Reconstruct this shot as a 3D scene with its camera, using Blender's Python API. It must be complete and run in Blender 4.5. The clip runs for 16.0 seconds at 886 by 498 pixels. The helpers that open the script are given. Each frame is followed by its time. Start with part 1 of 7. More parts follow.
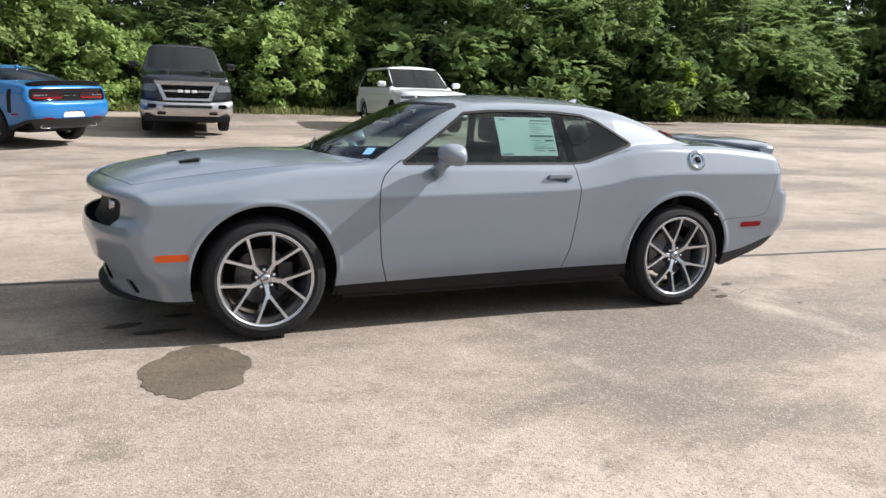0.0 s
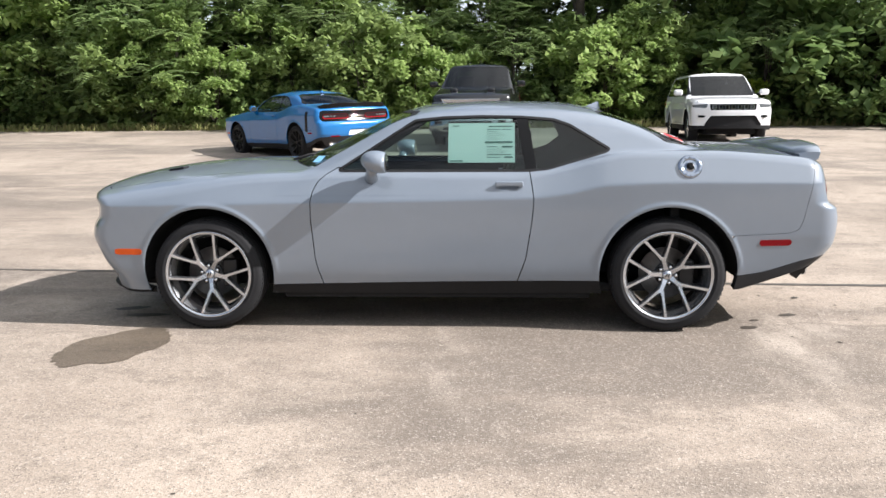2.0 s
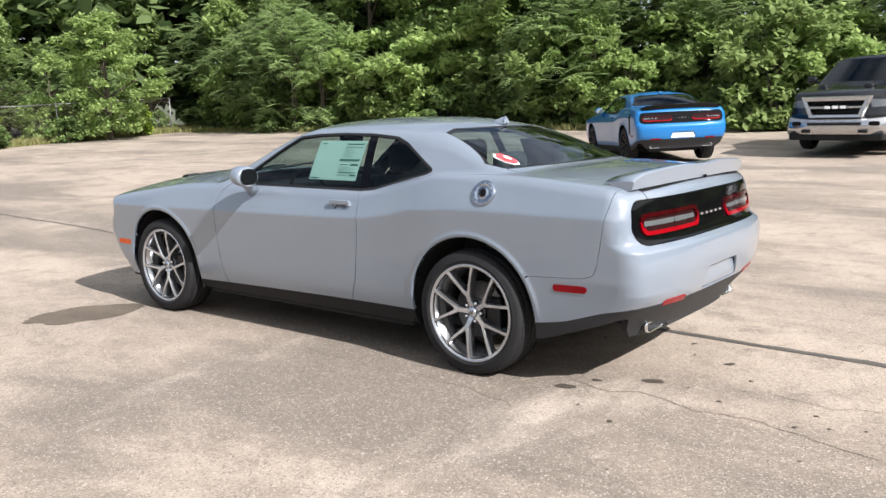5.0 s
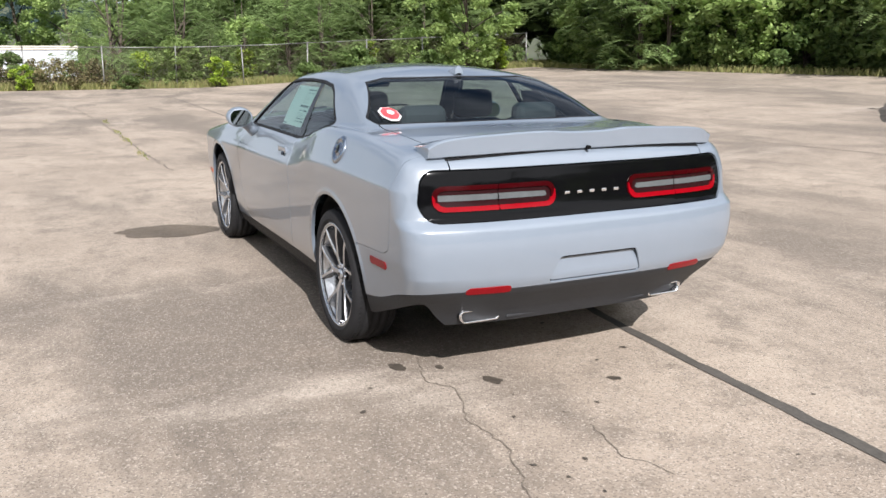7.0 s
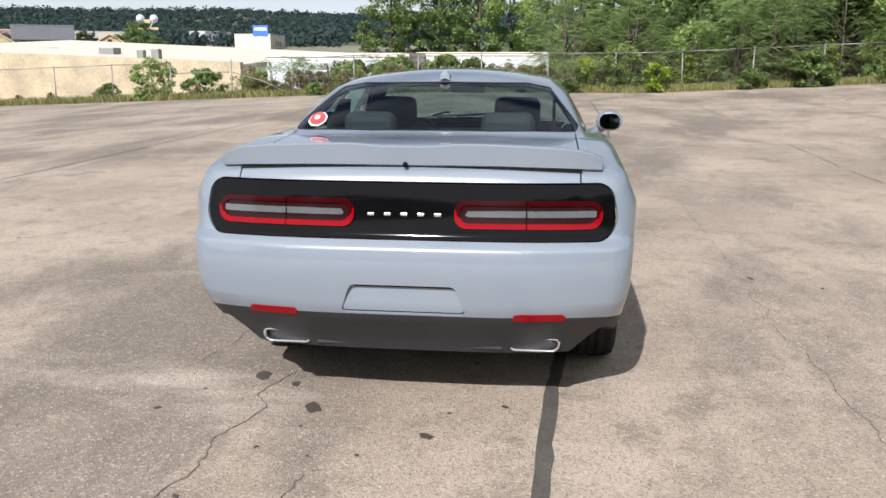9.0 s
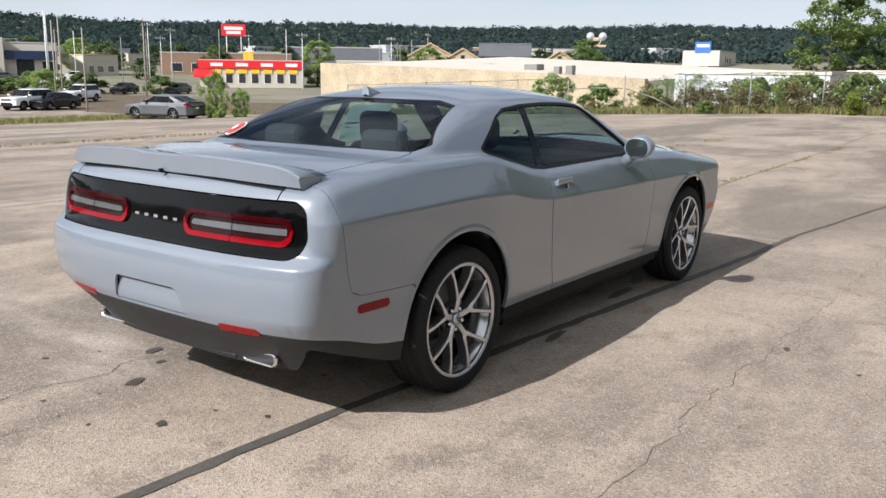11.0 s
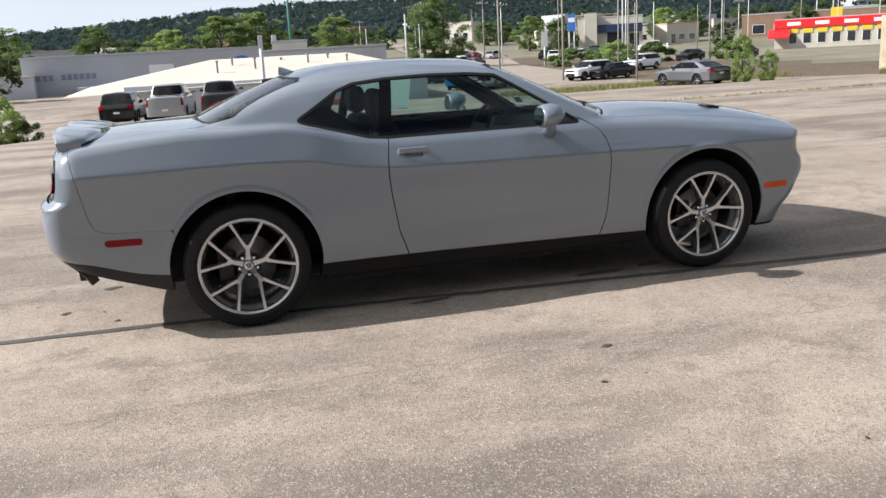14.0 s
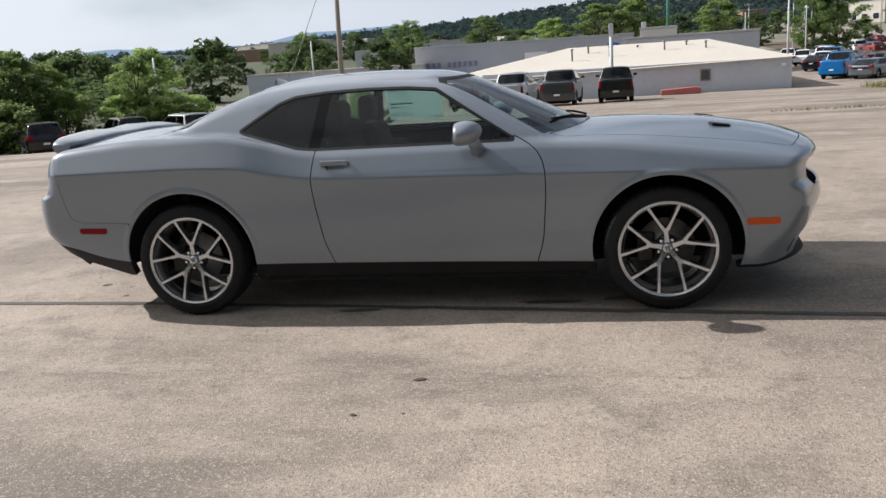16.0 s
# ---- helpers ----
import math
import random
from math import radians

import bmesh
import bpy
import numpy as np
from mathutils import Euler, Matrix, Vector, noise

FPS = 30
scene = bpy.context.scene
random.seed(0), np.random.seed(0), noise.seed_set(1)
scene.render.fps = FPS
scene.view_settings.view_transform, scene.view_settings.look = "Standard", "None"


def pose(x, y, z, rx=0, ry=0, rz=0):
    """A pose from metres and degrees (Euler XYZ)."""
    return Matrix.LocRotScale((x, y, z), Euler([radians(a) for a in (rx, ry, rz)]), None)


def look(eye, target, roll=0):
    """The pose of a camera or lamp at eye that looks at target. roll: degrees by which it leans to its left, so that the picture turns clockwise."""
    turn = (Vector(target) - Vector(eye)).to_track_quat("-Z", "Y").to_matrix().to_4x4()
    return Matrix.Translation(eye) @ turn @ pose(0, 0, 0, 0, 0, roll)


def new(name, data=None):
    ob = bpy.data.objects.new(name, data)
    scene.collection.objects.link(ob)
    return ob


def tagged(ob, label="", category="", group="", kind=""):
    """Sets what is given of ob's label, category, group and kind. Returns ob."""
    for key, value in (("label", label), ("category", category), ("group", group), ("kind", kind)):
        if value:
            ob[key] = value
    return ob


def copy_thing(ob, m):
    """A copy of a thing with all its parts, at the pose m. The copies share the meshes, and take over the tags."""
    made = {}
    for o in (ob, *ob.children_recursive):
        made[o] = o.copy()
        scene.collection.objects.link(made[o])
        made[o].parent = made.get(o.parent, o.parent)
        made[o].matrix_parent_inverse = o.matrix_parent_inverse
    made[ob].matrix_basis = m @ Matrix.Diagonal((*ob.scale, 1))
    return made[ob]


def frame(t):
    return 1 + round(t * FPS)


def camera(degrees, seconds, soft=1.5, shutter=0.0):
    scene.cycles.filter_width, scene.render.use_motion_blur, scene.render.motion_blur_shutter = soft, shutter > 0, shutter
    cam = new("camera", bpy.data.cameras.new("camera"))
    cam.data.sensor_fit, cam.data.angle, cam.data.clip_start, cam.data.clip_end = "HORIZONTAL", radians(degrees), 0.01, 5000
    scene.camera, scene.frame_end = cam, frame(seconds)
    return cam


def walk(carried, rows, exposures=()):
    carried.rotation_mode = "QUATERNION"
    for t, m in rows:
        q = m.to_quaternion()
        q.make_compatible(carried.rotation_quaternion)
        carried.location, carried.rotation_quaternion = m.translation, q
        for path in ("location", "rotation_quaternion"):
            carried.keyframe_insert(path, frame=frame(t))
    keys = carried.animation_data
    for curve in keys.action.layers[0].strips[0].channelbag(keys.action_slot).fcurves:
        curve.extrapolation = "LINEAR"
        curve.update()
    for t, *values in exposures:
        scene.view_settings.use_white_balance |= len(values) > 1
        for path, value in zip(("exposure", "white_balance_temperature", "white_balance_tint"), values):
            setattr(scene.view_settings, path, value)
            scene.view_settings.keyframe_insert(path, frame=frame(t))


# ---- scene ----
cam = camera(55.2, 16.0)
PATH = [
    (0, (-2.456, -5.748, 1.433), (-1.673, -3.941, 1.083), 1.6),
    (0.5, (-1.787, -6.067, 1.44), (-1.27, -4.161, 1.123), 0.8),
    (1, (-1.088, -6.192, 1.416), (-0.798, -4.238, 1.106), -0.2),
    (1.5, (-0.361, -6.295, 1.417), (-0.255, -4.324, 1.091), -0.8),
    (2, (0.379, -6.227, 1.414), (0.259, -4.257, 1.088), -0.5),
    (2.5, (1.132, -6.167, 1.416), (0.799, -4.223, 1.083), -0.8),
    (3, (1.838, -5.985, 1.42), (1.292, -4.092, 1.076), -0.9),
    (3.2, (2.099, -5.91, 1.454), (1.489, -4.037, 1.106), -1.1),
    (5.3, (4.59, -4.407, 1.489), (3.282, -2.928, 1.168), -1.2),
    (5.5, (4.793, -4.212, 1.477), (3.432, -2.783, 1.149), -1.2),
    (6, (5.196, -3.646, 1.488), (3.692, -2.38, 1.12), -1.1),
    (6.5, (5.518, -2.986, 1.54), (3.881, -1.922, 1.108), -1.1),
    (7, (5.732, -2.297, 1.532), (3.973, -1.46, 1.081), -0.1),
    (7.5, (5.862, -1.567, 1.525), (4.014, -0.96, 1.06), 0.8),
    (8, (5.937, -0.841, 1.538), (4.02, -0.514, 1.072), 0.5),
    (8.5, (5.91, -0.122, 1.526), (3.96, -0.105, 1.079), -0.3),
    (9, (5.822, 0.559, 1.517), (3.884, 0.324, 1.08), -0.0),
    (9.2, (5.731, 0.873, 1.545), (3.81, 0.537, 1.101), -0.0),
    (11.3, (4.539, 3.547, 1.525), (3.043, 2.284, 1.117), 0.6),
    (11.5, (4.408, 3.801, 1.512), (2.971, 2.473, 1.098), 0.5),
    (12, (3.932, 4.313, 1.499), (2.651, 2.838, 1.073), 0.2),
    (12.5, (3.423, 4.791, 1.504), (2.303, 3.192, 1.066), -1.0),
    (13, (2.857, 5.185, 1.504), (1.896, 3.488, 1.06), -1.7),
    (13.5, (2.23, 5.488, 1.503), (1.476, 3.691, 1.052), -2.3),
    (14, (1.609, 5.745, 1.503), (1.109, 3.863, 1.048), -3.2),
    (14.5, (0.925, 5.909, 1.507), (0.625, 3.985, 1.052), -3.2),
    (15, (0.254, 5.977, 1.503), (0.159, 4.03, 1.054), -3.1),
    (15.5, (-0.421, 5.928, 1.506), (-0.287, 3.982, 1.066), -3.7),
    (16, (-1.077, 5.817, 1.509), (-0.718, 3.898, 1.075), -3.8),
]
walk(cam, [(t, look(eye, target, roll)) for t, eye, target, roll in PATH],
     exposures=((0, 0.80), (1, 1.0), (3, 1.0), (5.5, 0.98), (6.5, 0.76), (7.5, 0.76), (9, 0.54), (11.5, 0.48), (13, 0.50), (14, 0.57), (15, 0.44), (16, 0.30)))
# sun from behind the car and a little to its left, half way up the morning sky
SUN_WAY = Vector((1.33, -0.24, 1.0))
sun = new("sun", bpy.data.lights.new("sun", "SUN"))
sun.data.energy, sun.data.angle, sun.data.color = 5.0, radians(0.6), (1.0, 0.967, 0.962)
sun.matrix_world = look(SUN_WAY * 60, (0, 0, 0))

world = bpy.data.worlds.new("sky")
scene.world = world
world.use_nodes = True
wn, wl = world.node_tree.nodes, world.node_tree.links
wn.clear()
w_out, w_back, w_sky = wn.new("ShaderNodeOutputWorld"), wn.new("ShaderNodeBackground"), wn.new("ShaderNodeTexSky")
w_sky.sky_type, w_sky.sun_disc = "NISHITA", False
w_sky.sun_elevation, w_sky.sun_rotation = math.atan(1 / math.hypot(1.33, 0.24)), math.atan2(1.33, -0.24)
w_sky.air_density, w_sky.dust_density, w_sky.ozone_density = 1.0, 0.8, 3.0
# broken cloud, thicker towards the horizon
w_co, w_map = wn.new("ShaderNodeTexCoord"), wn.new("ShaderNodeMapping")
w_map.inputs["Scale"].default_value = (2.2, 2.2, 7.0)
w_noise, w_ramp = wn.new("ShaderNodeTexNoise"), wn.new("ShaderNodeValToRGB")
w_noise.inputs["Scale"].default_value, w_noise.inputs["Detail"].default_value = 1.6, 8.0
w_ramp.color_ramp.elements[0].position, w_ramp.color_ramp.elements[1].position = 0.38, 0.60
w_mix = wn.new("ShaderNodeMix")
w_mix.data_type = "RGBA"
# the cloud is thicker and whiter towards the sun
w_dot, w_near, w_add, w_col = wn.new("ShaderNodeVectorMath"), wn.new("ShaderNodeMapRange"), wn.new("ShaderNodeMath"), wn.new("ShaderNodeMix")
w_dot.operation, w_dot.inputs[1].default_value = "DOT_PRODUCT", SUN_WAY.normalized()
w_near.inputs["From Min"].default_value, w_near.inputs["From Max"].default_value = 0.28, 0.66
w_add.operation = "MULTIPLY_ADD"
w_add.inputs[1].default_value = 0.14
w_col.data_type = "RGBA"
w_col.inputs["A"].default_value, w_col.inputs["B"].default_value = (6.6, 7.4, 8.8, 1), (15.5, 15.8, 16.4, 1)
wl.new(w_co.outputs["Generated"], w_dot.inputs[0])
wl.new(w_dot.outputs["Value"], w_near.inputs["Value"])
wl.new(w_near.outputs["Result"], w_add.inputs[0])
wl.new(w_noise.outputs["Fac"], w_add.inputs[2])
wl.new(w_near.outputs["Result"], w_col.inputs["Factor"])
wl.new(w_col.outputs["Result"], w_mix.inputs["B"])
wl.new(w_co.outputs["Generated"], w_map.inputs["Vector"])
wl.new(w_map.outputs["Vector"], w_noise.inputs["Vector"])
wl.new(w_add.outputs[0], w_ramp.inputs["Fac"])
wl.new(w_ramp.outputs["Color"], w_mix.inputs["Factor"])
wl.new(w_sky.outputs["Color"], w_mix.inputs["A"])
# pale haze along the horizon
w_xyz, w_low, w_haze = wn.new("ShaderNodeSeparateXYZ"), wn.new("ShaderNodeMapRange"), wn.new("ShaderNodeMix")
w_low.interpolation_type = "SMOOTHSTEP"
w_low.inputs["From Min"].default_value, w_low.inputs["From Max"].default_value = 0.30, 0.0
w_low.inputs["To Max"].default_value = 0.72
w_haze.data_type = "RGBA"
w_haze.inputs["B"].default_value = (14.2, 15.4, 17.2, 1)
wl.new(w_co.outputs["Generated"], w_xyz.inputs["Vector"])
wl.new(w_xyz.outputs["Z"], w_low.inputs["Value"])
wl.new(w_low.outputs["Result"], w_haze.inputs["Factor"])
wl.new(w_mix.outputs["Result"], w_haze.inputs["A"])
wl.new(w_haze.outputs["Result"], w_back.inputs["Color"])
wl.new(w_back.outputs["Background"], w_out.inputs["Surface"])
w_back.inputs["Strength"].default_value = 0.046
# ---- materials ----
def material(name, color, rough=0.5, metal=0.0, coat=0.0, vary=0.0, scale=8.0, bump=0.0, bump_scale=60.0, two=None, spec=0.5, obj_vary=0.0):
    """A Principled surface with patchy colour (towards `two`), fine relief and a change from object to object."""
    m = bpy.data.materials.new(name)
    m.use_nodes = True
    nt = m.node_tree
    b = nt.nodes["Principled BSDF"]
    b.inputs["Base Color"].default_value = (*color, 1)
    b.inputs["Roughness"].default_value, b.inputs["Metallic"].default_value = rough, metal
    b.inputs["Coat Weight"].default_value, b.inputs["Coat Roughness"].default_value = coat, 0.03
    b.inputs["Specular IOR Level"].default_value = spec
    co = nt.nodes.new("ShaderNodeTexCoord")
    if vary > 0 or two:
        n1, n2 = nt.nodes.new("ShaderNodeTexNoise"), nt.nodes.new("ShaderNodeTexNoise")
        for n, s, d in ((n1, scale, 4.0), (n2, scale * 9, 3.0)):
            n.inputs["Scale"].default_value, n.inputs["Detail"].default_value = s, d
            nt.links.new(co.outputs["Object"], n.inputs["Vector"])
        add = nt.nodes.new("ShaderNodeMath")
        add.operation = "ADD"
        nt.links.new(n1.outputs["Fac"], add.inputs[0])
        nt.links.new(n2.outputs["Fac"], add.inputs[1])
        ramp = nt.nodes.new("ShaderNodeMapRange")
        ramp.inputs["From Min"].default_value, ramp.inputs["From Max"].default_value = 0.7, 1.3
        nt.links.new(add.outputs[0], ramp.inputs["Value"])
        mix = nt.nodes.new("ShaderNodeMix")
        mix.data_type = "RGBA"
        other = two or tuple(c * (1 - vary) for c in color)
        mix.inputs["A"].default_value, mix.inputs["B"].default_value = (*color, 1), (*other, 1)
        nt.links.new(ramp.outputs["Result"], mix.inputs["Factor"])
        source = mix.outputs["Result"]
        if obj_vary > 0:
            info, hsv, mr = nt.nodes.new("ShaderNodeObjectInfo"), nt.nodes.new("ShaderNodeHueSaturation"), nt.nodes.new("ShaderNodeMapRange")
            mr.inputs["To Min"].default_value, mr.inputs["To Max"].default_value = 1 - obj_vary, 1 + obj_vary
            nt.links.new(info.outputs["Random"], mr.inputs["Value"])
            nt.links.new(mr.outputs["Result"], hsv.inputs["Value"])
            nt.links.new(source, hsv.inputs["Color"])
            source = hsv.outputs["Color"]
        nt.links.new(source, b.inputs["Base Color"])
    if bump > 0:
        n3, bp = nt.nodes.new("ShaderNodeTexNoise"), nt.nodes.new("ShaderNodeBump")
        n3.inputs["Scale"].default_value, n3.inputs["Detail"].default_value = bump_scale, 5.0
        bp.inputs["Strength"].default_value, bp.inputs["Distance"].default_value = bump, 0.01
        nt.links.new(co.outputs["Object"], n3.inputs["Vector"])
        nt.links.new(n3.outputs["Fac"], bp.inputs["Height"])
        nt.links.new(bp.outputs["Normal"], b.inputs["Normal"])
    return m


def glass(name, tint, gloss=1.0):
    """Thin car glass: the tint lets light through, Fresnel adds the gloss."""
    m = bpy.data.materials.new(name)
    m.use_nodes = True
    nt = m.node_tree
    nt.nodes.clear()
    out, mix, clear, shine, edge, rise, lift = (nt.nodes.new("ShaderNode" + k) for k in ("OutputMaterial", "MixShader", "BsdfTransparent", "BsdfGlossy", "LayerWeight", "Math", "MapRange"))
    clear.inputs["Color"].default_value = (*tint, 1)
    shine.inputs["Roughness"].default_value = 0.02
    shine.inputs["Color"].default_value = (gloss, gloss, gloss, 1)
    edge.inputs["Blend"].default_value = 0.5
    rise.operation, rise.inputs[1].default_value = "POWER", 5.0
    lift.inputs["To Min"].default_value, lift.inputs["To Max"].default_value = 0.035, 0.97
    nt.links.new(edge.outputs["Facing"], rise.inputs[0])
    nt.links.new(rise.outputs[0], lift.inputs["Value"])
    nt.links.new(lift.outputs["Result"], mix.inputs["Fac"])
    nt.links.new(clear.outputs["BSDF"], mix.inputs[1])
    nt.links.new(shine.outputs["BSDF"], mix.inputs[2])
    nt.links.new(mix.outputs["Shader"], out.inputs["Surface"])
    return m


PAINT_GREY = material("grey_car_paint", (0.166, 0.197, 0.238), 0.32, coat=1.0, vary=0.03, scale=1.5)
PAINT_GREY.node_tree.nodes["Principled BSDF"].inputs["Coat IOR"].default_value = 1.65
PAINT_BLUE = material("blue_car_paint", (0.003, 0.138, 0.385), 0.28, metal=0.12, coat=0.75, vary=0.06, scale=1.5)
PAINT_BLACK = material("black_car_paint", (0.006, 0.0065, 0.008), 0.2, coat=0.3, vary=0.2, scale=2)
PAINT_WHITE = material("white_car_paint", (0.78, 0.79, 0.8), 0.3, coat=1.0, vary=0.03, scale=2)
PAINT_SILVER = material("silver_car_paint", (0.36, 0.38, 0.4), 0.35, metal=0.4, coat=1.0, vary=0.05, scale=2)
PAINT_STEEL = material("steel_grey_car_paint", (0.13, 0.14, 0.155), 0.35, metal=0.4, coat=1.0, vary=0.05, scale=2)
PAINT_RED = material("red_car_paint", (0.20, 0.012, 0.014), 0.3, coat=1.0, vary=0.08, scale=2)
PAINT_DARK = material("dark_grey_car_paint", (0.035, 0.037, 0.042), 0.35, metal=0.3, coat=1.0, vary=0.08, scale=2)
TRIM = material("black_plastic_trim", (0.012, 0.012, 0.013), 0.62, spec=0.22, vary=0.3, scale=6, bump=0.15, bump_scale=400)
VALANCE = material("dark_grey_plastic", (0.024, 0.025, 0.028), 0.55, spec=0.3, vary=0.2, scale=5, bump=0.1, bump_scale=400)
GLOSS_BLACK = material("gloss_black", (0.003, 0.003, 0.0035), 0.07, spec=0.22, vary=0.3, scale=4)
RUBBER = material("tyre_rubber", (0.015, 0.015, 0.0165), 0.8, spec=0.3, vary=0.35, scale=14, bump=0.2, bump_scale=150)
WELL = material("wheel_well_felt", (0.006, 0.006, 0.007), 0.95, vary=0.4, scale=9)
CHROME = material("chrome", (0.8, 0.81, 0.83), 0.08, 1.0, vary=0.06, scale=20)
CAP_CHROME = material("blue_tinged_chrome", (0.36, 0.40, 0.47), 0.10, 1.0, vary=0.06, scale=20)
MACHINED = material("machined_alloy", (0.58, 0.605, 0.645), 0.2, 0.92, vary=0.1, scale=30)
RIM_DARK = material("silver_grey_alloy", (0.14, 0.143, 0.152), 0.26, 0.6, vary=0.2, scale=20)
RIM_BLACK = material("black_alloy", (0.012, 0.012, 0.013), 0.4, 0.3, vary=0.2, scale=20)
SATIN = material("satin_grey_alloy", (0.50, 0.51, 0.53), 0.18, 0.85, vary=0.2, scale=20)
STEEL = material("brake_steel", (0.3, 0.29, 0.28), 0.4, 1.0, vary=0.3, scale=30)
LAMP_RED = material("red_lamp_lens", (0.21, 0.0015, 0.006), 0.10, spec=0.22, vary=0.15, scale=20)
LAMP_DARK = material("smoked_lamp_lens", (0.020, 0.006, 0.007), 0.10, spec=0.2, vary=0.2, scale=20)
LAMP_DIM = material("dark_red_lamp_lens", (0.030, 0.001, 0.002), 0.10, spec=0.22, vary=0.15, scale=20)
LAMP_CLEAR = material("clear_lamp_lens", (0.13, 0.14, 0.145), 0.12, 0.3, coat=0.5, vary=0.2, scale=20)
LAMP_AMBER = material("amber_lamp_lens", (0.62, 0.085, 0.010), 0.2, spec=0.3, vary=0.15, scale=20)
SEAT = material("black_seat_cloth", (0.013, 0.0135, 0.015), 0.75, spec=0.25, vary=0.3, scale=12, bump=0.2, bump_scale=300)
SEAT_GREY = material("grey_headrest_cloth", (0.05, 0.05, 0.052), 0.7, vary=0.2, scale=12)
CABIN = material("dark_cabin_plastic", (0.009, 0.0095, 0.011), 0.65, spec=0.25, vary=0.3, scale=10)
PAPER = material("pale_green_paper", (0.72, 0.89, 0.83), 0.7, vary=0.05, scale=20)
paper_nodes = PAPER.node_tree
paper_thin, paper_mix = paper_nodes.nodes.new("ShaderNodeBsdfTranslucent"), paper_nodes.nodes.new("ShaderNodeMixShader")
paper_thin.inputs["Color"].default_value, paper_mix.inputs["Fac"].default_value = (0.72, 0.89, 0.83, 1), 0.4
paper_nodes.links.new(paper_nodes.nodes["Principled BSDF"].outputs["BSDF"], paper_mix.inputs[1])
paper_nodes.links.new(paper_thin.outputs["BSDF"], paper_mix.inputs[2])
paper_nodes.links.new(paper_mix.outputs["Shader"], paper_nodes.nodes["Material Output"].inputs["Surface"])
PRINT = material("dark_green_print", (0.05, 0.12, 0.10), 0.7, vary=0.1, scale=20)
PAPER_BLUE = material("light_blue_paper", (0.25, 0.55, 0.85), 0.7, vary=0.05, scale=20)
STICKER_RED = material("red_sticker", (0.70, 0.06, 0.07), 0.5, vary=0.05, scale=20)
STICKER_WHITE = material("white_sticker", (0.8, 0.8, 0.8), 0.5, vary=0.05, scale=20)
GLASS_CLEAR = glass("tinted_side_glass", (0.58, 0.70, 0.68))
GLASS_DARK = glass("privacy_glass", (0.10, 0.12, 0.13))
GLASS_SCREEN = glass("green_tinted_windscreen", (0.55, 0.66, 0.64))
GLASS_REAR = glass("tinted_rear_glass", (0.50, 0.60, 0.61))
MIRROR = material("mirror_glass", (0.27, 0.30, 0.31), 0.03, 1.0)
# ---- building tools ----
def part(name, bm, mat, parent, label=""):
    """Links a bmesh as one mesh object under a thing or a part."""
    me = bpy.data.meshes.new(name)
    bm.to_mesh(me)
    bm.free()
    me.materials.append(mat)
    ob = new(name, me)
    ob.parent = parent
    return tagged(ob, label)


def flat(name, verts, faces, mat, parent=None, label="", smooth=False):
    """A mesh object from plain vertices and faces."""
    me = bpy.data.meshes.new(name)
    me.from_pydata([tuple(v) for v in verts], [], [tuple(f) for f in faces])
    me.materials.append(mat)
    if smooth:
        me.shade_smooth()
    ob = new(name, me)
    ob.parent = parent
    return tagged(ob, label)


def thing(name, m, label, category, group="", kind=""):
    """An Empty at a thing's base, which parents its parts."""
    ob = new(name)
    ob.empty_display_size = 0.2
    ob.matrix_world = m
    return tagged(ob, label, category, group, kind)


def box(x0, x1, y0, y1, z0, z1, bevel=0.0, seg=2, bm=None):
    bm = bm or bmesh.new()
    made = bmesh.ops.create_cube(bm, size=1.0, matrix=Matrix.Translation(((x0 + x1) / 2, (y0 + y1) / 2, (z0 + z1) / 2)) @ Matrix.Diagonal((abs(x1 - x0), abs(y1 - y0), abs(z1 - z0), 1)))
    if bevel > 0:
        edges = list({e for v in made["verts"] for e in v.link_edges})
        bmesh.ops.bevel(bm, geom=edges, offset=bevel, segments=seg, affect="EDGES", profile=0.5)
    return bm


def lathe(profile, axis="Y", steps=64, bm=None, origin=(0, 0, 0)):
    """Turns (radius, along) pairs round an axis through the origin."""
    bm = bm or bmesh.new()
    rings = []
    for k in range(steps):
        a = 2 * math.pi * k / steps
        ring = []
        for r, h in profile:
            p = {"Y": (r * math.cos(a), h, r * math.sin(a)), "Z": (r * math.cos(a), r * math.sin(a), h), "X": (h, r * math.cos(a), r * math.sin(a))}[axis]
            ring.append(bm.verts.new(Vector(p) + Vector(origin)))
        rings.append(ring)
    for k in range(steps):
        a, b = rings[k], rings[(k + 1) % steps]
        for i in range(len(profile) - 1):
            if profile[i][0] < 1e-6 and profile[i + 1][0] < 1e-6:
                continue
            f = bm.faces.new((a[i], a[i + 1], b[i + 1], b[i]))
            f.smooth = True
    bmesh.ops.remove_doubles(bm, verts=bm.verts, dist=1e-5)
    bmesh.ops.recalc_face_normals(bm, faces=bm.faces)
    return bm


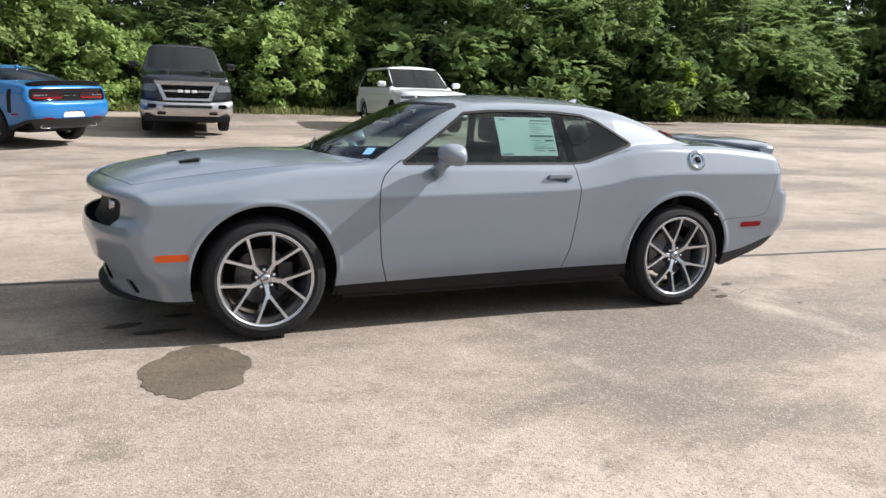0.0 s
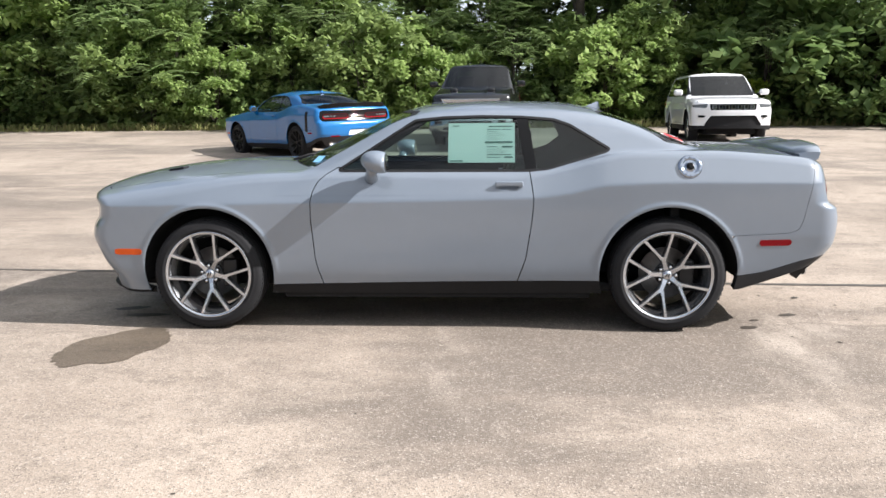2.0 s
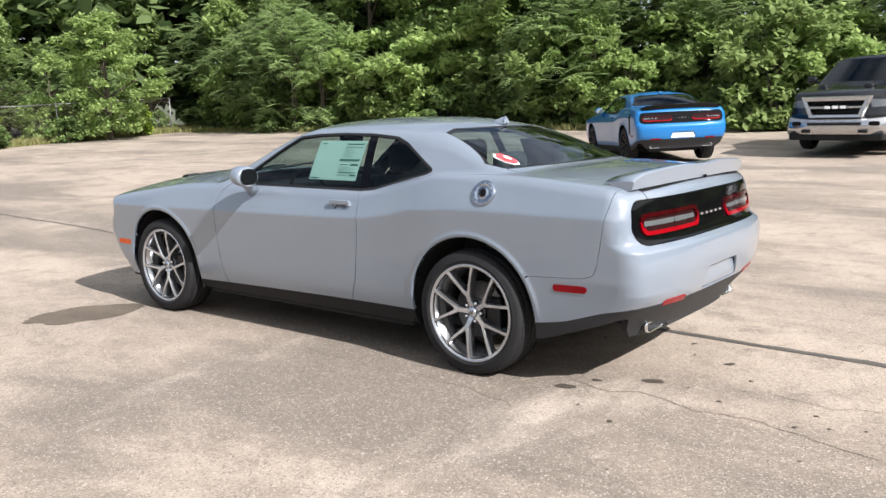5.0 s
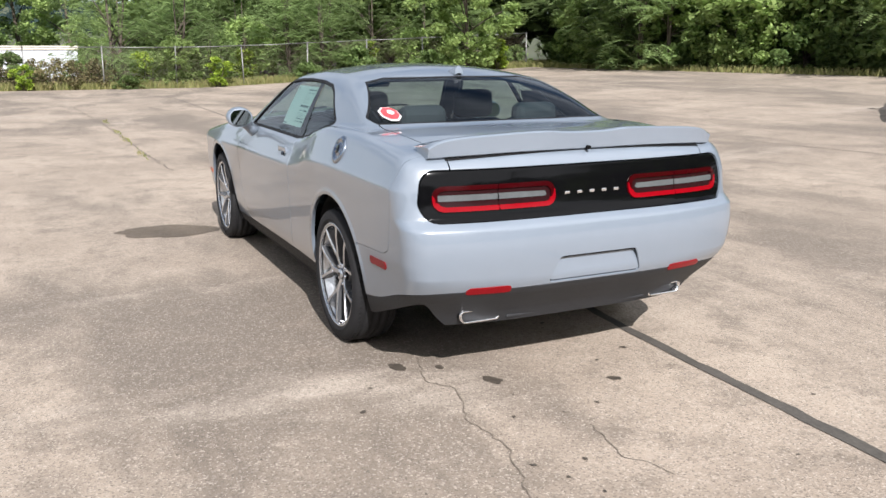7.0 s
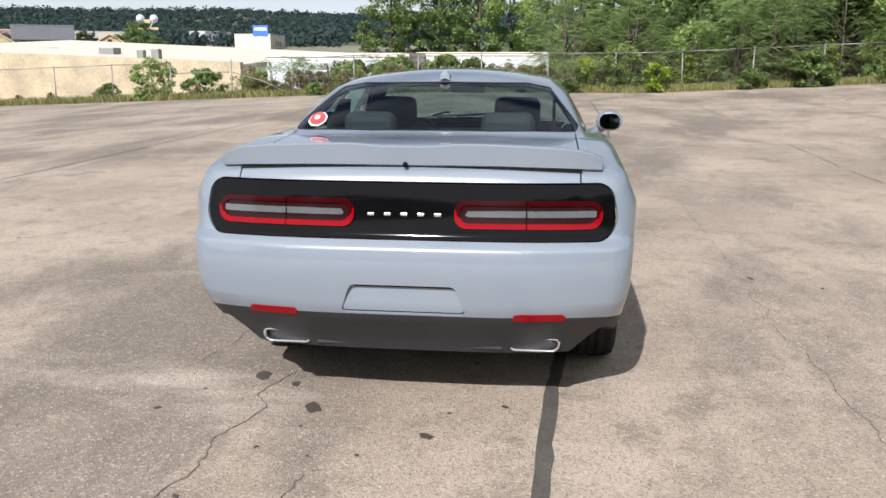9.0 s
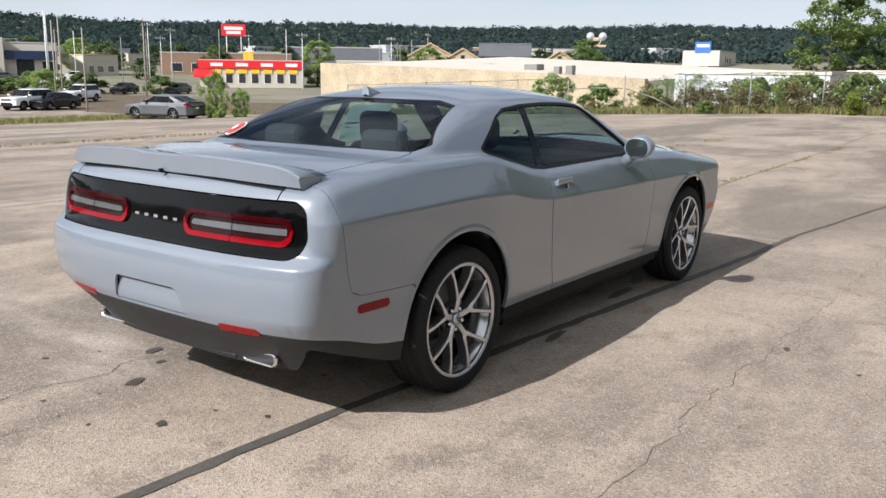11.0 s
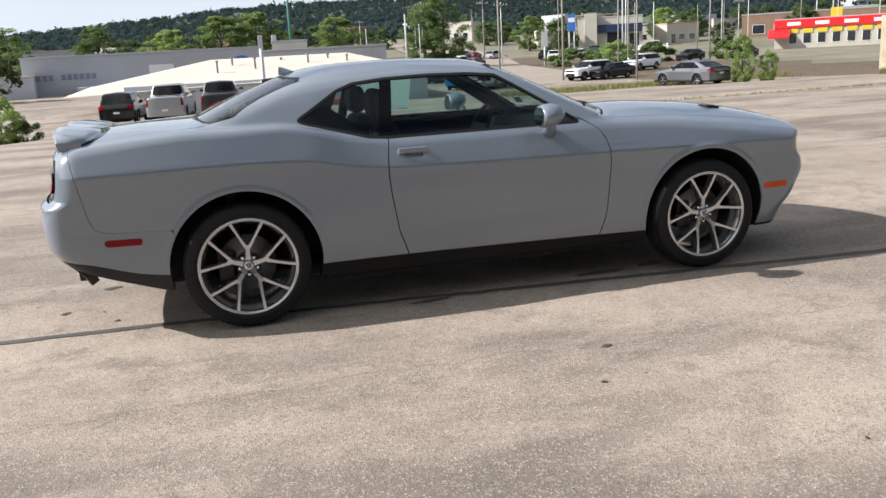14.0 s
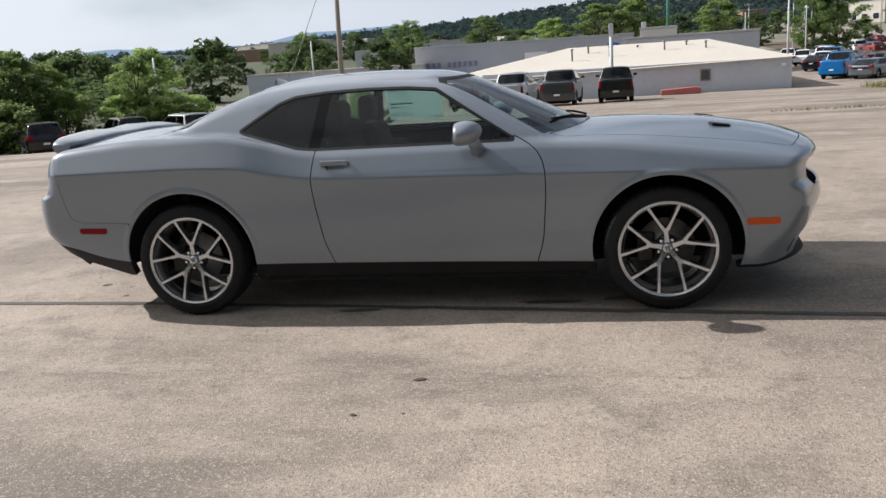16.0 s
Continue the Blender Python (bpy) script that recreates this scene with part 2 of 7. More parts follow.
def prism(outline, h0, h1, axis="Z", bevel=0.0, bm=None):
    """A flat outline of (a, b) pairs drawn out along an axis: Z takes (x, y), Y takes (x, z), X takes (y, z)."""
    bm = bm or bmesh.new()
    put = {"Z": lambda a, b, h: (a, b, h), "Y": lambda a, b, h: (a, h, b), "X": lambda a, b, h: (h, a, b)}[axis]
    low = [bm.verts.new(put(a, b, h0)) for a, b in outline]
    top = [bm.verts.new(put(a, b, h1)) for a, b in outline]
    n = len(outline)
    faces = [bm.faces.new(low[::-1]), bm.faces.new(top)] + [bm.faces.new((low[i], low[(i + 1) % n], top[(i + 1) % n], top[i])) for i in range(n)]
    bmesh.ops.recalc_face_normals(bm, faces=faces)
    if bevel > 0:
        rim = [e for f in faces[:2] for e in f.edges]
        bmesh.ops.bevel(bm, geom=rim, offset=bevel, segments=2, affect="EDGES", profile=0.5)
    return bm


def rounded(w, h, r, n=5, cx=0.0, cy=0.0):
    """The outline of a rectangle with round corners."""
    pts = []
    for sx, sy, a0 in ((1, 1, 0), (-1, 1, 90), (-1, -1, 180), (1, -1, 270)):
        for k in range(n + 1):
            a = radians(a0 + 90 * k / n)
            pts.append((cx + sx * (w / 2 - r) + r * math.cos(a), cy + sy * (h / 2 - r) + r * math.sin(a)))
    return pts


def tube(points, radius, sides=8, bm=None):
    """A round bar along a line of points; radius may be one number or one for each point."""
    bm = bm or bmesh.new()
    pts = [Vector(p) for p in points]
    radii = radius if isinstance(radius, (list, tuple)) else [radius] * len(pts)
    rings = []
    for i, p in enumerate(pts):
        way = (pts[min(i + 1, len(pts) - 1)] - pts[max(i - 1, 0)]).normalized()
        side = way.cross(Vector((0, 0, 1)) if abs(way.z) < 0.95 else Vector((1, 0, 0))).normalized()
        over = side.cross(way)
        rings.append([bm.verts.new(p + (side * math.cos(2 * math.pi * k / sides) + over * math.sin(2 * math.pi * k / sides)) * radii[i]) for k in range(sides)])
    for a, b in zip(rings, rings[1:]):
        for k in range(sides):
            f = bm.faces.new((a[k], a[(k + 1) % sides], b[(k + 1) % sides], b[k]))
            f.smooth = True
    bm.faces.new(rings[0])
    bm.faces.new(rings[-1][::-1])
    bmesh.ops.recalc_face_normals(bm, faces=bm.faces)
    return bm


def curve(*pts):
    """A smooth line through (x, value) pairs, as a quick lookup."""
    xs, ys = np.array([p[0] for p in pts], float), np.array([p[1] for p in pts], float)
    d = np.diff(ys) / np.diff(xs)
    m = np.concatenate([[d[0]], np.where(d[1:] * d[:-1] > 0, 2 * d[1:] * d[:-1] / (d[1:] + d[:-1] + 1e-12), 0), [d[-1]]])
    q = np.linspace(xs[0], xs[-1], 700)
    i = np.clip(np.searchsorted(xs, q) - 1, 0, len(xs) - 2)
    h = xs[i + 1] - xs[i]
    t = (q - xs[i]) / h
    v = (2 * t**3 - 3 * t**2 + 1) * ys[i] + (t**3 - 2 * t**2 + t) * h * m[i] + (-2 * t**3 + 3 * t**2) * ys[i + 1] + (t**3 - t**2) * h * m[i + 1]
    return lambda x: np.interp(x, q, v)


def smax(a, b, k):
    h = np.maximum(k - np.abs(a - b), 0) / k
    return np.maximum(a, b) + h * h * k * 0.25


def smin(a, b, k):
    return -smax(-a, -b, k)


def inside(a, b, outline, rnd=0.0):
    """The signed distance of points (a, b) from a closed outline, negative within; rnd rounds its corners."""
    o = np.array(outline, float)
    dist, sign = np.full(a.shape, 1e9), np.ones(a.shape)
    for (x0, y0), (x1, y1) in zip(o, np.roll(o, -1, 0)):
        ex, ey, wx, wy = x1 - x0, y1 - y0, a - x0, b - y0
        t = np.clip((wx * ex + wy * ey) / (ex * ex + ey * ey), 0, 1)
        dist = np.minimum(dist, (wx - ex * t) ** 2 + (wy - ey * t) ** 2)
        c1, c2, c3 = b >= y0, b < y1, ex * wy > ey * wx
        sign = np.where((c1 & c2 & c3) | (~c1 & ~c2 & ~c3), -sign, sign)
    return sign * np.sqrt(dist) - rnd


class Shell:
    """One half (y >= 0) of a vehicle's skin: a grid of rays cast from an inner block on to solid(x, y, z) = 0, cut into panels afterwards."""

    def __init__(self, solid, x0, x1, y0, z0, zlow, step, far=2.4):
        self.solid = solid
        nt, nf, ns = max(4, int(y0 / step)), max(12, int(1.15 / step)), max(6, int((z0 - zlow) / step))
        path = [(y0 * k / nt, z0, 0.0, 1.0) for k in range(nt)]
        path += [(y0, z0, math.sin(a), math.cos(a)) for a in np.linspace(0, math.pi / 2, nf + 1)]
        path += [(y0, z0 + (zlow - z0) * k / ns, 1.0, 0.0) for k in range(1, ns + 1)]
        path = np.array(path)
        ne = max(8, int(0.55 / step))
        stations = [(x0, -1, a) for a in np.linspace(math.pi / 2, 0, ne + 1)[:-1]]
        stations += [(x, 0, 0.0) for x in np.linspace(x0, x1, int((x1 - x0) / step) + 1)]
        stations += [(x1, 1, a) for a in np.linspace(0, math.pi / 2, ne + 1)[1:]]
        p, d = [], []
        for x, s, a in stations:
            for y, z, dy, dz in path:
                p.append((x, y, z))
                d.append((s * math.sin(a), dy * math.cos(a), dz * math.cos(a)))
        n, faces = len(path), []
        for i in range(len(stations) - 1):
            for j in range(n - 1):
                faces.append((i * n + j, i * n + j + 1, (i + 1) * n + j + 1, (i + 1) * n + j))
        # flat ends: a grid behind the first and the last ring
        for x, s, ring in ((x0, -1, 0), (x1, 1, len(stations) - 1)):
            grid = {}
            for a in range(nt + 1):
                for b in range(ns + 1):
                    if b == 0:
                        grid[a, b] = ring * n + a
                    elif a == nt:
                        grid[a, b] = ring * n + nt + nf + b
                    else:
                        grid[a, b] = len(p)
                        p.append((x, y0 * a / nt, z0 + (zlow - z0) * b / ns))
                        d.append((s, 0, 0))
            # the fan between the top edge and the side edge meets in the corner
            faces += [(grid[a, b], grid[a + 1, b], grid[a + 1, b + 1], grid[a, b + 1]) for a in range(nt) for b in range(ns)]
        p, d = np.array(p), np.array(d)
        lo, hi = np.zeros(len(p)), np.full(len(p), far)
        for _ in range(34):
            mid = (lo + hi) / 2
            out = solid(*(p + d * mid[:, None]).T) > 0
            lo, hi = np.where(out, lo, mid), np.where(out, mid, hi)
        self.v = p + d * ((lo + hi) / 2)[:, None]
        self.v[:, 1] = np.maximum(self.v[:, 1], 0)
        self.all = faces

    def normals(self, v):
        e = 0.004
        g = np.stack([self.solid(*(v + o).T) - self.solid(*(v - o).T) for o in np.eye(3) * e], 1)
        return g / (np.linalg.norm(g, axis=1, keepdims=True) + 1e-12)

    def cut(self, faces, rule, gap=0.0):
        """Splits faces where rule(x, y, z) changes sign: those within (negative), those without. gap: width left free between them."""
        if gap:
            a, _ = self.cut(faces, lambda x, y, z: rule(x, y, z) + gap / 2)
            _, b = self.cut(faces, lambda x, y, z: rule(x, y, z) - gap / 2)
            return a, b
        s = rule(*self.v.T)
        s = np.where(np.abs(s) < 1e-5, 1e-5, s)
        neg, low, high, made, fresh = s < 0, [], [], {}, []
        base = len(self.v)
        for f in faces:
            k = [neg[i] for i in f]
            if all(k):
                low.append(f)
            elif not any(k):
                high.append(f)
            else:
                a, b = [], []
                for i, j in zip(f, f[1:] + f[:1]):
                    (a if neg[i] else b).append(i)
                    if neg[i] != neg[j]:
                        key = (min(i, j), max(i, j))
                        if key not in made:
                            t = s[i] / (s[i] - s[j])
                            made[key] = base + len(fresh)
                            fresh.append(self.v[i] + (self.v[j] - self.v[i]) * t)
                        a.append(made[key])
                        b.append(made[key])
                if len(a) > 2:
                    low.append(tuple(a))
                if len(b) > 2:
                    high.append(tuple(b))
        if fresh:
            self.v = np.vstack([self.v, fresh])
        return low, high

    def panel(self, name, faces, mat, parent, side=0, flange=0.012, sink=0.0, label=""):
        """A panel as one mesh. side: -1 the car's left, 1 its right, 0 both halves in one. Its rims are turned in by flange."""
        if not faces:
            return None
        ids = np.array(sorted({i for f in faces for i in f}))
        at = {int(i): k for k, i in enumerate(ids)}
        v = self.v[ids]
        nrm = self.normals(v)
        v = v - nrm * sink
        fs = [tuple(at[i] for i in f) for f in faces]
        # all faces look outwards
        one, two, three, last = (np.array([f[k] for f in fs]) for k in (0, 1, 2, -1))
        c = np.cross(v[three] - v[one], v[last] - v[two])
        wrong = (c * nrm[one]).sum(1) < 0
        fs = [f[::-1] if w else f for f, w in zip(fs, wrong)]
        if flange:
            count = {}
            for f in fs:
                for i, j in zip(f, f[1:] + f[:1]):
                    count[i, j] = 1
            rim = [(i, j) for i, j in count if (j, i) not in count and not (v[i][1] < 1e-3 and v[j][1] < 1e-3)]
            ev, en, ef, base = [], [], [], len(v)
            for i, j in rim:
                n = len(ev) + base
                ev += [v[i], v[j], v[j] - nrm[j] * flange, v[i] - nrm[i] * flange]
                q = np.cross(v[j] - v[i], -nrm[i])
                q = -q / (np.linalg.norm(q) + 1e-12)
                en += [q] * 4
                ef.append((n + 1, n, n + 3, n + 2))
            if ev:
                v, nrm, fs = np.vstack([v, ev]), np.vstack([nrm, en]), fs + ef
        flip = np.array([1, -1, 1])
        if side == -1:
            v, nrm, fs = v * flip, nrm * flip, [f[::-1] for f in fs]
        elif side == 0:
            n = len(v)
            fs = fs + [tuple(i + n for i in f[::-1]) for f in fs]
            v, nrm = np.vstack([v, v * flip]), np.vstack([nrm, nrm * flip])
        ob = flat(name, v, fs, mat, parent, label, smooth=True)
        ob.data.normals_split_custom_set_from_vertices([tuple(n) for n in nrm])
        return ob
# ---- the lot and the land round it ----
def lot_height(x, y):
    """The lot rises gently towards the wood and falls away from it; beyond it the land dips, then climbs to the hills."""
    up = np.where(y > 5, 0.045 * (np.minimum(y, 26) - 5), np.where(y < -6, 0.038 * (np.maximum(y, -56) + 6), 0))
    d = np.hypot(x, y)
    out = np.interp(d, [0, 50, 75, 100, 150, 200, 250, 300, 500, 900, 1600, 2600, 5000], [0, 0, 0.1, 0.3, 0.8, 2.6, 4.9, 7.4, 16, 40, 95, 118, 100])
    way = np.degrees(np.arctan2(y, x)) % 360
    tall = np.interp(way, [0, 150, 200, 206, 235, 259, 264, 270, 275, 282, 287, 290, 300, 307, 330, 360], [0.3, 0.88, 0.88, 0.82, 0.92, 1.0, 0.96, 0.87, 0.80, 0.68, 0.60, 0.50, 0.43, 0.34, 0.3, 0.3])  # the hills fall away to the south-east
    out = out * (1 - (1 - tall) * np.clip((d - 280) / 300, 0, 1))
    up = up - 0.9 * np.clip((x - y - 33) / 12, 0, 1) * np.clip((x - 6) / 8, 0, 1) * np.clip((70 - d) / 20, 0, 1)  # a lower terrace past the lot's corner
    wood = np.clip((y - 10) / 20, 0, 1)
    hills = tall * np.clip((d - 500) / 1000, 0, 1) * (4 * np.sin(np.arctan2(y, x) * 7.0 + 1.0) + 3 * np.sin(np.arctan2(y, x) * 17.0 + d / 400))
    return up + out * (1 - wood * np.clip((200 - d) / 200, 0, 1)) + hills


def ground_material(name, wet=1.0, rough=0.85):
    m = bpy.data.materials.new(name)
    m.use_nodes = True
    nt = m.node_tree
    b = nt.nodes["Principled BSDF"]
    b.inputs["Roughness"].default_value = rough
    co = nt.nodes.new("ShaderNodeTexCoord")

    def noise_at(scale, detail, rough=0.5, stretch=None, warp=0.0):
        n = nt.nodes.new("ShaderNodeTexNoise")
        n.inputs["Scale"].default_value, n.inputs["Detail"].default_value, n.inputs["Roughness"].default_value = scale, detail, rough
        n.inputs["Distortion"].default_value = warp
        if stretch:
            mp = nt.nodes.new("ShaderNodeMapping")
            mp.inputs["Scale"].default_value = stretch
            nt.links.new(co.outputs["Object"], mp.inputs["Vector"])
            nt.links.new(mp.outputs["Vector"], n.inputs["Vector"])
        else:
            nt.links.new(co.outputs["Object"], n.inputs["Vector"])
        return n.outputs["Fac"]

    def span(value, lo, hi):
        r = nt.nodes.new("ShaderNodeMapRange")
        r.interpolation_type = "SMOOTHSTEP"
        r.inputs["From Min"].default_value, r.inputs["From Max"].default_value = lo, hi
        nt.links.new(value, r.inputs["Value"])
        return r.outputs["Result"]

    def blend(fac, a, b2, mode="MIX"):
        mx = nt.nodes.new("ShaderNodeMix")
        mx.data_type, mx.blend_type = "RGBA", mode
        nt.links.new(fac, mx.inputs["Factor"])
        for key, val in (("A", a), ("B", b2)):
            if isinstance(val, tuple):
                mx.inputs[key].default_value = (*val, 1)
            else:
                nt.links.new(val, mx.inputs[key])
        return mx.outputs["Result"]

    base = blend(span(noise_at(0.35, 9, 0.66), 0.36, 0.64), (0.385, 0.318, 0.255), (0.262, 0.212, 0.168))
    base = blend(span(noise_at(0.26, 10, 0.66, (0.6, 1.5, 1), 0.25), 0.46, 0.60), base, (0.155, 0.127, 0.102))
    base = blend(span(noise_at(1.1, 9, 0.68, None, 0.2), 0.53, 0.70), base, (0.175, 0.143, 0.115))
    base = blend(span(noise_at(0.5, 8, 0.64, (1.3, 0.5, 1)), 0.58, 0.74), base, (0.39, 0.332, 0.276))
    base = blend(span(noise_at(3.4, 9, 0.72), 0.48, 0.72), base, (0.190, 0.154, 0.122))
    base = blend(span(noise_at(14.0, 7, 0.75), 0.54, 0.80), base, (0.38, 0.32, 0.265))
    vor, big = nt.nodes.new("ShaderNodeTexVoronoi"), nt.nodes.new("ShaderNodeTexVoronoi")
    vor.inputs["Scale"].default_value, big.inputs["Scale"].default_value = 135, 60
    grain = []
    for v in (vor, big):
        nt.links.new(co.outputs["Object"], v.inputs["Vector"])
        sep = nt.nodes.new("ShaderNodeSeparateColor")
        nt.links.new(v.outputs["Color"], sep.inputs["Color"])
        grain.append(sep.outputs)
    # pale pebbles and dark pits of the aggregate
    base = blend(span(grain[1]["Red"], 0.78, 1.5), base, (0.48, 0.42, 0.36))
    base = blend(span(grain[1]["Green"], 0.72, 1.5), base, (0.13, 0.108, 0.088))
    base = blend(span(grain[0]["Red"], 0.74, 1.25), base, (0.54, 0.475, 0.41))
    base = blend(span(grain[0]["Green"], 0.60, 1.25), base, (0.095, 0.078, 0.063))
    # bare soil and leaf litter past the lot's edges
    xyz = nt.nodes.new("ShaderNodeSeparateXYZ")
    nt.links.new(co.outputs["Object"], xyz.inputs["Vector"])

    def calc(op, a, b2):
        n = nt.nodes.new("ShaderNodeMath")
        n.operation = op
        for k, val in enumerate((a, b2)):
            if isinstance(val, (int, float)):
                n.inputs[k].default_value = val
            else:
                nt.links.new(val, n.inputs[k])
        return n.outputs[0]

    ragged = calc("MULTIPLY", noise_at(0.9, 6, 0.6), 1.6)
    north = span(calc("SUBTRACT", xyz.outputs["Y"], calc("ADD", ragged, 21.2)), 0.0, 0.5)
    west = span(calc("SUBTRACT", calc("MULTIPLY", xyz.outputs["X"], -1.0), calc("ADD", ragged, 33.4)), 0.0, 0.5)
    soil = blend(span(noise_at(2.0, 6, 0.6), 0.35, 0.65), (0.075, 0.055, 0.036), (0.14, 0.10, 0.06))
    base = blend(calc("MAXIMUM", north, west), base, soil)
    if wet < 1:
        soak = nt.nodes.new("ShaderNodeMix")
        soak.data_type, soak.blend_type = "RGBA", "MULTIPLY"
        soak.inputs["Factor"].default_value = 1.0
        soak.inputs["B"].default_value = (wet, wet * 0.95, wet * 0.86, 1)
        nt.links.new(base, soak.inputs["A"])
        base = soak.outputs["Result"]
    nt.links.new(base, b.inputs["Base Color"])
    bp = nt.nodes.new("ShaderNodeBump")
    bp.inputs["Strength"].default_value, bp.inputs["Distance"].default_value = 0.5, 0.004
    nt.links.new(vor.outputs["Distance"], bp.inputs["Height"])
    bp2 = nt.nodes.new("ShaderNodeBump")
    bp2.inputs["Strength"].default_value, bp2.inputs["Distance"].default_value = 0.25, 0.03
    nt.links.new(noise_at(6, 5), bp2.inputs["Height"])
    nt.links.new(bp.outputs["Normal"], bp2.inputs["Normal"])
    nt.links.new(bp2.outputs["Normal"], b.inputs["Normal"])
    return m


CONCRETE = ground_material("stained_exposed_aggregate")
FIELD = material("far_woodland_ground", (0.045, 0.065, 0.028), 0.9, two=(0.085, 0.085, 0.05), scale=0.02)
TAR = material("joint_tar", (0.092, 0.082, 0.071), 0.75, vary=0.4, scale=6, bump=0.3, bump_scale=60)
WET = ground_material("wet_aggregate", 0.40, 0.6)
TOWN = material("worn_town_ground", (0.24, 0.205, 0.165), 0.9, two=(0.10, 0.115, 0.055), scale=0.025)

# one sheet from under the car to the horizon
radii = np.concatenate([np.linspace(0, 40, 27), np.geomspace(43, 4200, 46)])
spokes = 144
gv = [(0, 0, 0)]
for r in radii[1:]:
    a = np.arange(spokes) * 2 * np.pi / spokes
    gx, gy = r * np.cos(a), r * np.sin(a)
    gv += list(zip(gx, gy, lot_height(gx, gy)))
gf = [(0, 1 + k, 1 + (k + 1) % spokes) for k in range(spokes)]
for i in range(len(radii) - 2):
    p, q = 1 + i * spokes, 1 + (i + 1) * spokes
    gf += [(p + k, q + k, q + (k + 1) % spokes, p + (k + 1) % spokes) for k in range(spokes)]
ground = flat("ground", gv, gf, CONCRETE, smooth=True)
tagged(ground, "weathered exposed-aggregate concrete lot with dark stains", "ground", kind="structure")
ground.data.materials.append(FIELD)
ground.data.materials.append(TOWN)
for f in ground.data.polygons:
    c = f.center
    if math.hypot(c.x, c.y) > 75 and not (-60 < c.x < 40 and -190 < c.y < 0):
        f.material_index = 2 if math.hypot(c.x, c.y) < 330 and c.y < -20 and c.x < 6 else 1
# ---- the two-door coupes ----
WHEELBASE, WHEEL_R = 2.951, 0.364
AXLE = WHEELBASE / 2

CREASE = curve((-2.5, 0.80), (-2.1, 0.815), (-0.7, 0.835), (0.6, 0.86), (0.85, 0.89), (1.1, 0.94), (1.5, 0.955), (2.6, 0.945))
WIDTH = curve((-2.6, 0.895), (-2.1, 0.925), (-1.5, 0.945), (-0.9, 0.932), (0.0, 0.930), (0.7, 0.932), (1.3, 0.948), (1.6, 0.948), (2.1, 0.942), (2.7, 0.925))
TOP_MID = curve((-2.7, 0.84), (-2.42, 0.90), (-2.2, 0.97), (-2.0, 1.01), (-1.7, 1.05), (-1.3, 1.072), (-1.0, 1.07), (-0.6, 1.04), (1.3, 1.10), (1.6, 1.165), (2.0, 1.16), (2.3, 1.14), (2.7, 1.10))
TOP_SIDE = curve((-2.7, 0.78), (-2.3, 0.86), (-1.8, 0.935), (-1.1, 1.01), (-0.6, 1.02), (0.5, 1.02), (0.75, 1.045), (1.0, 1.10), (1.25, 1.14), (1.7, 1.145), (2.1, 1.12), (2.45, 1.08), (2.8, 1.04))
NOSE = curve((0.0, -2.20), (0.25, -2.32), (0.33, -2.34), (0.42, -2.39), (0.52, -2.425), (0.61, -2.45), (0.67, -2.437), (0.74, -2.40), (0.80, -2.395), (0.87, -2.42), (0.95, -2.37), (1.2, -2.2))
TAIL = curve((0.0, 2.30), (0.3, 2.425), (0.36, 2.455), (0.42, 2.50), (0.49, 2.555), (0.55, 2.58), (0.7, 2.60), (0.78, 2.59), (0.83, 2.535), (1.0, 2.50), (1.06, 2.485), (1.12, 2.44), (1.3, 2.36))
ROOF = curve((-1.3, 1.28), (-0.3, 1.425), (0.0, 1.452), (0.35, 1.467), (0.7, 1.462), (1.0, 1.438), (1.3, 1.385), (1.9, 1.22))


def coupe_solid(x, y, z):
    """Negative within the coupe's skin: the lower body, and the cabin that grows out of it."""
    a = np.abs(y)
    u = z - CREASE(x)
    above, below = (u + np.sqrt(u * u + 5e-5)) / 2, (-u + np.sqrt(u * u + 5e-5)) / 2
    side = a - (WIDTH(x) - 0.40 * above - 0.055 * below - 0.15 * (0.37 - z + np.sqrt((0.37 - z) ** 2 + 4e-3)) - 0.14 * np.maximum(0.62 - z, 0) * np.clip((x - 1.85) / 0.6, 0, 1))
    for c in (-AXLE, AXLE):  # rolled wheel-arch lips
        r = np.hypot(x - c, z - 0.37)
        side = side - 0.007 * np.exp(-(((r - 0.446) / 0.014) ** 2)) * np.clip((z - 0.36) / 0.15, 0, 1)
    top = z - (TOP_MID(x) + (TOP_SIDE(x) - TOP_MID(x)) * (a / 0.82) ** 2)
    front = (NOSE(z) + 0.24 * (a / 0.93) ** 2.4 + 0.245 * (0.48 - z + np.sqrt((0.48 - z) ** 2 + 0.015)) * (a / 0.9) ** 4) - x
    back = x - (TAIL(z) - (0.10 + 0.45 * np.maximum(0.56 - z, 0)) * (a / 0.9) ** 3.6)
    low = smax(smax(smax(side, top, 0.05), front, 0.06), back, 0.09)
    h = z - 1.02
    flank = a - (0.838 - 0.43 * h - 0.30 * h * h - 0.05 * np.maximum(x - 1.0, 0))
    roof = z - (ROOF(x) - 0.17 * y * y)
    screen = (z - (1.06 + (x + 1.03 - 0.30 * (a / 0.82) ** 2) * 0.455)) / 1.1
    rear = (z - (1.405 - 0.45 * (x - 1.12 - 0.05 * (1 - (a / 0.65) ** 2)))) / 1.1
    cabin = smax(smax(smax(flank, roof, 0.07), screen, 0.06), rear, 0.09)
    return smin(low, np.maximum(cabin, 0.9 - z), 0.03)


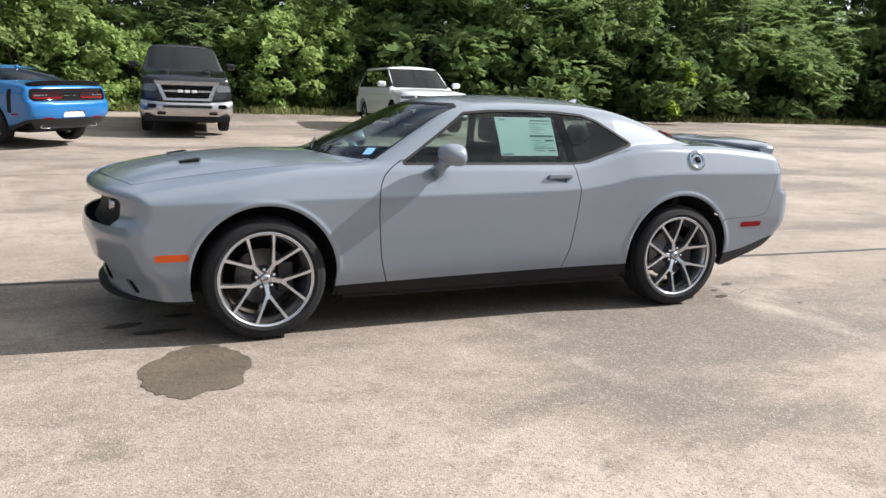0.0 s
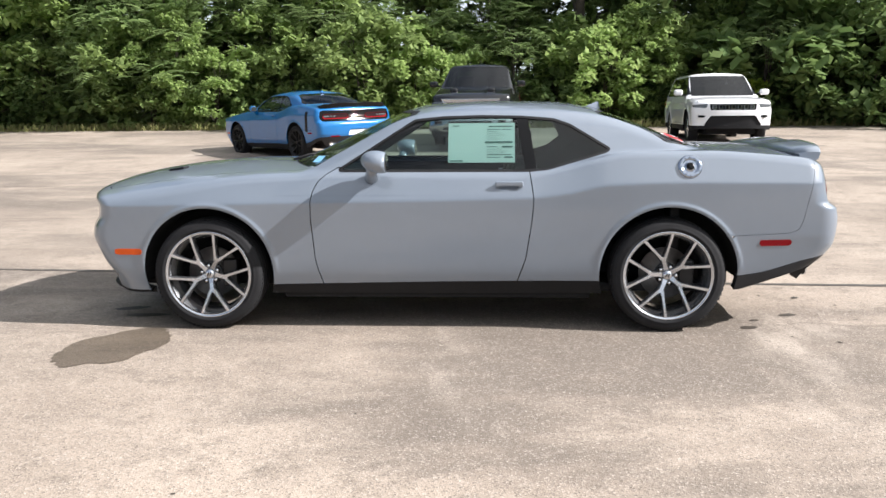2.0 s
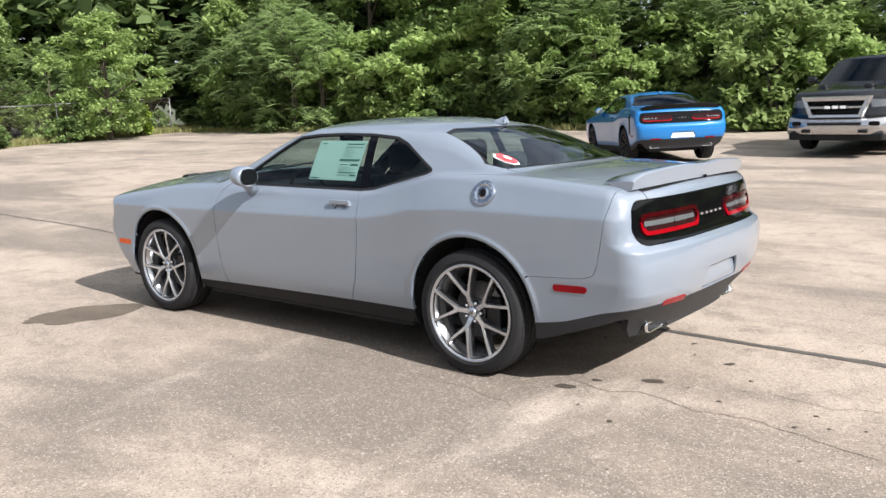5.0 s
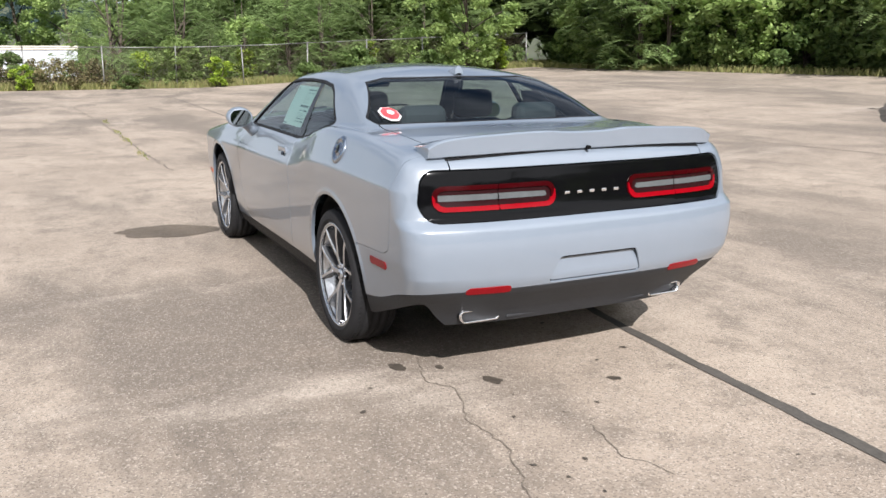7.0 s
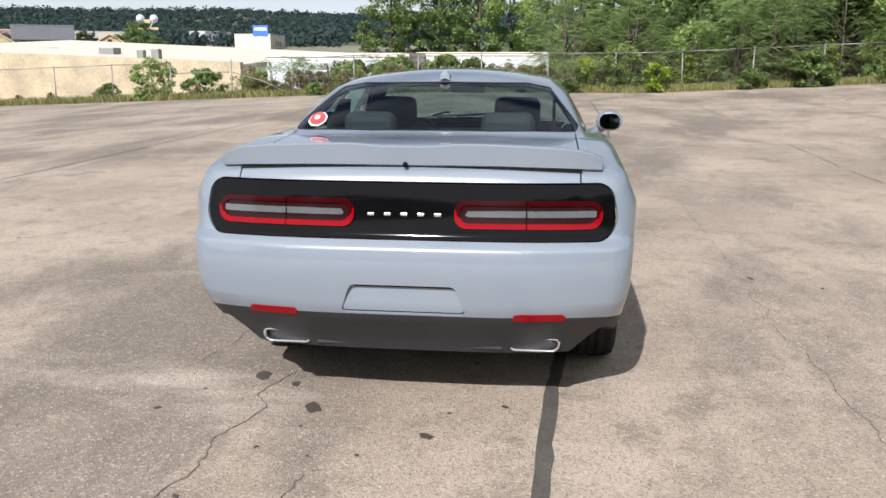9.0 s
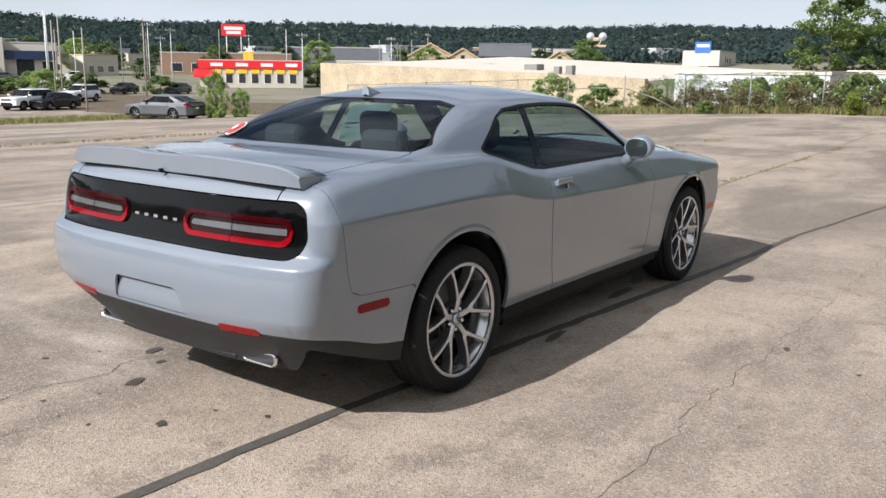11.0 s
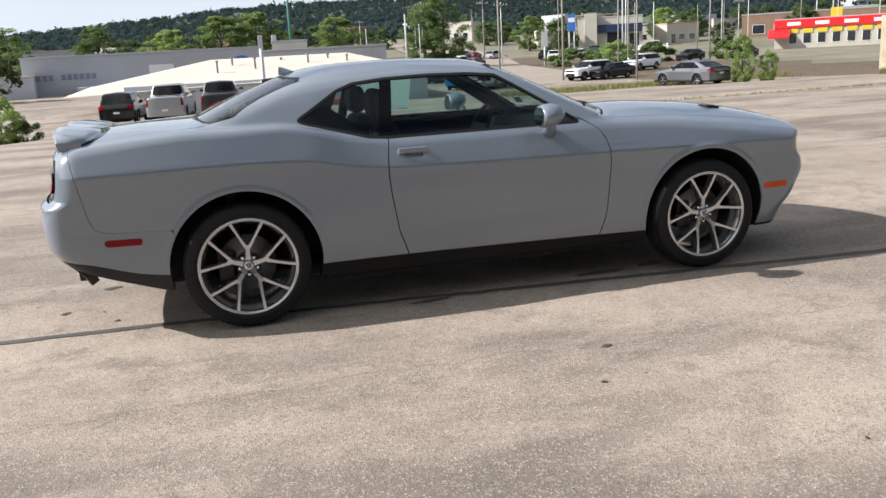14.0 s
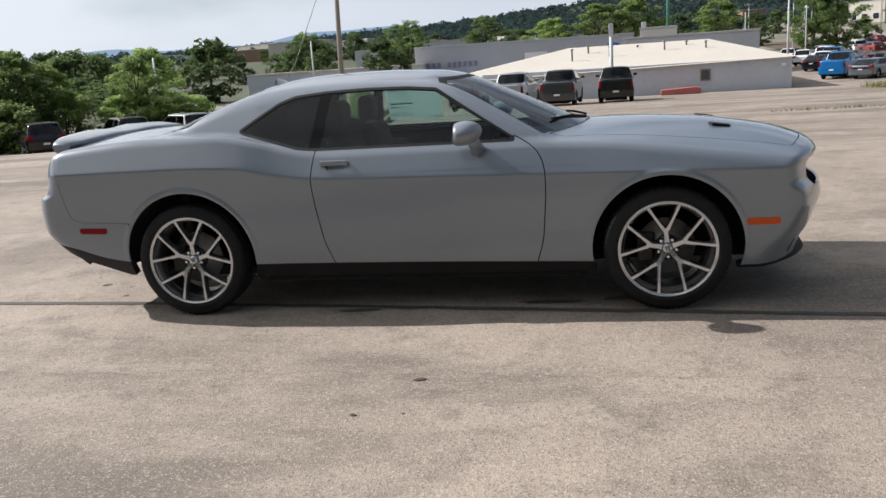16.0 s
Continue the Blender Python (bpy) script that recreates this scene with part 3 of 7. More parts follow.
SIDE_WINDOW = ((-0.60, 1.035), (-0.13, 1.335), (0.05, 1.352), (0.30, 1.358), (0.56, 1.352), (0.76, 1.335), (0.86, 1.30), (1.10, 1.155), (1.08, 1.145), (0.86, 1.085), (0.72, 1.045), (0.60, 1.033))
DOOR = ((-0.62, 1.05), (-0.69, 1.01), (-0.742, 0.967), (-0.773, 0.91), (-0.787, 0.85), (-0.79, 0.76), (-0.787, 0.686), (-0.769, 0.466), (-0.753, 0.393), (-0.715, 0.27), (0.505, 0.27), (0.528, 0.323), (0.58, 0.469), (0.614, 0.685), (0.626, 0.80), (0.627, 0.86), (0.618, 0.93), (0.60, 1.035))
SCREEN = ((-0.2, 1.40), (0.45, 1.392), (0.555, 1.368), (0.765, 1.05), (0.745, 1.03), (0.5, 1.045), (-0.2, 1.055))
REAR_GLASS = ((-0.2, 1.397), (0.45, 1.388), (0.57, 1.365), (0.715, 1.195), (0.70, 1.176), (0.5, 1.18), (-0.2, 1.183))


def wheel(parent, x, y, out, dark=False, turn=0.0):
    """A wheel at its axle; out: the side of the car (-1 left, 1 right) that its face looks to."""
    w = new("wheel")
    w.parent, w.location = parent, (x, y, WHEEL_R)
    w.empty_display_size = 0.1
    s = out
    half, r = 0.122, WHEEL_R
    prof = [(0.258, -half * 0.86), (0.285, -half * 0.98), (0.325, -half), (0.347, -half * 0.93)]
    for g0, g1 in ((-0.075, -0.062), (-0.028, -0.014), (0.014, 0.028), (0.062, 0.075)):
        prof += [(r - abs(g0) * 0.04, g0), (r - 0.009, g0 + 0.001), (r - 0.009, g1 - 0.001), (r - abs(g1) * 0.04, g1)]
    prof += [(0.347, half * 0.93), (0.325, half), (0.306, half * 1.0), (0.303, half * 1.02), (0.294, half * 0.98), (0.283, half * 0.93), (0.262, half * 0.80)]
    tyre = part("tyre", lathe([(a, b * s) for a, b in prof], steps=96), RUBBER, w)
    bm = bmesh.new()  # sipes across the shoulders of the tread
    for k in range(72):
        a = 2 * math.pi * k / 72
        for side in (-1, 1):
            m = Matrix.Rotation(-a, 4, "Y") @ Matrix.Translation((r - 0.0082, side * 0.082, 0)) @ Matrix.Rotation(radians(18 * side), 4, "X")
            bmesh.ops.create_cube(bm, size=1, matrix=m @ Matrix.Diagonal((0.006, 0.03, 0.017, 1)))
    tagged(part("tread_block", bm, RUBBER, tyre), kind="stuff")
    metal, face = (RIM_BLACK, RIM_BLACK) if dark else (RIM_DARK, MACHINED)
    rim = part("rim", lathe([(0.266, half * 0.90 * s), (0.285, 0.110 * s), (0.283, 0.116 * s), (0.275, 0.115 * s), (0.268, 0.100 * s)], steps=80), face, w, "bright machined alloy rim lip")
    part("rim_barrel", lathe([(0.268, 0.100 * s), (0.256, 0.082 * s), (0.236, 0.03 * s), (0.230, -0.09 * s), (0.258, -0.105 * s)], steps=64), SATIN if not dark else metal, rim, "grey rim barrel")
    part("brake_disc", lathe([(0.0, 0.02 * s), (0.085, 0.025 * s), (0.085, 0.0), (0.165, 0.0), (0.165, -0.024 * s), (0.0, -0.024 * s)], steps=48), STEEL, w, "grey steel brake disc")
    part("caliper", box(0.075, 0.17, -0.05, 0.035, -0.09, 0.09, 0.012), RIM_BLACK, w)
    part("hub", lathe([(0.0, 0.080 * s), (0.030, 0.080 * s), (0.036, 0.072 * s), (0.066, 0.062 * s), (0.074, 0.05 * s), (0.076, 0.01 * s), (0.0, 0.01 * s)], steps=40), metal, w, "silver hub face")
    part("centre_cap", lathe([(0.0, 0.091 * s), (0.024, 0.090 * s), (0.029, 0.084 * s), (0.029, 0.07 * s)], steps=32), face, w)
    for k in (-1, 1):
        bm = box(-0.0035, 0.0035, 0.0895 * s, 0.0920 * s, -0.012, 0.012)
        bmesh.ops.transform(bm, matrix=Matrix.Translation((k * 0.007, 0, 0)) @ Matrix.Rotation(radians(25), 4, "Y"), verts=bm.verts)
        part("badge", bm, GLOSS_BLACK, w)
    for k in range(5):
        a = radians(72 * k + turn + 36)
        at_nut = (0.054 * math.cos(a), 0, 0.054 * math.sin(a))
        nut = part("wheel_nut", lathe([(0.0, 0.082 * s), (0.008, 0.081 * s), (0.011, 0.074 * s), (0.011, 0.05 * s)], steps=10, origin=at_nut), CHROME if not dark else GLOSS_BLACK, w)
        part("nut_pocket", lathe([(0.012, 0.0685 * s), (0.018, 0.0705 * s), (0.021, 0.064 * s)], steps=14, origin=at_nut), GLOSS_BLACK, nut)
    for k in range(5):
        mid = radians(72 * k + turn)
        body, top = bmesh.new(), bmesh.new()
        for bm, grow, lift, deep in ((body, 1.22, -0.004 * s, 0.045), (top, 0.88, 0.0, 0.005)):
            def beam(rows):
                rings = []
                for c, tang, wid, dep in rows:
                    up, dn = Vector((0, dep + lift, 0)), Vector((0, dep + lift - deep * s, 0))
                    rings.append([bm.verts.new(c + tang * wid * grow + dn), bm.verts.new(c + tang * wid * grow * 0.80 + up), bm.verts.new(c - tang * wid * grow * 0.80 + up), bm.verts.new(c - tang * wid * grow + dn)])
                for p, q in zip(rings, rings[1:]):
                    for i in range(4):
                        bm.faces.new((p[i], p[(i + 1) % 4], q[(i + 1) % 4], q[i]))
                bm.faces.new(rings[0])
                bm.faces.new(rings[-1])

            ahead, across = Vector((math.cos(mid), 0, math.sin(mid))), Vector((-math.sin(mid), 0, math.cos(mid)))
            depth = lambda rad: (0.076 + 0.034 * min(1.0, (rad - 0.03) / 0.20) ** 0.8) * s
            beam([(ahead * rad, across, wid, depth(rad)) for rad, wid in ((0.030, 0.021), (0.060, 0.0165), (0.095, 0.0165), (0.122, 0.026))])
            for lean in (-1, 1):
                end = radians(19.5) * lean
                tip = ahead * (0.270 * math.cos(end)) + across * (0.270 * math.sin(end))
                root = ahead * 0.108 + across * 0.009 * lean
                run = (tip - root).normalized()
                off = run.cross(Vector((0, 1, 0))).normalized()
                beam([(root + (tip - root) * t, off, 0.0135 - 0.0075 * t * (1 - t) * 2 - 0.001 * t, depth((root + (tip - root) * t).length) + 0.0008 * lean * s) for t in (0.0, 0.33, 0.66, 1.0)])
        for bm in (body, top):
            bmesh.ops.recalc_face_normals(bm, faces=bm.faces)
        sp = part("spoke", body, metal, w, "silver Y-shaped double spoke")
        part("spoke_face", top, face, sp, "bright machined spoke face")
    return w


def seat(parent, x, y, mat=None, z=0.30):
    s = new("seat")
    s.parent, s.location = parent, (x, y, z)
    s.empty_display_size = 0.1
    part("cushion", box(-0.28, 0.24, -0.25, 0.25, 0.0, 0.24, 0.07, 3), SEAT, s)
    bm = box(0.12, 0.26, -0.25, 0.25, 0.18, 0.78, 0.06, 3)
    bmesh.ops.rotate(bm, verts=bm.verts, cent=(0.18, 0, 0.2), matrix=Matrix.Rotation(radians(18), 3, "Y"))
    part("backrest", bm, SEAT, s)
    part("head_restraint", box(0.32, 0.43, -0.14, 0.14, 0.76, 0.95, 0.05, 3), mat or SEAT, s)
    return s


def on_skin(x, z, side, lift):
    """A point on the cabin's flank, lifted outwards (or inwards, if negative)."""
    lo, hi = 0.3, 1.2
    for _ in range(30):
        mid = (lo + hi) / 2
        lo, hi = (mid, hi) if float(coupe_solid(np.array(x), np.array(mid), np.array(z))) < 0 else (lo, mid)
    return Vector((x, side * (lo + lift), z))


def tail_skin(y, z):
    """How far back the tail reaches at a height, off the middle by y."""
    lo, hi = 1.8, 2.9
    for _ in range(30):
        mid = (lo + hi) / 2
        lo, hi = (mid, hi) if float(coupe_solid(np.array(mid), np.array(y), np.array(z))) < 0 else (lo, mid)
    return lo


def sheet_on_side(name, x0, x1, z0, z1, side, lift, mat, parent, label="", n=8):
    """A thin sheet that follows the side glass."""
    bm = bmesh.new()
    rows = [[bm.verts.new(on_skin(x0 + (x1 - x0) * i / n, z0 + (z1 - z0) * j / n, side, lift)) for i in range(n + 1)] for j in range(n + 1)]
    for j in range(n):
        for i in range(n):
            bm.faces.new((rows[j][i], rows[j][i + 1], rows[j + 1][i + 1], rows[j + 1][i]))
    return part(name, bm, mat, parent, label)


def coupe(m, paint, step, label, blue=False):
    car = thing("coupe_car", m, label, "car", "parked coupes")
    sh = Shell(coupe_solid, -2.0, 2.1, 0.45, 0.75, 0.18, step)
    rest = sh.all
    # openings
    sill = curve((-2.7, 0.225), (-1.9, 0.235), (-1.05, 0.235), (1.05, 0.24), (1.9, 0.27), (2.7, 0.33))
    _, rest = sh.cut(rest, lambda x, y, z: z - sill(x) - 0.125 * np.clip((x - 1.93) / 0.45, 0, 1) * np.clip((y - 0.68) / 0.12, 0, 1))
    for c, r in ((-AXLE, 0.428), (AXLE, 0.430)):
        _, rest = sh.cut(rest, lambda x, y, z: np.where(y > 0.4, np.hypot(x - c, z - 0.372) - r, 1.0))
    # side glass with its black surround
    seal, rest = sh.cut(rest, lambda x, y, z: np.where((y > 0.4), inside(x, z, SIDE_WINDOW, 0.015), 1.0))
    glass_side, seal = sh.cut(seal, lambda x, y, z: inside(x, z, SIDE_WINDOW, 0.0))
    pillar = lambda x, y, z: np.abs(x - (0.615 + (z - 1.03) * -0.17)) - 0.036
    post, glass_side = sh.cut(glass_side, pillar)
    quarter, pane = sh.cut(glass_side, lambda x, y, z: 0.6 - x)
    # screens
    seal_f, rest = sh.cut(rest, lambda x, y, z: np.where((x < 0.15) & (x > -1.04 + 0.27 * (y / 0.8) ** 2), inside(y, z, SCREEN, 0.012), 1.0))
    screen, seal_f = sh.cut(seal_f, lambda x, y, z: inside(y, z, SCREEN, 0.0))
    seal_r, rest = sh.cut(rest, lambda x, y, z: np.where(x > 0.9, inside(y, z, REAR_GLASS, 0.006), 1.0))
    rear, seal_r = sh.cut(seal_r, lambda x, y, z: inside(y, z, REAR_GLASS, 0.0))
    reflect, rest = sh.cut(rest, lambda x, y, z: np.where(x > 2.2, inside(y, z, ((0.452, 0.492), (0.650, 0.494), (0.650, 0.512), (0.452, 0.512)), 0.007), 1.0))
    for s in (-1, 1):
        sh.panel("reflector", reflect, LAMP_RED, car, s, 0.01, -0.004, "red bumper reflector")
    # black lower trim: sills, rear valance, front lip
    low = curve((-2.7, 0.27), (-1.9, 0.25), (-1.0, 0.295), (1.05, 0.325), (1.3, 0.31), (1.86, 0.36), (1.93, 0.367), (2.05, 0.386), (2.36, 0.475), (2.55, 0.50), (2.8, 0.50))
    black, rest = sh.cut(rest, lambda x, y, z: z - low(x), 0.003)
    valance, black = sh.cut(black, lambda x, y, z: 1.6 - x)
    lip, skirt = sh.cut(black, lambda x, y, z: x + 1.5)
    sh.panel("rear_valance", valance, VALANCE, car, 0, 0.05, label="dark grey plastic rear valance")
    sh.panel("front_lip", lip, TRIM, car, 0, 0.05, label="black plastic front lip")
    for s in (-1, 1):
        sh.panel("side_sill", skirt, TRIM, car, s, 0.05, label="black plastic sill")
    # lamps let into the skin
    amber, rest = sh.cut(rest, lambda x, y, z: np.where((y > 0.6) & (x < -1.5), inside(x, z, ((-2.085, 0.500), (-1.915, 0.500), (-1.915, 0.528), (-2.085, 0.528)), 0.006), 1.0))
    red, rest = sh.cut(rest, lambda x, y, z: np.where((y > 0.6) & (x > 1.5), inside(x, z, ((2.03, 0.562), (2.215, 0.566), (2.22, 0.592), (2.035, 0.588)), 0.006), 1.0))
    for s in (-1, 1):
        sh.panel("side_marker", amber, LAMP_AMBER, car, s, 0.01, -0.003, "amber side marker lamp")
        sh.panel("side_marker", red, LAMP_RED, car, s, 0.01, -0.003, "red side marker lamp")
    # tail panel with the racetrack lamps
    tail, rest = sh.cut(rest, lambda x, y, z: np.where(x > 2.1, inside(y, z, ((-0.5, 0.888), (0.77, 0.888), (0.775, 0.90), (0.765, 0.962), (0.73, 0.962), (-0.5, 0.962)), 0.074), 1.0), 0.006)
    lens, tail = sh.cut(tail, lambda x, y, z: inside(y, z, ((0.25, 0.905), (0.742, 0.905), (0.742, 0.922), (0.25, 0.922)), 0.047))
    _, lens = sh.cut(lens, lambda x, y, z: np.abs(y - 0.49) - 0.003)
    core, ring = sh.cut(lens, lambda x, y, z: inside(y, z, ((0.255, 0.908), (0.737, 0.908), (0.737, 0.920), (0.255, 0.920)), 0.029))
    bar, core = sh.cut(core, lambda x, y, z: np.maximum(np.abs(z - 0.917) - 0.013, 0.245 - y))
    glow, dim = sh.cut(ring, lambda x, y, z: np.minimum(z - 0.897, np.maximum(np.minimum(y - 0.214, 0.776 - y), z - 0.932)))
    sh.panel("tail_panel", tail, GLOSS_BLACK, car, 0, 0.012, 0.006, "gloss black tail panel")
    for s in (-1, 1):
        unit = new("tail_lamp")
        unit.parent = car
        tagged(unit, "red racetrack tail lamp with a clear bar")
        sh.panel("lower_ring", glow, LAMP_RED, unit, s, 0.01, -0.006)
        sh.panel("upper_ring", dim, LAMP_DIM, unit, s, 0.01, -0.005)
        sh.panel("inner_lens", core, LAMP_DARK, unit, s, 0.01, 0.004)
        sh.panel("clear_bar", bar, LAMP_CLEAR, unit, s, 0.01, 0.0)
    # rear number plate recess, reflectors, in the bumper
    plate, rest = sh.cut(rest, lambda x, y, z: np.where(x > 2.2, inside(y, z, ((-0.3, 0.512), (0.252, 0.512), (0.222, 0.600), (0.205, 0.630), (-0.3, 0.630)), 0.004), 1.0))
    slab = sh.panel("plate_recess", plate, PAINT_WHITE if blue else paint, car, 0, 0.03, 0.026, "recessed plate mount")
    for v in slab.data.vertices:  # the recess runs out towards its foot
        v.co.x += 0.025 * min(1.0, max(0.0, (0.625 - v.co.z) / 0.11))
    # black strip put in as the shadow line below the recess's top edge
    mount = box(2.50, 2.580, -0.200, 0.200, 0.623, 0.632, 0.003)
    part("plate_shadow_strip", mount, TRIM, car)
    # front grille
    grille, rest = sh.cut(rest, lambda x, y, z: np.where(x < -2.0, inside(y, z, ((-0.3, 0.700), (0.69, 0.700), (0.722, 0.73), (0.722, 0.81), (-0.3, 0.82)), 0.024), 1.0))
    intake, rest = sh.cut(rest, lambda x, y, z: np.where(x < -2.0, inside(y, z, ((-0.3, 0.33), (0.42, 0.33), (0.50, 0.42), (-0.3, 0.42)), 0.02), 1.0))
    sh.panel("grille", grille, TRIM, car, 0, 0.0, 0.07, "black front grille")
    sh.panel("air_intake", intake, TRIM, car, 0, 0.0, 0.06, "black lower air intake")
    for s in (-1, 1):
        for yy, rr in ((0.62, 0.055), (0.44, 0.052)):
            spot = (0.16 * (yy / 0.7) ** 2.4, s * yy, 0.772)
            lamp = part("headlamp", lathe([(0.0, -2.335), (rr * 0.55, -2.33), (rr * 0.80, -2.325)], "X", 28, origin=spot), LAMP_DARK, car, "round smoked headlamp")
            part("bezel", lathe([(rr * 0.80, -2.325), (rr * 0.84, -2.352), (rr, -2.350), (rr * 1.02, -2.28)], "X", 28, origin=spot), SATIN, lamp, "bright halo ring")
    # bonnet, doors, boot lid, bumpers, wings
    bonnet, rest = sh.cut(rest, lambda x, y, z: np.where((x < -0.6) & (z > 0.80), np.maximum(np.maximum(y - (0.715 + 0.03 * (x + 1.6)), x - (-1.045 + 0.27 * (y / 0.8) ** 2)), (-2.335 + 0.20 * (y / 0.8) ** 2) - x), 1.0), 0.006)
    cowl, rest = sh.cut(rest, lambda x, y, z: np.where((x > -1.3) & (x < -0.7) & (y < 0.70) & (z > 1.0) & (z < 1.085), (-1.045 + 0.27 * (y / 0.8) ** 2) - x, 1.0))
    door, rest = sh.cut(rest, lambda x, y, z: np.where(y > 0.6, inside(x, z, DOOR), 1.0), 0.006)
    door, frame_top = sh.cut(door, lambda x, y, z: z - 1.030)
    cup, door = sh.cut(door, lambda x, y, z: inside(x, z, ((0.425, 0.918), (0.515, 0.918), (0.515, 0.930), (0.425, 0.930)), 0.014))
    lid, rest = sh.cut(rest, lambda x, y, z: np.where((x > 1.45) & (z > 0.98), np.maximum(y - 0.70, 1.60 + 0.10 * (1 - (y / 0.7) ** 2) - x), 1.0), 0.006)
    if blue:
        stripe, rest = sh.cut(rest, lambda x, y, z: np.where(y > 0.5, inside(x, z, ((1.93, 0.60), (2.04, 0.60), (2.10, 1.02), (1.99, 1.03)), 0.0), 1.0))
        for s in (-1, 1):
            sh.panel("side_stripe", stripe, TRIM, car, s, 0.0, 0.0, "matt black side stripe")
    bump_r, rest = sh.cut(rest, lambda x, y, z: np.where(x > 1.6, inside(x, z, ((1.8, 0.0), (1.86, 0.620), (2.20, 0.637), (2.262, 0.66), (2.285, 0.72), (2.345, 1.045), (2.36, 1.30), (3.2, 1.3), (3.2, 0.0))), 1.0), 0.0025)
    _, rest = sh.cut(rest, lambda x, y, z: np.where((x < -1.8) & (z > 0.73) & (z < 0.90) & (y > 0.6), np.abs(x + 2.05 + 0.47 * (z - 0.72)) - 0.0022, 1.0))
    vent, rest = sh.cut(rest, lambda x, y, z: np.where((x < -1.6) & (y > 0.5), inside(x, z, ((-2.185, 0.285), (-2.165, 0.285), (-2.205, 0.355), (-2.225, 0.355)), 0.006), 1.0))
    bump_f, rest = sh.cut(rest, lambda x, y, z: np.where(x < -1.4, inside(x, z, ((-1.80, 0.0), (-1.86, 0.42), (-1.95, 0.55), (-2.05, 0.72), (-2.125, 0.88), (-2.16, 1.2), (-3.2, 1.2), (-3.2, 0.0))), 1.0))
    for s in (-1, 1):
        sh.panel("bumper_vent", vent, TRIM, car, s, 0.0, 0.02, "small black bumper vent")
    wing, rest = sh.cut(rest, lambda x, y, z: np.where((x < -0.55) & (z < 1.10), np.maximum(x + 0.72, -1.0), 1.0), 0.0)
    sh.panel("bonnet", bonnet, paint, car)
    sh.panel("cowl", cowl, TRIM, car, 0, 0.01, 0.006, "black plastic cowl")
    sh.panel("boot_lid", lid, paint, car)
    sh.panel("rear_bumper", bump_r, paint, car)
    sh.panel("front_bumper", bump_f, paint, car)
    sh.panel("body_shell", rest, paint, car, 0, 0.02)
    for s in (-1, 1):
        d = sh.panel("door", door, paint, car, s)
        sh.panel("handle_recess", cup, paint, d, s, 0.03, 0.020)
        sh.panel("window_frame", frame_top, paint, d, s)
        sh.panel("front_wing", wing, paint, car, s, 0.02)
        sh.panel("window_seal", seal, TRIM, d, s, 0.012, -0.001, "black window surround")
        sh.panel("window_pane", pane, GLASS_CLEAR, d, s, 0.0, 0.006, "tinted side glass")
        sh.panel("quarter_window", quarter, GLASS_CLEAR, car, s, 0.0, 0.006, "tinted quarter glass")
        sh.panel("door_post", post, GLOSS_BLACK, car, s, 0.0, 0.003, "black door post")
        x0, z0 = 0.475, 0.940
        yo = float(WIDTH(x0)) - 0.40 * (z0 - float(CREASE(x0)))
        bm = box(x0 - 0.088, x0 + 0.088, yo + 0.008, yo + 0.024, z0 - 0.008, z0 + 0.024, 0.0078, 3)
        box(x0 - 0.085, x0 - 0.06, yo - 0.02, yo + 0.022, z0 - 0.012, z0 + 0.012, bm=bm)
        box(x0 + 0.06, x0 + 0.085, yo - 0.02, yo + 0.022, z0 - 0.012, z0 + 0.012, bm=bm)
        bmesh.ops.scale(bm, vec=(1, s, 1), verts=bm.verts)
        bmesh.ops.recalc_face_normals(bm, faces=bm.faces)
        part("door_handle", bm, paint, d, "body-coloured door handle")
        # door mirror
        bm = bmesh.new()
        bmesh.ops.create_uvsphere(bm, u_segments=32, v_segments=20, radius=1.0)
        for v in bm.verts:
            x, y, z = v.co
            v.co = (min(x, 0.40) * 0.112, y * 0.092 * (1 - 0.08 * z), z * 0.070 - 0.012 * x)
        for f in bm.faces:
            f.smooth = True
        arm = tube([(-0.035, -0.02, -0.02), (-0.053, -0.07, -0.066), (-0.062, -0.12, -0.108)], [0.046, 0.036, 0.044], 14)
        for b in (bm, arm):
            bmesh.ops.transform(b, matrix=Matrix.Translation((-0.335, 1.00, 1.094)), verts=b.verts)
            bmesh.ops.scale(b, vec=(1, s, 1), verts=b.verts)
            bmesh.ops.recalc_face_normals(b, faces=b.faces)
        mir = part("door_mirror", bm, paint, d, "body-coloured door mirror")
        part("mirror_arm", arm, paint, mir)
        gl = prism(rounded(0.144, 0.106, 0.048, 6, s * 1.00, 1.091), -0.2865, -0.2835, "X")
        bmesh.ops.rotate(gl, verts=gl.verts, cent=(-0.285, s * 1.00, 1.091), matrix=Matrix.Rotation(radians(-5), 3, "Y"))
        part("mirror_glass", gl, MIRROR, mir, "mirror glass")
    sh.panel("windscreen_seal", seal_f, TRIM, car, 0, 0.01, 0.001)
    sh.panel("windscreen", screen, GLASS_SCREEN, car, 0, 0.0, 0.004, "green tinted windscreen")
    sh.panel("rear_window", rear, GLASS_DARK if blue else GLASS_REAR, car, 0, 0.0, 0.003, "tinted rear window")
    sh.panel("rear_window_seal", seal_r, TRIM, car, 0, 0.01, 0.002)
    # headlining and inner panels close the cabin
    sh.panel("cabin_lining", [f for f in rest if sh.v[f[0]][2] > 1.0 and -0.75 < sh.v[f[0]][0] < 1.75], CABIN, car, 0, 0.0, 0.03, "dark headlining")
    for s in (-1, 1):
        sh.panel("door_lining", door, CABIN, car, s, 0.0, 0.045, "dark door lining")
    # cabin
    part("cabin_floor", box(-1.0, 1.7, -0.80, 0.80, 0.24, 0.30, 0.02), CABIN, car)
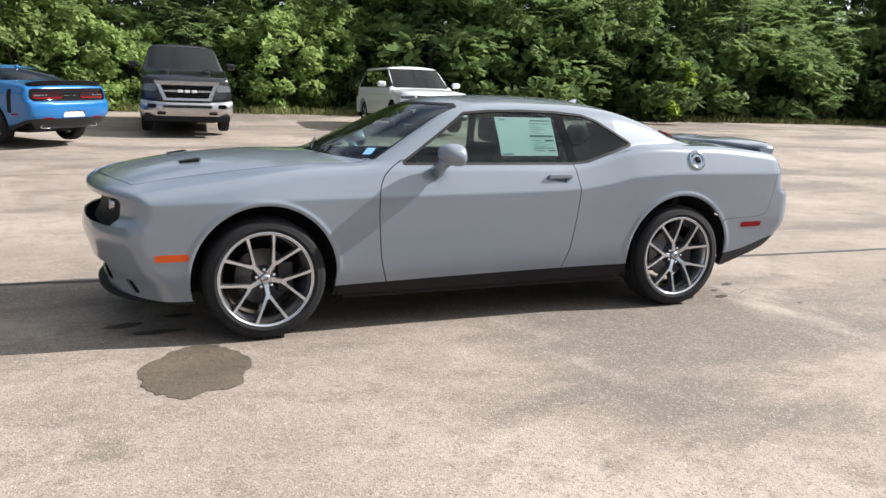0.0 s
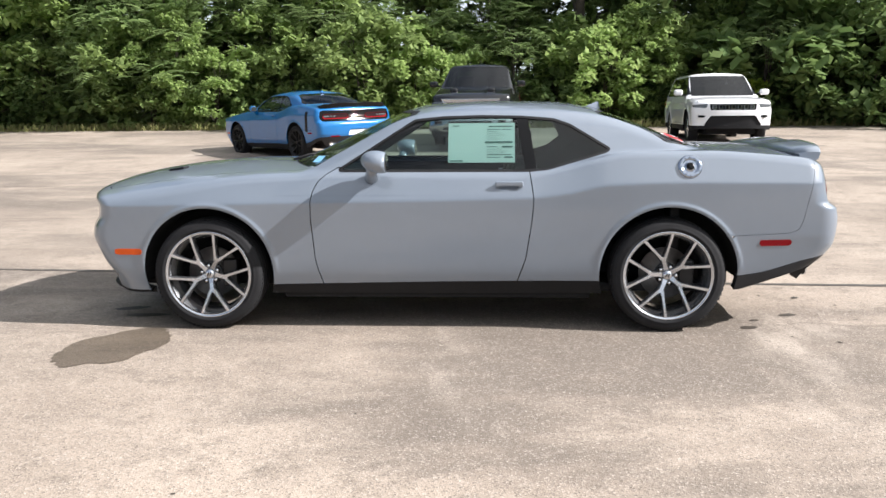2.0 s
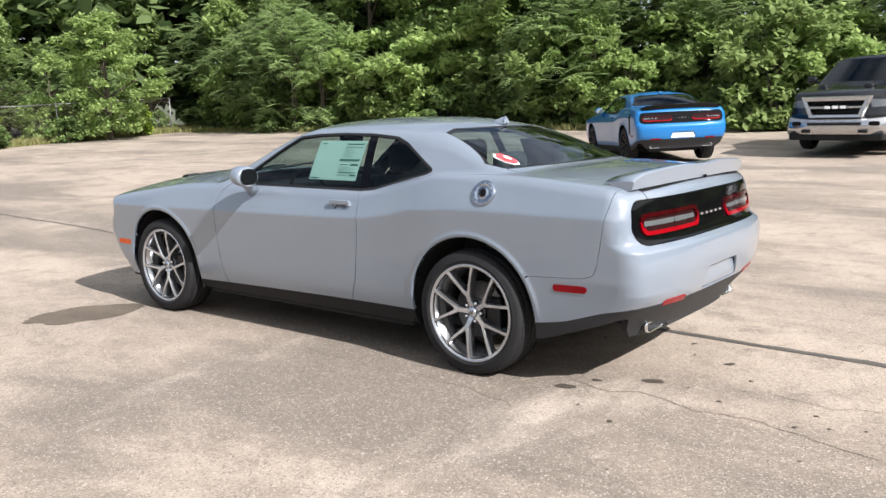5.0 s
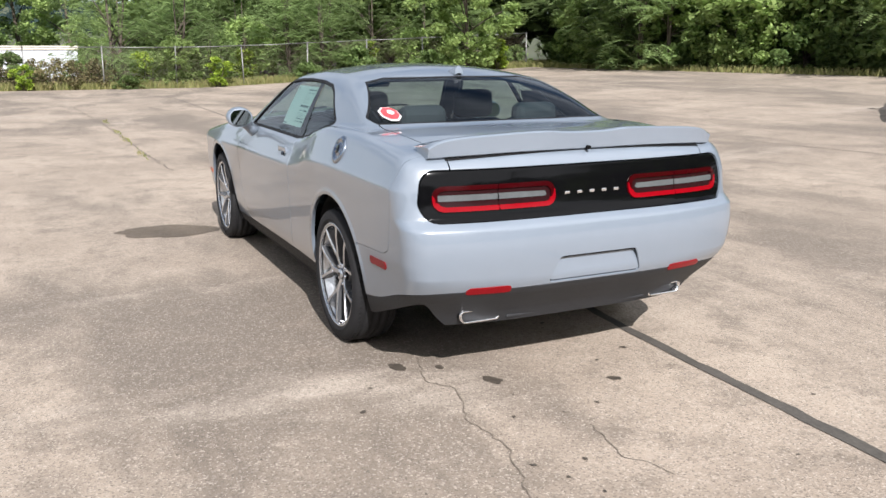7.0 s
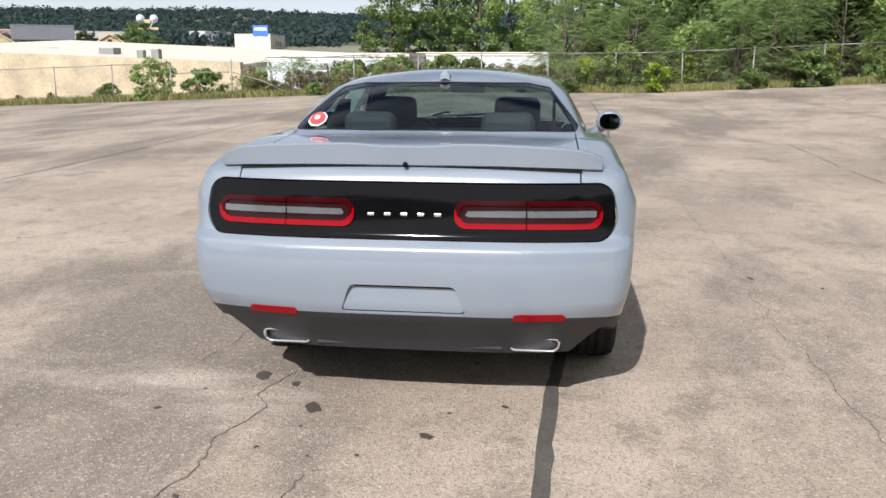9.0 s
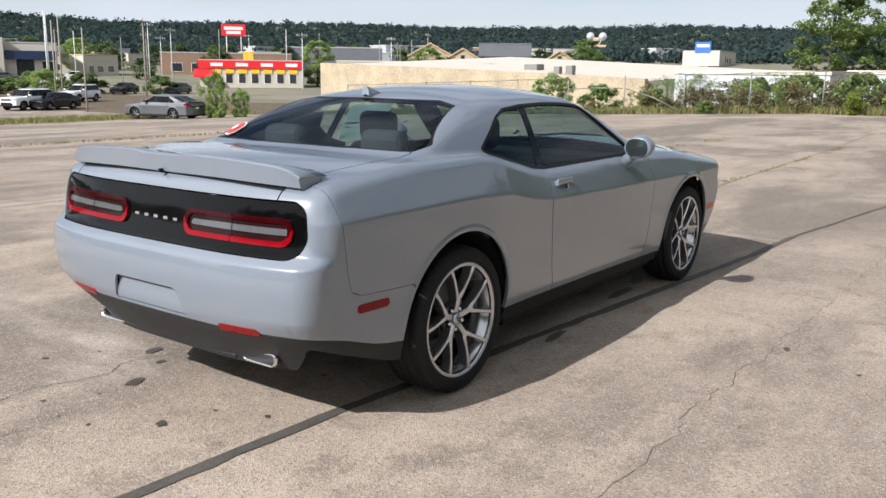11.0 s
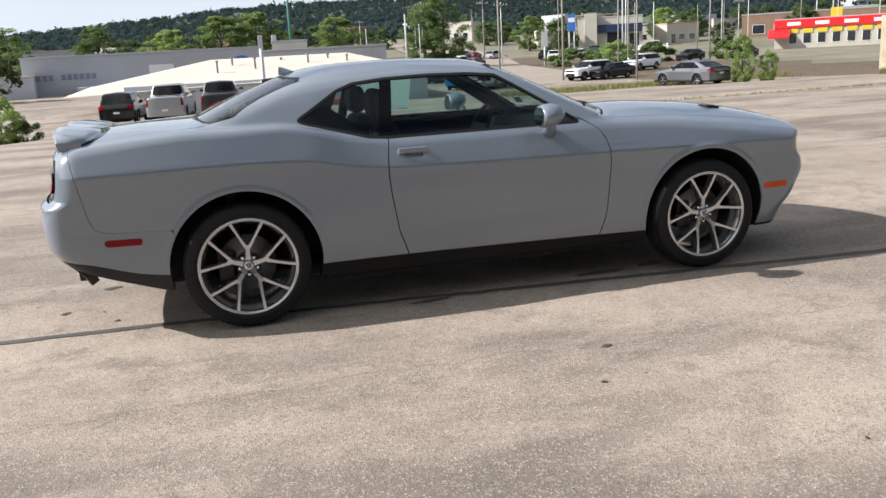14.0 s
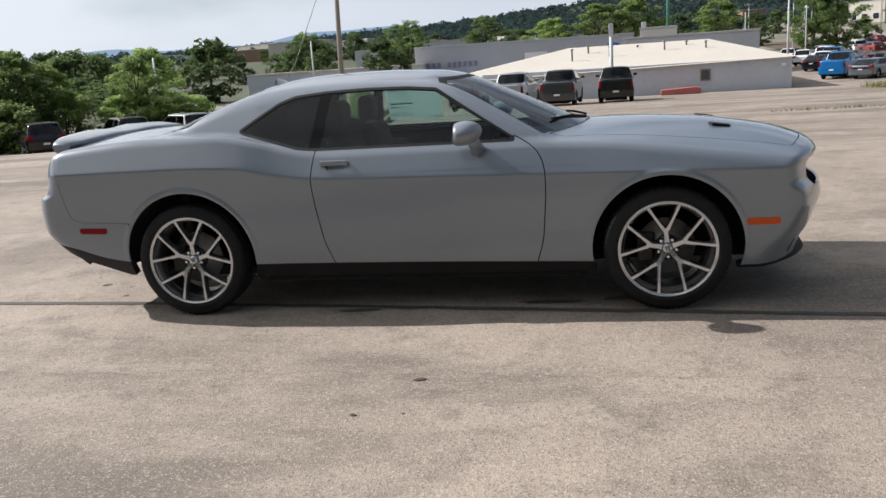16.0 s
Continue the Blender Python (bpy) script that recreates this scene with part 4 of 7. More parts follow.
    part("parcel_shelf", box(1.30, 1.66, -0.68, 0.68, 1.07, 1.10, 0.01), CABIN, car)
    part("dashboard", box(-1.0, -0.52, -0.74, 0.74, 0.62, 0.985, 0.07, 3), CABIN, car)
    part("boot_wall", box(1.5, 1.56, -0.78, 0.78, 0.3, 1.07, 0.01), CABIN, car)
    part("bulkhead", box(-1.02, -0.97, -0.85, 0.85, 0.25, 0.98, 0.01), CABIN, car)
    for y in (-0.38, 0.38):
        seat(car, 0.20, y, None, 0.345)
        seat(car, 1.02, y * 0.95, SEAT_GREY)
    for s in (-1, 1):
        part("quarter_trim", prism(((0.66, 0.98), (0.66, 1.09), (0.80, 1.13), (0.89, 1.20), (0.85, 1.29), (1.06, 1.30), (1.40, 1.15), (1.46, 0.98)), s * 0.590, s * 0.605, "Y"), CABIN, car, "dark inner trim panel")
    bm = lathe([(0.17 + 0.014 * math.cos(a), 0.014 * math.sin(a)) for a in np.linspace(0, 2 * math.pi, 11)], "X", 40)
    box(-0.015, 0.015, -0.17, 0.17, -0.03, 0.03, 0.01, bm=bm)
    bmesh.ops.rotate(bm, verts=bm.verts, cent=(0, 0, 0), matrix=Matrix.Rotation(radians(-24), 3, "Y"))
    bmesh.ops.translate(bm, verts=bm.verts, vec=(-0.36, -0.38, 0.93))
    part("steering_wheel", bm, CABIN, car, "dark steering wheel")
    part("rear_view_mirror", box(-0.30, -0.27, -0.12, 0.12, 1.285, 1.345, 0.012), CABIN, car)
    # bonnet inlets
    for s in (-1, 1):
        bx, by = -1.83, 0.37
        bz = float(TOP_MID(bx) + (TOP_SIDE(bx) - TOP_MID(bx)) * (by / 0.82) ** 2)
        bm = prism(((-0.062, -0.034), (0.050, -0.060), (0.068, 0.0), (0.050, 0.060), (-0.062, 0.034)), -0.006, 0.010, "Z", 0.004)
        bmesh.ops.rotate(bm, verts=bm.verts, cent=(0, 0, 0), matrix=Matrix.Rotation(radians(-9), 3, "Y"))
        bmesh.ops.translate(bm, verts=bm.verts, vec=(bx, s * by, bz))
        part("bonnet_inlet", bm, TRIM, car, "black bonnet air inlet")
    for s in (-1, 1):
        bm = tube([(-1.02, s * 0.10 - 0.25, 1.075), (-0.93, s * 0.2 - 0.05, 1.105), (-0.82, s * 0.35 + 0.15, 1.115)], 0.008, 6)
        part("wiper", bm, TRIM, car, "black wiper arm")
    # wells and underside
    for x in (-AXLE, AXLE):
        for s in (-1, 1):
            bm = bmesh.new()
            ring = [(x + 0.452 * math.cos(a), 0.36 + 0.452 * math.sin(a)) for a in np.linspace(*((-0.30, math.pi + 0.12) if x < 0 else (-0.06, math.pi + 0.30)), 30)]
            rows = [[bm.verts.new((px, s * yy, pz)) for px, pz in ring] for yy in (0.56, 0.875)]
            for i in range(29):
                bm.faces.new((rows[0][i], rows[0][i + 1], rows[1][i + 1], rows[1][i]))
            bm.faces.new(rows[0])
            part("wheel_well", bm, WELL, car)
            wheel(car, x, s * 0.805, s, blue, {(-1, -1): 61, (1, -1): 33, (-1, 1): 85, (1, 1): 20}[(1 if x > 0 else -1), s])
    part("underbody", box(-2.15, 1.95, -0.52, 0.52, 0.22, 0.42, 0.03), WELL, car)
    part("underbody", box(-1.0, 1.0, -0.84, 0.84, 0.20, 0.31, 0.02), WELL, car)
    bm = bmesh.new()  # lip that juts out under the front bumper
    rings = []
    for t in np.linspace(-1, 1, 33):
        y = 0.80 * t
        xf = -2.335 + 0.24 * abs(y / 0.93) ** 2.4 + 0.16 * abs(t) ** 4
        rings.append([bm.verts.new((xf + dx, y, dz)) for dx, dz in ((0.14, 0.265), (0.03, 0.268), (-0.025, 0.252), (-0.032, 0.240), (-0.02, 0.228), (0.14, 0.222))])
    for p, q in zip(rings, rings[1:]):
        for i in range(6):
            bm.faces.new((p[i], p[(i + 1) % 6], q[(i + 1) % 6], q[i]))
    bm.faces.new(rings[0])
    bm.faces.new(rings[-1])
    bmesh.ops.recalc_face_normals(bm, faces=bm.faces)
    part("chin_spoiler", bm, TRIM, car, "black plastic chin spoiler")
    # boot spoiler
    bm = bmesh.new()
    rings, seam = [], []
    for t in np.linspace(-1, 1, 41):
        y = 0.785 * t
        e = 1 - abs(t) ** 16
        rise = (0.052 - 0.012 * math.exp(-(t / 0.22) ** 4)) * (0.35 + 0.65 * e)
        xb = 2.475 - 0.115 * abs(t) ** 2.6
        base = float(TOP_MID(2.3) + (TOP_SIDE(2.3) - TOP_MID(2.3)) * 0.72 * (y / 0.82) ** 2)
        xb = max(xb, tail_skin(y, base - 0.05) + 0.008)
        seam.append((y, base - 0.044 + 0.010 * t * t)) if abs(y) < 0.73 else None
        sec = [(xb - 0.30 + 0.17 * abs(t) ** 3, base + 0.006), (xb - 0.16, base + rise * 0.62), (xb - 0.05, base + rise * 0.97), (xb - 0.008, base + rise), (xb, base + rise - 0.006), (xb - 0.010, base - 0.036 + 0.012 * t * t), (xb - 0.03, base - 0.046 + 0.012 * t * t), (xb - 0.12, base - 0.04)]
        rings.append([bm.verts.new((px, y, pz)) for px, pz in sec])
    for p, q in zip(rings, rings[1:]):
        for i in range(8):
            f = bm.faces.new((p[i], p[(i + 1) % 8], q[(i + 1) % 8], q[i]))
            f.smooth = i in (0, 1, 2)
    bm.faces.new(rings[0])
    bm.faces.new(rings[-1])
    bmesh.ops.recalc_face_normals(bm, faces=bm.faces)
    wing_part = part("spoiler", bm, GLOSS_BLACK if blue else paint, car, "boot lid spoiler")
    bm = bmesh.new()  # black strip that paints the shadow gap under the spoiler's trailing edge
    rows = [[bm.verts.new((tail_skin(y, z) + dx, y, z)) for dx, z in ((-0.03, z1 + 0.004), (0.003, z1 + 0.002), (0.003, z1 - 0.003 - 0.012 * y * y), (-0.03, z1 - 0.004 - 0.012 * y * y))] for y, z1 in seam]
    for p, q in zip(rows, rows[1:]):
        for i in range(4):
            bm.faces.new((p[i], p[(i + 1) % 4], q[(i + 1) % 4], q[i]))
    bmesh.ops.recalc_face_normals(bm, faces=bm.faces)
    part("spoiler_gap_strip", bm, TRIM, wing_part, "black strip for the dark gap under the spoiler")
    part("valance_lip", box(2.36, 2.437, -0.40, 0.40, 0.322, 0.340, 0.007, 3), VALANCE, car, "dark grey plastic lower lip")
    # exhaust tips, reflectors, fuel cap, badges, fin
    for s in (-1, 1):
        zt, end = 0.350, tail_skin(0.535, 0.35) + 0.006
        outer, inner = rounded(0.205, 0.062, 0.027, 5, s * 0.535, zt), rounded(0.190, 0.047, 0.021, 5, s * 0.535, zt)

        def sleeve(rows):
            bm = bmesh.new()
            loops = [[bm.verts.new((x, a + k * (z - zt) * s, z)) for a, z in o] for x, o, k in rows]
            for p, q in zip(loops, loops[1:]):
                for i in range(len(p)):
                    f = bm.faces.new((p[i], p[(i + 1) % len(p)], q[(i + 1) % len(p)], q[i]))
                    f.smooth = True
            bmesh.ops.recalc_face_normals(bm, faces=bm.faces)
            return bm

        tip = part("exhaust_tip", sleeve(((end - 0.09, outer, 0.1), (end - 0.010, outer, 0.22))), RIM_BLACK, car, "dark exhaust tip")
        part("tip_rim", sleeve(((end - 0.010, outer, 0.22), (end, outer, 0.25), (end + 0.003, inner, 0.25), (end - 0.03, inner, 0.2))), CHROME, tip, "bright chrome rim")
        part("exhaust_bore", sleeve(((end - 0.03, inner, 0.2), (end - 0.085, inner, 0.1))), WELL, tip)
        part("bore_end", prism(inner, end - 0.085, end - 0.081, "X"), WELL, tip)
    if not blue:
        xf, zf = 1.585, 1.05
        yf = float(WIDTH(xf)) - 0.40 * (zf - float(CREASE(xf)))
        m4 = Matrix.Translation((xf, -yf, zf)) @ Matrix.Rotation(radians(-21.8), 4, "X") @ Matrix.Scale(0.88, 4)
        bm = lathe([(0.0, -0.012), (0.030, -0.012), (0.034, -0.005), (0.050, -0.003), (0.056, -0.011), (0.075, -0.012), (0.084, -0.004), (0.086, 0.006)], "Y", 48)
        bm2 = lathe([(0.0, -0.0145), (0.026, -0.0140), (0.029, -0.010)], "Y", 32)
        for k in range(12):
            a = 2 * math.pi * k / 12
            lathe([(0.0, -0.0165), (0.0045, -0.0155), (0.006, -0.012)], "Y", 8, bm, (0.066 * math.cos(a), 0, 0.066 * math.sin(a)))
        for b in (bm, bm2):
            bmesh.ops.transform(b, matrix=m4, verts=b.verts)
        cap = part("fuel_cap", bm, CAP_CHROME, car, "round chrome fuel filler cap")
        part("cap_badge", bm2, GLOSS_BLACK, cap)
    for k in range(5):
        part("badge", box(2.507, 2.517, -0.150 + k * 0.068, -0.122 + k * 0.068, 0.902, 0.916, 0.003), CHROME, car, "small chrome badge")
    part("badge", lathe([(0.0, 2.484), (0.009, 2.483), (0.010, 2.46)], "X", 16, origin=(0, 0, 1.106)), GLOSS_BLACK, car, "small round black badge")
    bm = bmesh.new()
    fin = [(0.97, 0.0), (1.04, 0.012), (1.10, 0.038), (1.125, 0.042), (1.128, 0.018), (1.13, 0.0)]
    zr = float(ROOF(1.06)) - 0.014
    mid = [bm.verts.new((px, 0, zr + pz)) for px, pz in fin]
    for s in (-1, 1):
        out = [bm.verts.new((px, s * (0.026 if pz < 0.03 else 0.004), zr + pz - (0.01 if pz < 0.005 else 0))) for px, pz in fin]
        for i in range(5):
            bm.faces.new((mid[i], mid[i + 1], out[i + 1], out[i]))
        bm.faces.new(out)
    bmesh.ops.recalc_face_normals(bm, faces=bm.faces)
    part("roof_aerial", bm, paint, car, "shark-fin roof aerial")
    if not blue:  # papers on the glass
        note = thing("window_sticker", m, "pale green price sheet stuck inside the side glass", "sticker")
        sheet_on_side("sheet", 0.085, 0.512, 1.075, 1.322, -1, -0.012, PAPER, note)
        bars = [(0.345, 0.497, 1.298, 1.304), (0.335, 0.42, 1.280, 1.283), (0.43, 0.49, 1.280, 1.283), (0.320, 0.497, 1.196, 1.207), (0.43, 0.497, 1.168, 1.178), (0.335, 0.40, 1.172, 1.175), (0.335, 0.49, 1.122, 1.126), (0.445, 0.497, 1.104, 1.112), (0.335, 0.42, 1.106, 1.109), (0.095, 0.180, 1.083, 1.089), (0.115, 0.155, 1.302, 1.307)]
        bars += [(0.335, 0.40 + 0.07 * ((k * 7) % 3) / 3, 1.268 - 0.012 * k, 1.2697 - 0.012 * k) for k in range(5)]
        bars += [(0.335, 0.43 + 0.05 * ((k * 5) % 3) / 3, 1.156 - 0.011 * k, 1.1576 - 0.011 * k) for k in range(3)]
        for x0, x1, z0, z1 in bars:
            sheet_on_side("print_bar", x0, x1, z0, z1, -1, -0.009, PRINT, note, n=2)
        badge = thing("window_badge", m, "red and white octagonal sticker on the rear window", "sticker")
        for name, r, mat, lift in (("backing", 0.052, STICKER_WHITE, 0.002), ("face", 0.044, STICKER_RED, 0.0045), ("emblem", 0.017, STICKER_WHITE, 0.007)):
            bm = bmesh.new()
            ring = []
            for k in range(8):
                a = radians(22.5 + 45 * k)
                y, z = -0.608 + r * math.cos(a), 1.214 + r * 0.62 * math.sin(a)
                lo, hi = 1.2, 2.0
                for _ in range(30):
                    mid = (lo + hi) / 2
                    lo, hi = (mid, hi) if float(coupe_solid(np.array(mid), np.array(y), np.array(z))) < 0 else (lo, mid)
                ring.append(bm.verts.new((lo + lift, y, z + lift * 2)))
            bm.faces.new(ring)
            part(name, bm, mat, badge)
        tag = thing("inspection_tag", m, "light blue paper tag on the windscreen's lower corner", "sticker")
        sheet = bmesh.new()
        sheet.faces.new([sheet.verts.new(p) for p in ((-0.82, -0.66, 1.075), (-0.77, -0.68, 1.075), (-0.73, -0.665, 1.115), (-0.78, -0.645, 1.115))])
        part("paper", sheet, PAPER_BLUE, tag)
    return car


main_car = coupe(pose(0, 0, 0), PAINT_GREY, 0.016, "light grey two-door coupe parked on stained concrete")
blue_z = float(lot_height(np.array(-4.1), np.array(13.6)))
blue_car = coupe(pose(-4.15, 13.65, blue_z, 1.6, 0, -49), PAINT_BLUE, 0.03, "bright blue two-door coupe with black wheels by the wood", True)
# ---- woodland, shrubs and grass ----
def leaf_material(name, a, b, glow):
    m = bpy.data.materials.new(name)
    m.use_nodes = True
    nt = m.node_tree
    p = nt.nodes["Principled BSDF"]
    p.inputs["Roughness"].default_value, p.inputs["Specular IOR Level"].default_value = 0.7, 0.25
    geo, info = nt.nodes.new("ShaderNodeNewGeometry"), nt.nodes.new("ShaderNodeObjectInfo")
    mix, hsv, mr = nt.nodes.new("ShaderNodeMix"), nt.nodes.new("ShaderNodeHueSaturation"), nt.nodes.new("ShaderNodeMapRange")
    mix.data_type = "RGBA"
    mix.inputs["A"].default_value, mix.inputs["B"].default_value = (*a, 1), (*b, 1)
    nt.links.new(geo.outputs["Random Per Island"], mix.inputs["Factor"])
    mr.inputs["To Min"].default_value, mr.inputs["To Max"].default_value = 0.72, 1.25
    nt.links.new(info.outputs["Random"], mr.inputs["Value"])
    nt.links.new(mr.outputs["Result"], hsv.inputs["Value"])
    nt.links.new(mix.outputs["Result"], hsv.inputs["Color"])
    nt.links.new(hsv.outputs["Color"], p.inputs["Base Color"])
    thin, add, out = nt.nodes.new("ShaderNodeBsdfTranslucent"), nt.nodes.new("ShaderNodeMixShader"), nt.nodes["Material Output"]
    nt.links.new(hsv.outputs["Color"], thin.inputs["Color"])
    add.inputs["Fac"].default_value = glow
    nt.links.new(p.outputs["BSDF"], add.inputs[1])
    nt.links.new(thin.outputs["BSDF"], add.inputs[2])
    nt.links.new(add.outputs["Shader"], out.inputs["Surface"])
    return m


LEAF_MID = leaf_material("broad_leaves", (0.20, 0.285, 0.092), (0.335, 0.43, 0.155), 0.50)
LEAF_DARK = leaf_material("deep_green_leaves", (0.115, 0.185, 0.062), (0.21, 0.285, 0.10), 0.46)
LEAF_YELLOW = leaf_material("yellow_green_leaves", (0.16, 0.25, 0.03), (0.30, 0.38, 0.06), 0.4)
LEAF_BLUE = leaf_material("feathery_leaves", (0.19, 0.275, 0.105), (0.29, 0.385, 0.155), 0.50)
LEAF_DRY = leaf_material("dry_weeds", (0.13, 0.13, 0.055), (0.27, 0.225, 0.12), 0.35)
BARK = material("bark", (0.10, 0.08, 0.06), 0.9, two=(0.05, 0.04, 0.03), scale=5, bump=0.6, bump_scale=30)
rng = np.random.default_rng(7)


def leaves(points, size, droop=0.4, long=1.7):
    """Folded pointed leaves, one at each point, turned at random."""
    n = len(points)
    yaw, tip = rng.uniform(0, 2 * np.pi, n), rng.normal(-droop, 0.45, n)
    s = size * rng.uniform(0.6, 1.35, n)
    fwd = np.stack([np.cos(yaw) * np.cos(tip), np.sin(yaw) * np.cos(tip), np.sin(tip)], 1)
    side = np.stack([-np.sin(yaw), np.cos(yaw), rng.normal(0, 0.35, n)], 1)
    side /= np.linalg.norm(side, axis=1, keepdims=True)
    p = np.asarray(points)
    l, w = (s * long / 2)[:, None], (s / 2)[:, None]
    v = np.stack([p - fwd * l, p + side * w, p + fwd * l, p - side * w], 1).reshape(-1, 3)
    return v


def fronds(points, size, count=7):
    """Feathered leaves: pairs of narrow leaflets along a drooping stalk."""
    out = []
    p = np.asarray(points)
    n = len(p)
    yaw, tip = rng.uniform(0, 2 * np.pi, n), rng.uniform(-0.35, 0.5, n)
    s = size * rng.uniform(0.7, 1.3, n)
    fwd = np.stack([np.cos(yaw) * np.cos(tip), np.sin(yaw) * np.cos(tip), np.sin(tip)], 1)
    side = np.stack([-np.sin(yaw), np.cos(yaw), np.zeros(n)], 1)
    for k in range(count):
        t = (k + 0.6) / count
        c = p + fwd * (s * t)[:, None] - np.array([0, 0, 1]) * (s * 0.45 * t * t)[:, None]
        length = (s * 0.42 * math.sin(math.pi * (0.15 + 0.8 * t)))[:, None]
        for sg in (-1, 1):
            d = side * sg * 0.93 + fwd * 0.35 - np.array([0, 0, 0.25])
            e = fwd * (s * 0.5 / count)[:, None]
            out.append(np.stack([c - e * 0.6, c + d * length * 0.5 - e * 0.8, c + d * length, c + d * length * 0.5 + e * 0.9], 1))
    return np.concatenate(out).reshape(-1, 3)


def quads(v):
    return np.arange(len(v)).reshape(-1, 4).tolist()


def clumps(n, spread, height, base, crown=0.75, hollow=0.35):
    """Centres of leafy clumps on an uneven egg-shaped crown."""
    a, t = rng.uniform(0, 2 * np.pi, n), rng.uniform(0, 1, n)
    prof = np.sin(np.pi * np.clip(0.10 + 0.86 * t, 0, 1)) ** crown
    lump = 1 + 0.28 * np.sin(3 * a + rng.uniform(0, 6)) + 0.18 * np.sin(5 * a + 7 * t + rng.uniform(0, 6))
    r = spread * prof * lump * rng.uniform(hollow, 1, n) ** 0.5
    return np.stack([r * np.cos(a), r * np.sin(a), base + t * (height - base)], 1)


def tree(name, height, spread, base, mat, label, category="tree", n_clump=70, per=60, size=0.16, puff=0.45, feather=False, stems=1, crown=0.75, group="trees of the wood"):
    """A tapered trunk with limbs, and a crown of many separate leaves; built at the origin."""
    t = thing(name, pose(0, 0, 0), label, category, group)
    c = clumps(n_clump, spread, height, base, crown)
    bm = bmesh.new()
    for s in range(stems):
        lean = Vector((rng.normal(0, 0.25), rng.normal(0, 0.25), 0)) * (height * 0.10 + (0.6 if stems > 1 else 0))
        r0 = 0.02 * height ** 0.95 / math.sqrt(stems)
        pts = [Vector((0, 0, -0.3)) + lean * 0.1, Vector((0, 0, height * 0.25)) + lean * 0.4, Vector((0, 0, height * 0.55)) + lean * 0.8, Vector((0, 0, height * 0.88)) + lean]
        tube(pts, [r0 * 1.3, r0, r0 * 0.6, r0 * 0.15], 7, bm)
        for q in c[s::max(1, 7 * stems)][:9]:
            j = Vector((0, 0, max(height * 0.18, q[2] * 0.62))) + lean * 0.5
            k = Vector(q)
            tube([j, (j + k) / 2 + Vector((0, 0, 0.15)), k], [r0 * 0.4, r0 * 0.25, r0 * 0.08], 5, bm)
    part("trunk", bm, BARK, t, "brown bark trunk and limbs")
    pts = np.repeat(c, per, 0)
    off = rng.normal(0, 1, pts.shape)
    off /= np.linalg.norm(off, axis=1, keepdims=True)
    pts = pts + off * (puff * rng.uniform(0.25, 1.0, len(pts)) ** 0.6)[:, None] * np.array([1, 1, 0.7])
    pts[:, 2] = np.maximum(pts[:, 2], 0.12)
    v = fronds(pts[:: 3], size * 2.2, 6) if feather else leaves(pts, size)
    flat("crown", v, quads(v), mat, t, "green leafy crown")
    return t


def place(src, x, y, turn, size, wide=1.0):
    """A copy of a tree on the ground at x, y."""
    o = copy_thing(src, Matrix.LocRotScale((x, y, float(lot_height(np.array(x), np.array(y))) - 0.05), Euler((0, 0, turn)), None))
    o.scale = (size * wide, size * wide, size)
    return o


kinds = [
    tree("tree", 9.5, 3.1, 0.6, LEAF_MID, "tall broadleaf tree with dense mid-green leaves", n_clump=130, per=92, size=0.170, puff=0.6),
    tree("tree", 11.0, 3.3, 0.8, LEAF_DARK, "tall dark green broadleaf tree at the wood's edge", n_clump=130, per=84, size=0.178, puff=0.65),
    tree("tree", 6.5, 2.6, 0.7, LEAF_BLUE, "feathery-leaved mimosa-like young tree", n_clump=90, per=30, size=0.20, puff=0.55, feather=True, stems=2),
    tree("tree", 5.0, 2.3, 0.2, LEAF_BLUE, "low feathery-leaved sumac thicket", n_clump=80, per=32, size=0.22, puff=0.5, feather=True, stems=3),
    tree("shrub", 3.4, 1.9, 0.0, LEAF_MID, "dense green broadleaf shrub at the lot's edge", "shrub", n_clump=74, per=76, size=0.138, puff=0.42, stems=3, group="shrubs at the lot's edge"),
    tree("shrub", 2.0, 1.5, 0.0, LEAF_DARK, "low dark green shrub in the shade", "shrub", n_clump=44, per=55, size=0.15, puff=0.36, stems=3, group="shrubs at the lot's edge"),
    tree("shrub", 2.2, 0.8, 0.3, LEAF_YELLOW, "bright yellow-green sapling at the wood's edge", "shrub", n_clump=22, per=45, size=0.13, puff=0.28, stems=2, group="shrubs at the lot's edge"),
]
LEAF_FAR = leaf_material("distant_tree_leaves", (0.055, 0.095, 0.036), (0.15, 0.20, 0.075), 0.42)
kinds.append(tree("tree", 8.0, 3.2, 0.4, LEAF_FAR, "dark green broadleaf tree among the town's roofs", n_clump=70, per=26, size=0.40, puff=0.85, group="trees of the town"))
TALL, DARK, FEATHER, SUMAC, SHRUB, LOW, BRIGHT, FAR = kinds
used = set()


def put_tree(src, x, y, size, wide=1.0):
    if y > 20 and x > 9 and src in (TALL, SHRUB):  # the wood is darker towards the east
        src, size = (DARK, size) if src == TALL else (LOW, size * 1.6)
    turn = rng.uniform(0, 6.28)
    if src.name not in used:  # the first one stands where it is needed, the rest are copies
        used.add(src.name)
        src.matrix_basis = Matrix.LocRotScale((x, y, float(lot_height(np.array(x), np.array(y))) - 0.05), Euler((0, 0, turn)), (size * wide, size * wide, size))
        return src
    return place(src, x, y, turn, size, wide)


def wood_edge(x):
    """Where the wood begins, north of the lot."""
    return 22.3 + 0.6 * math.sin(x * 0.31) + 0.5 * math.sin(x * 0.83 + 1)


